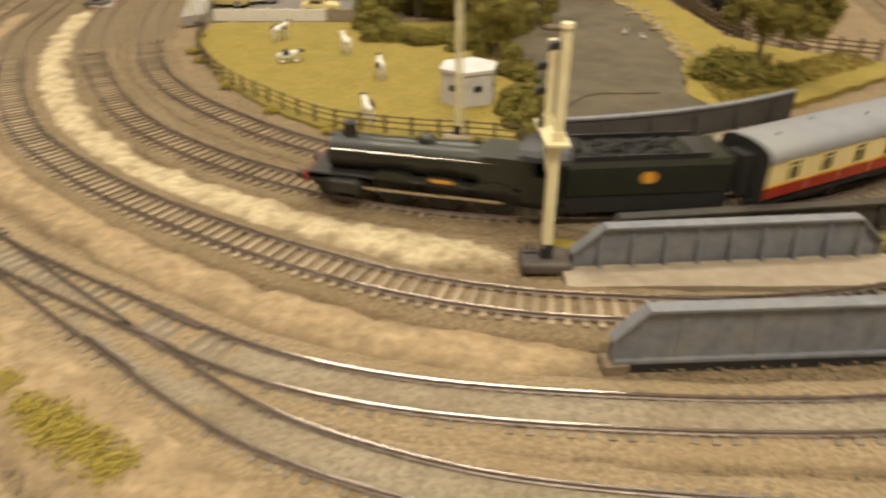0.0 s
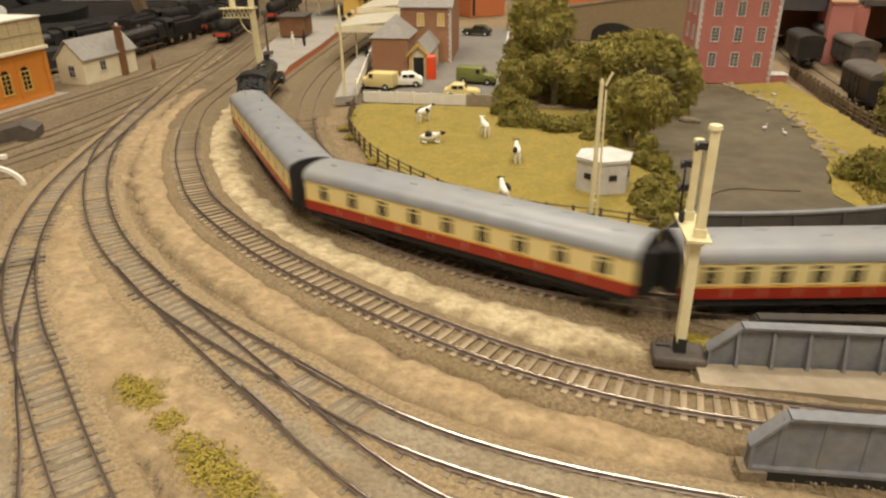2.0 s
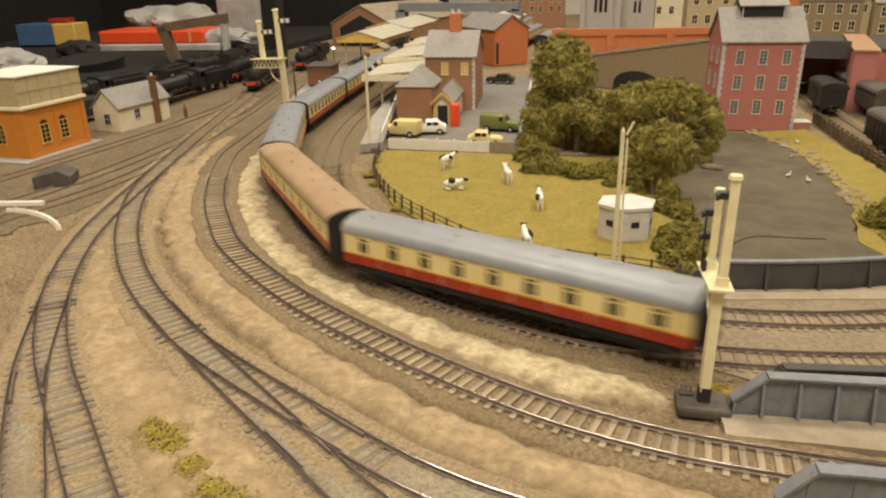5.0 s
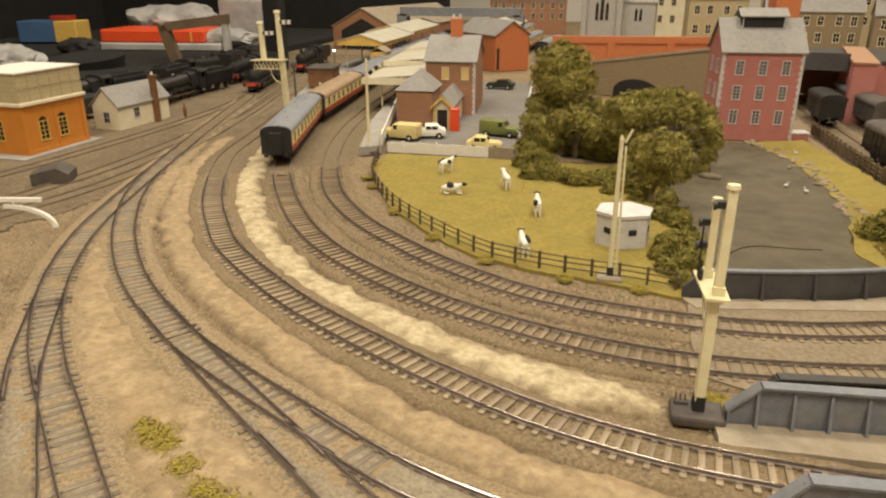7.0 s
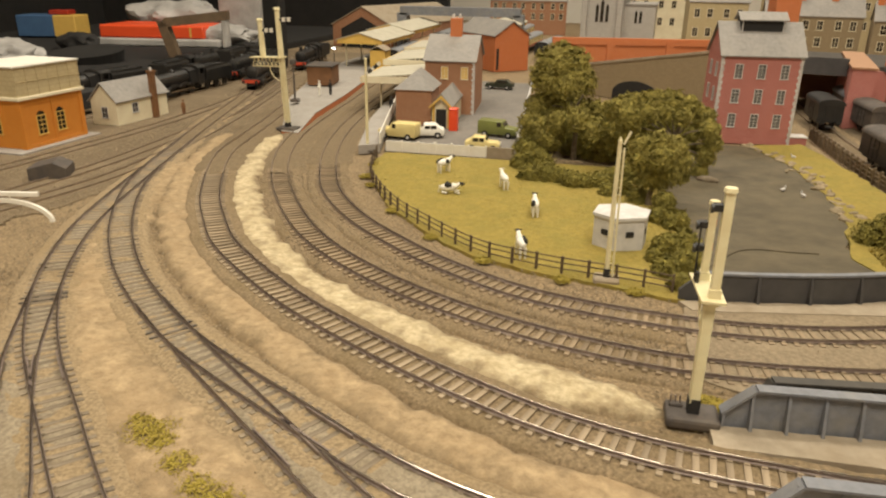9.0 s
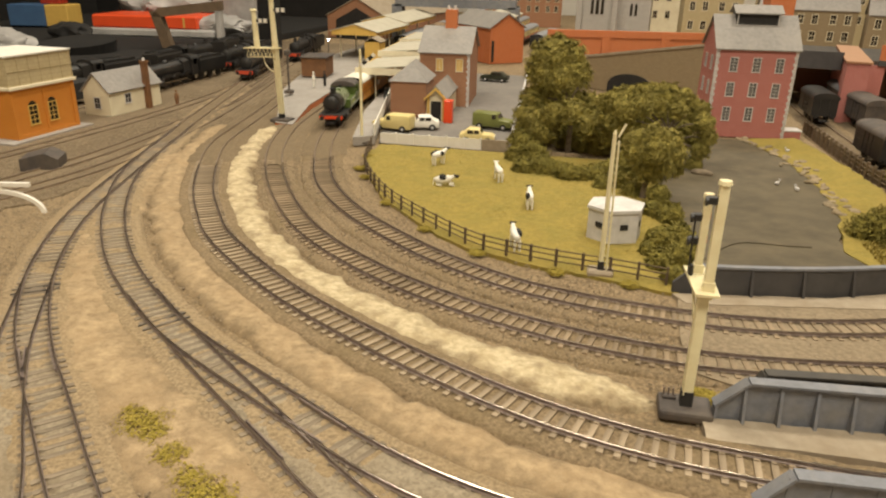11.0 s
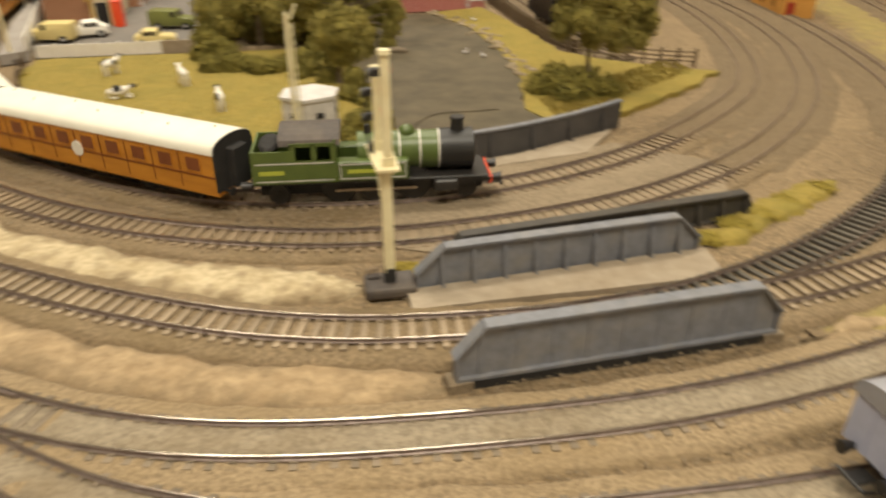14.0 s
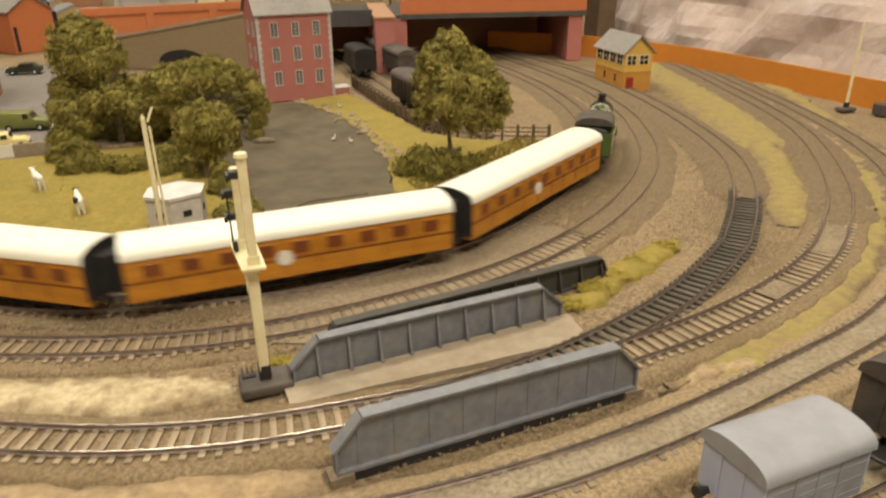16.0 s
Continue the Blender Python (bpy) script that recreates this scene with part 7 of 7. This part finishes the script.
def cow(label, x, y, turn, lying=False, dark=0.5, seed=1):
    t = thing("cow", label, "cow", pose(x, y, G + 0.0015 - (0.0045 if lying else 0), 0, 0, turn), "cows in the field")
    bm = B()
    ball(bm, (0, 0, 0.0105), 0.0088, 0.0036, 0.0040)
    ball(bm, (0.0055, 0, 0.0115), 0.0040, 0.0032, 0.0036)
    cyl(bm, (0.007, 0, 0.012), (0.0115, 0, 0.0155 if not lying else 0.014), 0.0024, 0.0016, 8)
    part("body", bm, "white", t, smooth=True)
    bm = B()
    ball(bm, (0.0132, 0, 0.0155 if not lying else 0.014), 0.0031, 0.0016, 0.0017)
    for s in (-1, 1):
        ball(bm, (0.0112, s * 0.0020, 0.0170 if not lying else 0.0155), 0.0008, 0.0013, 0.0006, 1)
    part("head", bm, "black_matt" if dark > 0.4 else "white", t, smooth=True)
    rng = random.Random(seed)
    for i in range(3 if dark > 0.4 else 1):
        bm = B()
        a = rng.uniform(-0.6, 0.6)
        ball(bm, (rng.uniform(-0.006, 0.004), rng.choice((-1, 1)) * 0.0022, 0.0118 + rng.uniform(-0.001, 0.0015)), 0.0040, 0.0022, 0.0030, 1)
        part("patch", bm, "black_matt", t, "black hide patch")
    for sx in (-0.0065, 0.0060):
        for s in (-1, 1):
            if lying:
                part("leg", cyl(B(), (sx, s * 0.003, 0.0068), (sx + 0.005, s * 0.0042, 0.0058), 0.0009, 0.0008, 6), "white", t)
            else:
                part("leg", cyl(B(), (sx, s * 0.0019, 0), (sx, s * 0.0019, 0.0085), 0.0008, 0.0012, 6), "white", t)
    part("tail", cyl(B(), (-0.0085, 0, 0.0125), (-0.0095, 0, 0.0055), 0.0005, 0.0003, 5), "white", t)


cow("white and black cow standing in the field", -0.175, 0.728, 55, False, 0.5, 1)
cow("white cow with small black marks standing", -0.103, 0.683, 115, False, 0.2, 2)
cow("black and white cow lying in the grass", -0.153, 0.650, 15, True, 0.8, 3)
cow("black and white cow standing end on", -0.064, 0.605, 100, False, 0.9, 4)
cow("black and white cow grazing near the fence", -0.064, 0.503, 110, False, 0.7, 5)
for i, (x, y) in enumerate(((0.170, 0.745), (0.185, 0.728), (0.212, 0.90))):
    bm = ball(B(), (0, 0, 0.0022), 0.0030, 0.0017, 0.0018)
    ball(bm, (0.0030, 0, 0.0050), 0.0011, sub=1)
    cyl(bm, (0.0024, 0, 0.003), (0.003, 0, 0.0050), 0.0007, seg=6)
    d = tagged(part("duck", bm, "pale_card", smooth=True), "tiny pale duck on the pond", "duck", "ducks on the pond")
    d.matrix_basis = pose(x, y, G + 0.0022, 0, 0, 40 + 80 * i)
bm = ball(B(), (0, 0, 0.003), 0.005, 0.012, 0.004, 2)
tagged(part("log", bm, "bark"), "dark log at the pond's edge", "log").matrix_basis = pose(0.10, 0.765, G + 0.001, 0, 0, 70)


# ---------------- standing stock ----------------
def goods_van(label, m, body, end, roof, L=0.078):
    t = thing("goods_van", label, "goods wagon", m)
    w = 0.0165
    part("body", box(B(), -L / 2, L / 2, -w, w, 0.0120, 0.0360, 0.0004), body, t)
    for s in (-1, 1):
        part("end_panel", prism(B(), [(-w, 0.012), (w, 0.012), (w, 0.036)] + [(w * math.cos(math.pi * i / 8), 0.036 + 0.0075 * math.sin(math.pi * i / 8)) for i in range(1, 8)] + [(-w, 0.036)], s * L / 2 - 0.0006, s * L / 2 + 0.0006, "x"), end, t, "pale lilac-grey planked end")
        for k in (-0.006, 0.006):
            part("end_stanchion", box(B(), s * L / 2 - 0.0012, s * L / 2 + 0.0012, k - 0.0007, k + 0.0007, 0.012, 0.0405), end, t)
        for k in (-1, 1):
            part("buffer", cyl(B(), (s * L / 2, k * 0.0105, 0.0125), (s * (L / 2 + 0.0065), k * 0.0105, 0.0125), 0.0013, 0.0030, 12), "black", t)
        bm = B()
        for z in (0.0155, 0.0225, 0.0295):
            box(bm, -L / 2, L / 2, s * w - 0.0002, s * w + 0.0002, z, z + 0.0003)
        for x in (-0.012, 0.0, 0.012):
            box(bm, x - 0.0004, x + 0.0004, s * w - 0.0003, s * w + 0.0005, 0.0125, 0.0355)
        part("planking", bm, body, t)
        part("door_bar", box(B(), -0.009, 0.009, s * w - 0.0002, s * w + 0.0007, 0.0235, 0.0245), body, t)
        part("solebar", box(B(), -L / 2, L / 2, s * 0.0120 - 0.0008, s * 0.0120 + 0.0008, 0.0085, 0.0120), "black", t)
        for x in (-0.27 * L, 0.27 * L):
            part("axle_guard", prism(B(), [(x - 0.005, 0.0085), (x + 0.005, 0.0085), (x + 0.0015, 0.0045), (x - 0.0015, 0.0045)], s * 0.0108 - 0.0005, s * 0.0108 + 0.0005, "y"), "black_matt", t)
        bm = B()
        box(bm, s * L / 2, s * (L / 2 + 0.010), -0.0035, 0.0035, 0.0062, 0.0072) if s > 0 else box(bm, s * (L / 2 + 0.010), s * L / 2, -0.0035, 0.0035, 0.0062, 0.0072)
        cyl(bm, (s * (L / 2 + 0.009), -0.007, 0.0068), (s * (L / 2 + 0.009), 0.007, 0.0068), 0.0008, seg=6)
        cyl(bm, (s * (L / 2 + 0.009), -0.007, 0.0068), (s * (L / 2 + 0.003), -0.007, 0.0050), 0.0007, seg=6)
        part("coupling", bm, "black", t)
    bm = B()
    arc_roof(bm, L, w + 0.0012, 0.0360, 0.0080, over=0.0018)
    part("roof", bm, roof, t, smooth=True)
    for x in (-0.27 * L, 0.27 * L):
        wheel_set(t, x, 0.0068)
    return t


def stand(line, x, y):
    k = int(np.argmin((line.d[:, 0] - x) ** 2 + (line.d[:, 1] - y) ** 2))
    s = float(line.s[k])
    return on_line(line, s, 0.02, 0.0)


goods_van("grey covered goods van with a pale curved roof on the siding", stand(T5, 0.212, 0.157) @ Matrix.Scale(0.86, 4) @ pose(-0.006, 0, 0), "wagon_grey", "lilac", "wagon_roof", 0.056)
gv = goods_van("dark grey goods van coupled behind on the siding", stand(T5, 0.306, 0.168), "base_grey", "base_grey", "base_grey")
for i, (ln, x, y, a, b, lab) in enumerate(((R1, 0.300, 0.865, "black", "base_grey", "black goods wagon standing by the fence"), (R1, 0.296, 1.13, "black", "black", "low black goods wagon beside the mill"), (R2, 0.352, 1.09, "base_grey", "base_grey", "dark grey goods wagon on the goods line"), (R2, 0.357, 1.22, "base_grey", "girder", "grey goods wagon near the road bridge"))):
    goods_van(lab, stand(ln, x, y) @ pose(0, 0, -0.0012), a, a, b)

# dead engines in the yard
yard_engine, yard_tender = express_loco("black steam locomotive standing in the yard", "black"), tender("black tender of an engine standing in the yard", "black")
m_ = stand(Y5, -0.86, 0.72)
yard_engine.matrix_basis, yard_tender.matrix_basis = m_ @ pose(0.0, 0, -0.0012), m_ @ pose(-0.06, 0, -0.0012)
for i, (ln, x, y, turn) in enumerate(((Y2, -0.640, 1.30, 180), (Y4, -0.728, 1.13, 180), (Y4, -0.730, 1.40, 180), (Y5, -0.828, 1.02, 180), (Y5, -0.818, 1.30, 0), (Y5, -0.835, 1.56, 0), (Y3, -0.665, 1.58, 180))):
    m = stand(ln, x, y)
    e = copy_thing(yard_engine, m @ pose(0, 0, -0.0012, 0, 0, turn) @ pose(-0.02, 0, 0))
    tagged(e, "black steam locomotive standing in the yard", "locomotive", "engines in the yard")
    d = copy_thing(yard_tender, m @ pose(0, 0, -0.0012, 0, 0, turn) @ pose(-0.072, 0, 0))
    tagged(d, "black tender of an engine standing in the yard", "locomotive tender", "engines in the yard")
s_ = thing("yard_stock", "dark wagon underframe standing behind the water tower", "wagon", pose(-0.765, 0.90, 0.0))
part("body", box(B(), -0.02, 0.02, -0.04, 0.04, 0.006, 0.03, 0.001), "black_matt", s_)


# ---------------- workshop clutter behind the yard ----------------
def clutter():
    tagged(part("shelf", box(B(), -1.85, -0.90, 1.20, 2.6, -0.03, 0.012, 0.003), "dark_cloth"), "dark shelf covered in cloth behind the yard", "shelf")
    tagged(part("dark_curtain", box(B(), -2.4, -0.62, 2.75, 2.79, -0.5, 1.0), "dark_cloth"), "dark curtain behind the layout", "curtain", kind="structure")
    tagged(part("side_curtain", box(B(), -2.14, -2.10, 0.3, 2.75, -0.5, 1.0), "dark_cloth"), "dark curtain beside the layout", "curtain", kind="structure")
    b = thing("carton", "blue and yellow cardboard box on the shelf", "box", pose(-1.60, 1.80, 0.012, 0, 0, 14))
    part("body", box(B(), -0.06, 0.042, 0, 0.09, 0.004, 0.062, 0.002), "blue", b)
    part("yellow_end", box(B(), 0.0425, 0.105, 0, 0.09, 0.004, 0.062, 0.002), "yellow_paint", b)
    part("red_lid", box(B(), 0.02, 0.075, 0.03, 0.08, 0.0625, 0.075, 0.002), "coach_red", b)
    t = thing("tray", "red plastic tray with white lining", "tray", pose(-1.19, 1.70, 0.012, 0, 0, 8))
    part("red_side", box(B(), -0.125, 0.155, 0, 0.16, 0.020, 0.052, 0.004), "plastic_red", t)
    part("white_rim", box(B(), -0.135, 0.20, -0.012, 0.17, 0.0, 0.020, 0.004), "bag", t)
    part("handle_mark", box(B(), 0.118, 0.123, -0.0005, 0.0005, 0.024, 0.048), "yellow_paint", t)
    def bag(x, y, z, sx, sy, sz, lab, k=22, seed=0, stuff="bag"):
        bm = ball(B(), (0, 0, 0), sx, sy, sz, 4)
        for v in bm.verts:
            v.co *= 1 + 0.35 * noise.noise(v.co * k + Vector((seed, 0, 0))) + 0.12 * noise.noise(v.co * k * 3)
        o = tagged(part("plastic_bag", bm, stuff, smooth=True), lab, "bag")
        o.matrix_basis = pose(x, y, z)
    bag(-1.26, 1.95, 0.075, 0.14, 0.08, 0.045, "crumpled white plastic bag behind the tray", 18, 1)
    bag(-1.02, 1.78, 0.045, 0.12, 0.05, 0.022, "crumpled grey plastic bag by the tray", 25, 2)
    bag(-1.25, 1.30, 0.030, 0.075, 0.05, 0.030, "crumpled white bag beside the water tower", 30, 3)
    bag(-1.30, 1.58, 0.030, 0.05, 0.03, 0.022, "crumpled black sheet on the shelf", 40, 4, "black_matt")
    h = thing("handle_frame", "brown leather-covered tool handle", "handle", pose(-0.93, 1.50, 0.012, 0, 0, 6))
    part("grip", prism(B(), [(-0.078, 0.066), (-0.06, 0.086), (0.085, 0.104), (0.085, 0.084), (-0.045, 0.068)], -0.010, 0.010, "y"), "leather", h)
    part("leg", prism(B(), [(-0.080, 0.078), (-0.058, 0.078), (-0.036, 0.0), (-0.058, 0.0)], -0.010, 0.010, "y"), "leather", h)
    part("end_leg", box(B(), 0.070, 0.084, -0.010, 0.010, 0.0, 0.085, 0.003), "bag", h)
    tb = tagged(part("cable_coil", cyl(B(), (0, 0, 0), (0, 0, 0.022), 0.07, 0.075, 28), "dark_cloth"), "black coiled cable drum on the shelf", "cable")
    tb.matrix_basis = pose(-1.10, 1.36, 0.012, 6, 0, 0)
    tagged(part("column", box(B(), -0.022, 0.022, -0.022, 0.022, 0, 0.5, 0.004), "dark_cloth"), "dark timber column behind the yard", "column").matrix_basis = pose(-0.835, 1.72, G)
    tagged(part("cardboard_box", box(B(), -0.06, 0.06, -0.05, 0.05, 0, 0.12, 0.002), "bag"), "pale grey cardboard box on the shelf", "box").matrix_basis = pose(-1.03, 1.95, 0.012, 0, 0, 5)
    tagged(part("board_edge", box(B(), -1.30, -0.875, 0.45, 1.20, -0.02, -0.0025, 0.002), "dark_cloth"), "dark cloth beside the yard sidings", "cloth")


clutter()
for x, y, a in ((-0.24, 2.15, 86), (-0.17, 1.98, 84), (-0.30, 2.5, 88)):
    copy_thing(plain_coach, pose(x, y, G + 0.004, 0, 0, a))
goods_van("dark green van with red end at the board's edge", stand(T7, 0.27, 0.10) @ pose(0, 0, -0.0012), "loco_green", "red", "black")


# ---------------- loose pieces of the tracks ----------------
def turnout_fittings(t, lines, frog, toe, z):
    """Check rails, the tie bar and its spring box of a turnout."""
    for line in lines:
        sf = near(line, *frog)
        for side in (-1, 1):
            o = side * 0.0071
            closed_sweep("check_rail", line, sf - 0.018, sf + 0.016, [(o - 0.0004, -0.0022), (o + 0.0004, -0.0022), (o + 0.0004, -0.0002), (o - 0.0004, -0.0002)], "rail", t, z)
    st = near(lines[0], *toe)
    p, w = lines[0].at(st), lines[0].way(st)
    m = pose(p[0], p[1], z, 0, 0, math.degrees(math.atan2(w[1], w[0])))
    for x in (-0.0035, 0.0035):
        b = part("tie_bar", box(B(), x - 0.0006, x + 0.0006, -0.0142, 0.0135, -0.0026, -0.0019), "base_grey", t)
        b.matrix_basis = m
    b = part("point_spring", box(B(), -0.0045, 0.0045, -0.0035, 0.0035, -0.0026, -0.0021, 0.0002), "sleeper_mid", t)
    b.matrix_basis = m


turnout_fittings(outer_track, (T4, T5), (-0.130, 0.250), (-0.246, 0.326), 0.001)
turnout_fittings(yard_lead, (T6, T6B), (-0.290, 0.265), (-0.350, 0.345), 0.0008)


def lay_sleepers():
    kinds = {}
    for k in ("sleeper", "sleeper_brown", "sleeper_mid", "sleeper_dark"):
        kinds[k] = sleeper_mesh()
        kinds[k].materials.append(M[k])
    rng = random.Random(2)
    for t, line, s0, s1, z, dark, buried in SLEEPERS:
        n = int((s1 - s0) / 0.0070)
        for i in range(n):
            s = s0 + (s1 - s0) * (i + 0.5) / n
            if any(a + 0.03 < s < b - 0.03 for a, b in buried):
                continue
            p, w = line.at(s), line.way(s)
            o = new("sleeper", kinds[dark])
            o.parent = t
            o.matrix_basis = pose(p[0], p[1], z - rng.uniform(0, 0.0002), 0, 0, math.degrees(math.atan2(w[1], w[0])) + rng.uniform(-1.5, 1.5))


lay_sleepers()


def scatter_grit():
    """Loose grit along the shoulders of the near tracks."""
    rng = random.Random(12)
    verts, faces = [], []
    for line, a, b, z in ((T1, (-0.30, 0.70), (0.30, 0.50), 0.0), (T2, (-0.36, 0.72), (0.30, 0.43), 0.0), (T3, (-0.42, 0.68), (0.42, 0.33), 0.0), (T4, (-0.48, 0.66), (0.40, 0.26), 0.0), (T5, (-0.2, 0.29), (0.3, 0.16), 0.0), (T6, (-0.44, 0.54), (-0.1, 0.1), 0.0), (Y1, (-0.56, 0.36), (-0.57, 1.1), 0.0), (Y2, (-0.66, 0.45), (-0.65, 1.28), 0.0), (Y3, (-0.56, 0.5), (-0.60, 1.19), 0.0), (T3B, (0.36, 0.355), (0.61, 0.9), 0.0)):
        s0, s1 = near(line, *a), near(line, *b)
        for _ in range(6500):
            s = rng.uniform(s0, s1)
            p, w = line.at(s), line.way(s)
            o = rng.choice((-1, 1)) * (0.0135 + abs(rng.gauss(0, 0.018)))
            x, y = p[0] - w[1] * o, p[1] + w[0] * o
            zz = G + (0.0006 if abs(o) < 0.02 else 0.0)
            r = 0.0003 + 0.0009 * rng.random() ** 3
            i = len(verts)
            t0 = rng.uniform(0, 2.1)
            verts += [(x + r * math.cos(t0 + k * 2.1), y + r * math.sin(t0 + k * 2.1), zz) for k in range(3)] + [(x, y, zz + r * 1.3)]
            faces += [(i, i + 1, i + 3), (i + 1, i + 2, i + 3), (i + 2, i, i + 3)]
    tagged(raw("grit", verts, faces, "grit"), "loose grit and pale specks along the tracks", "grit", kind="stuff")


scatter_grit()
motions()
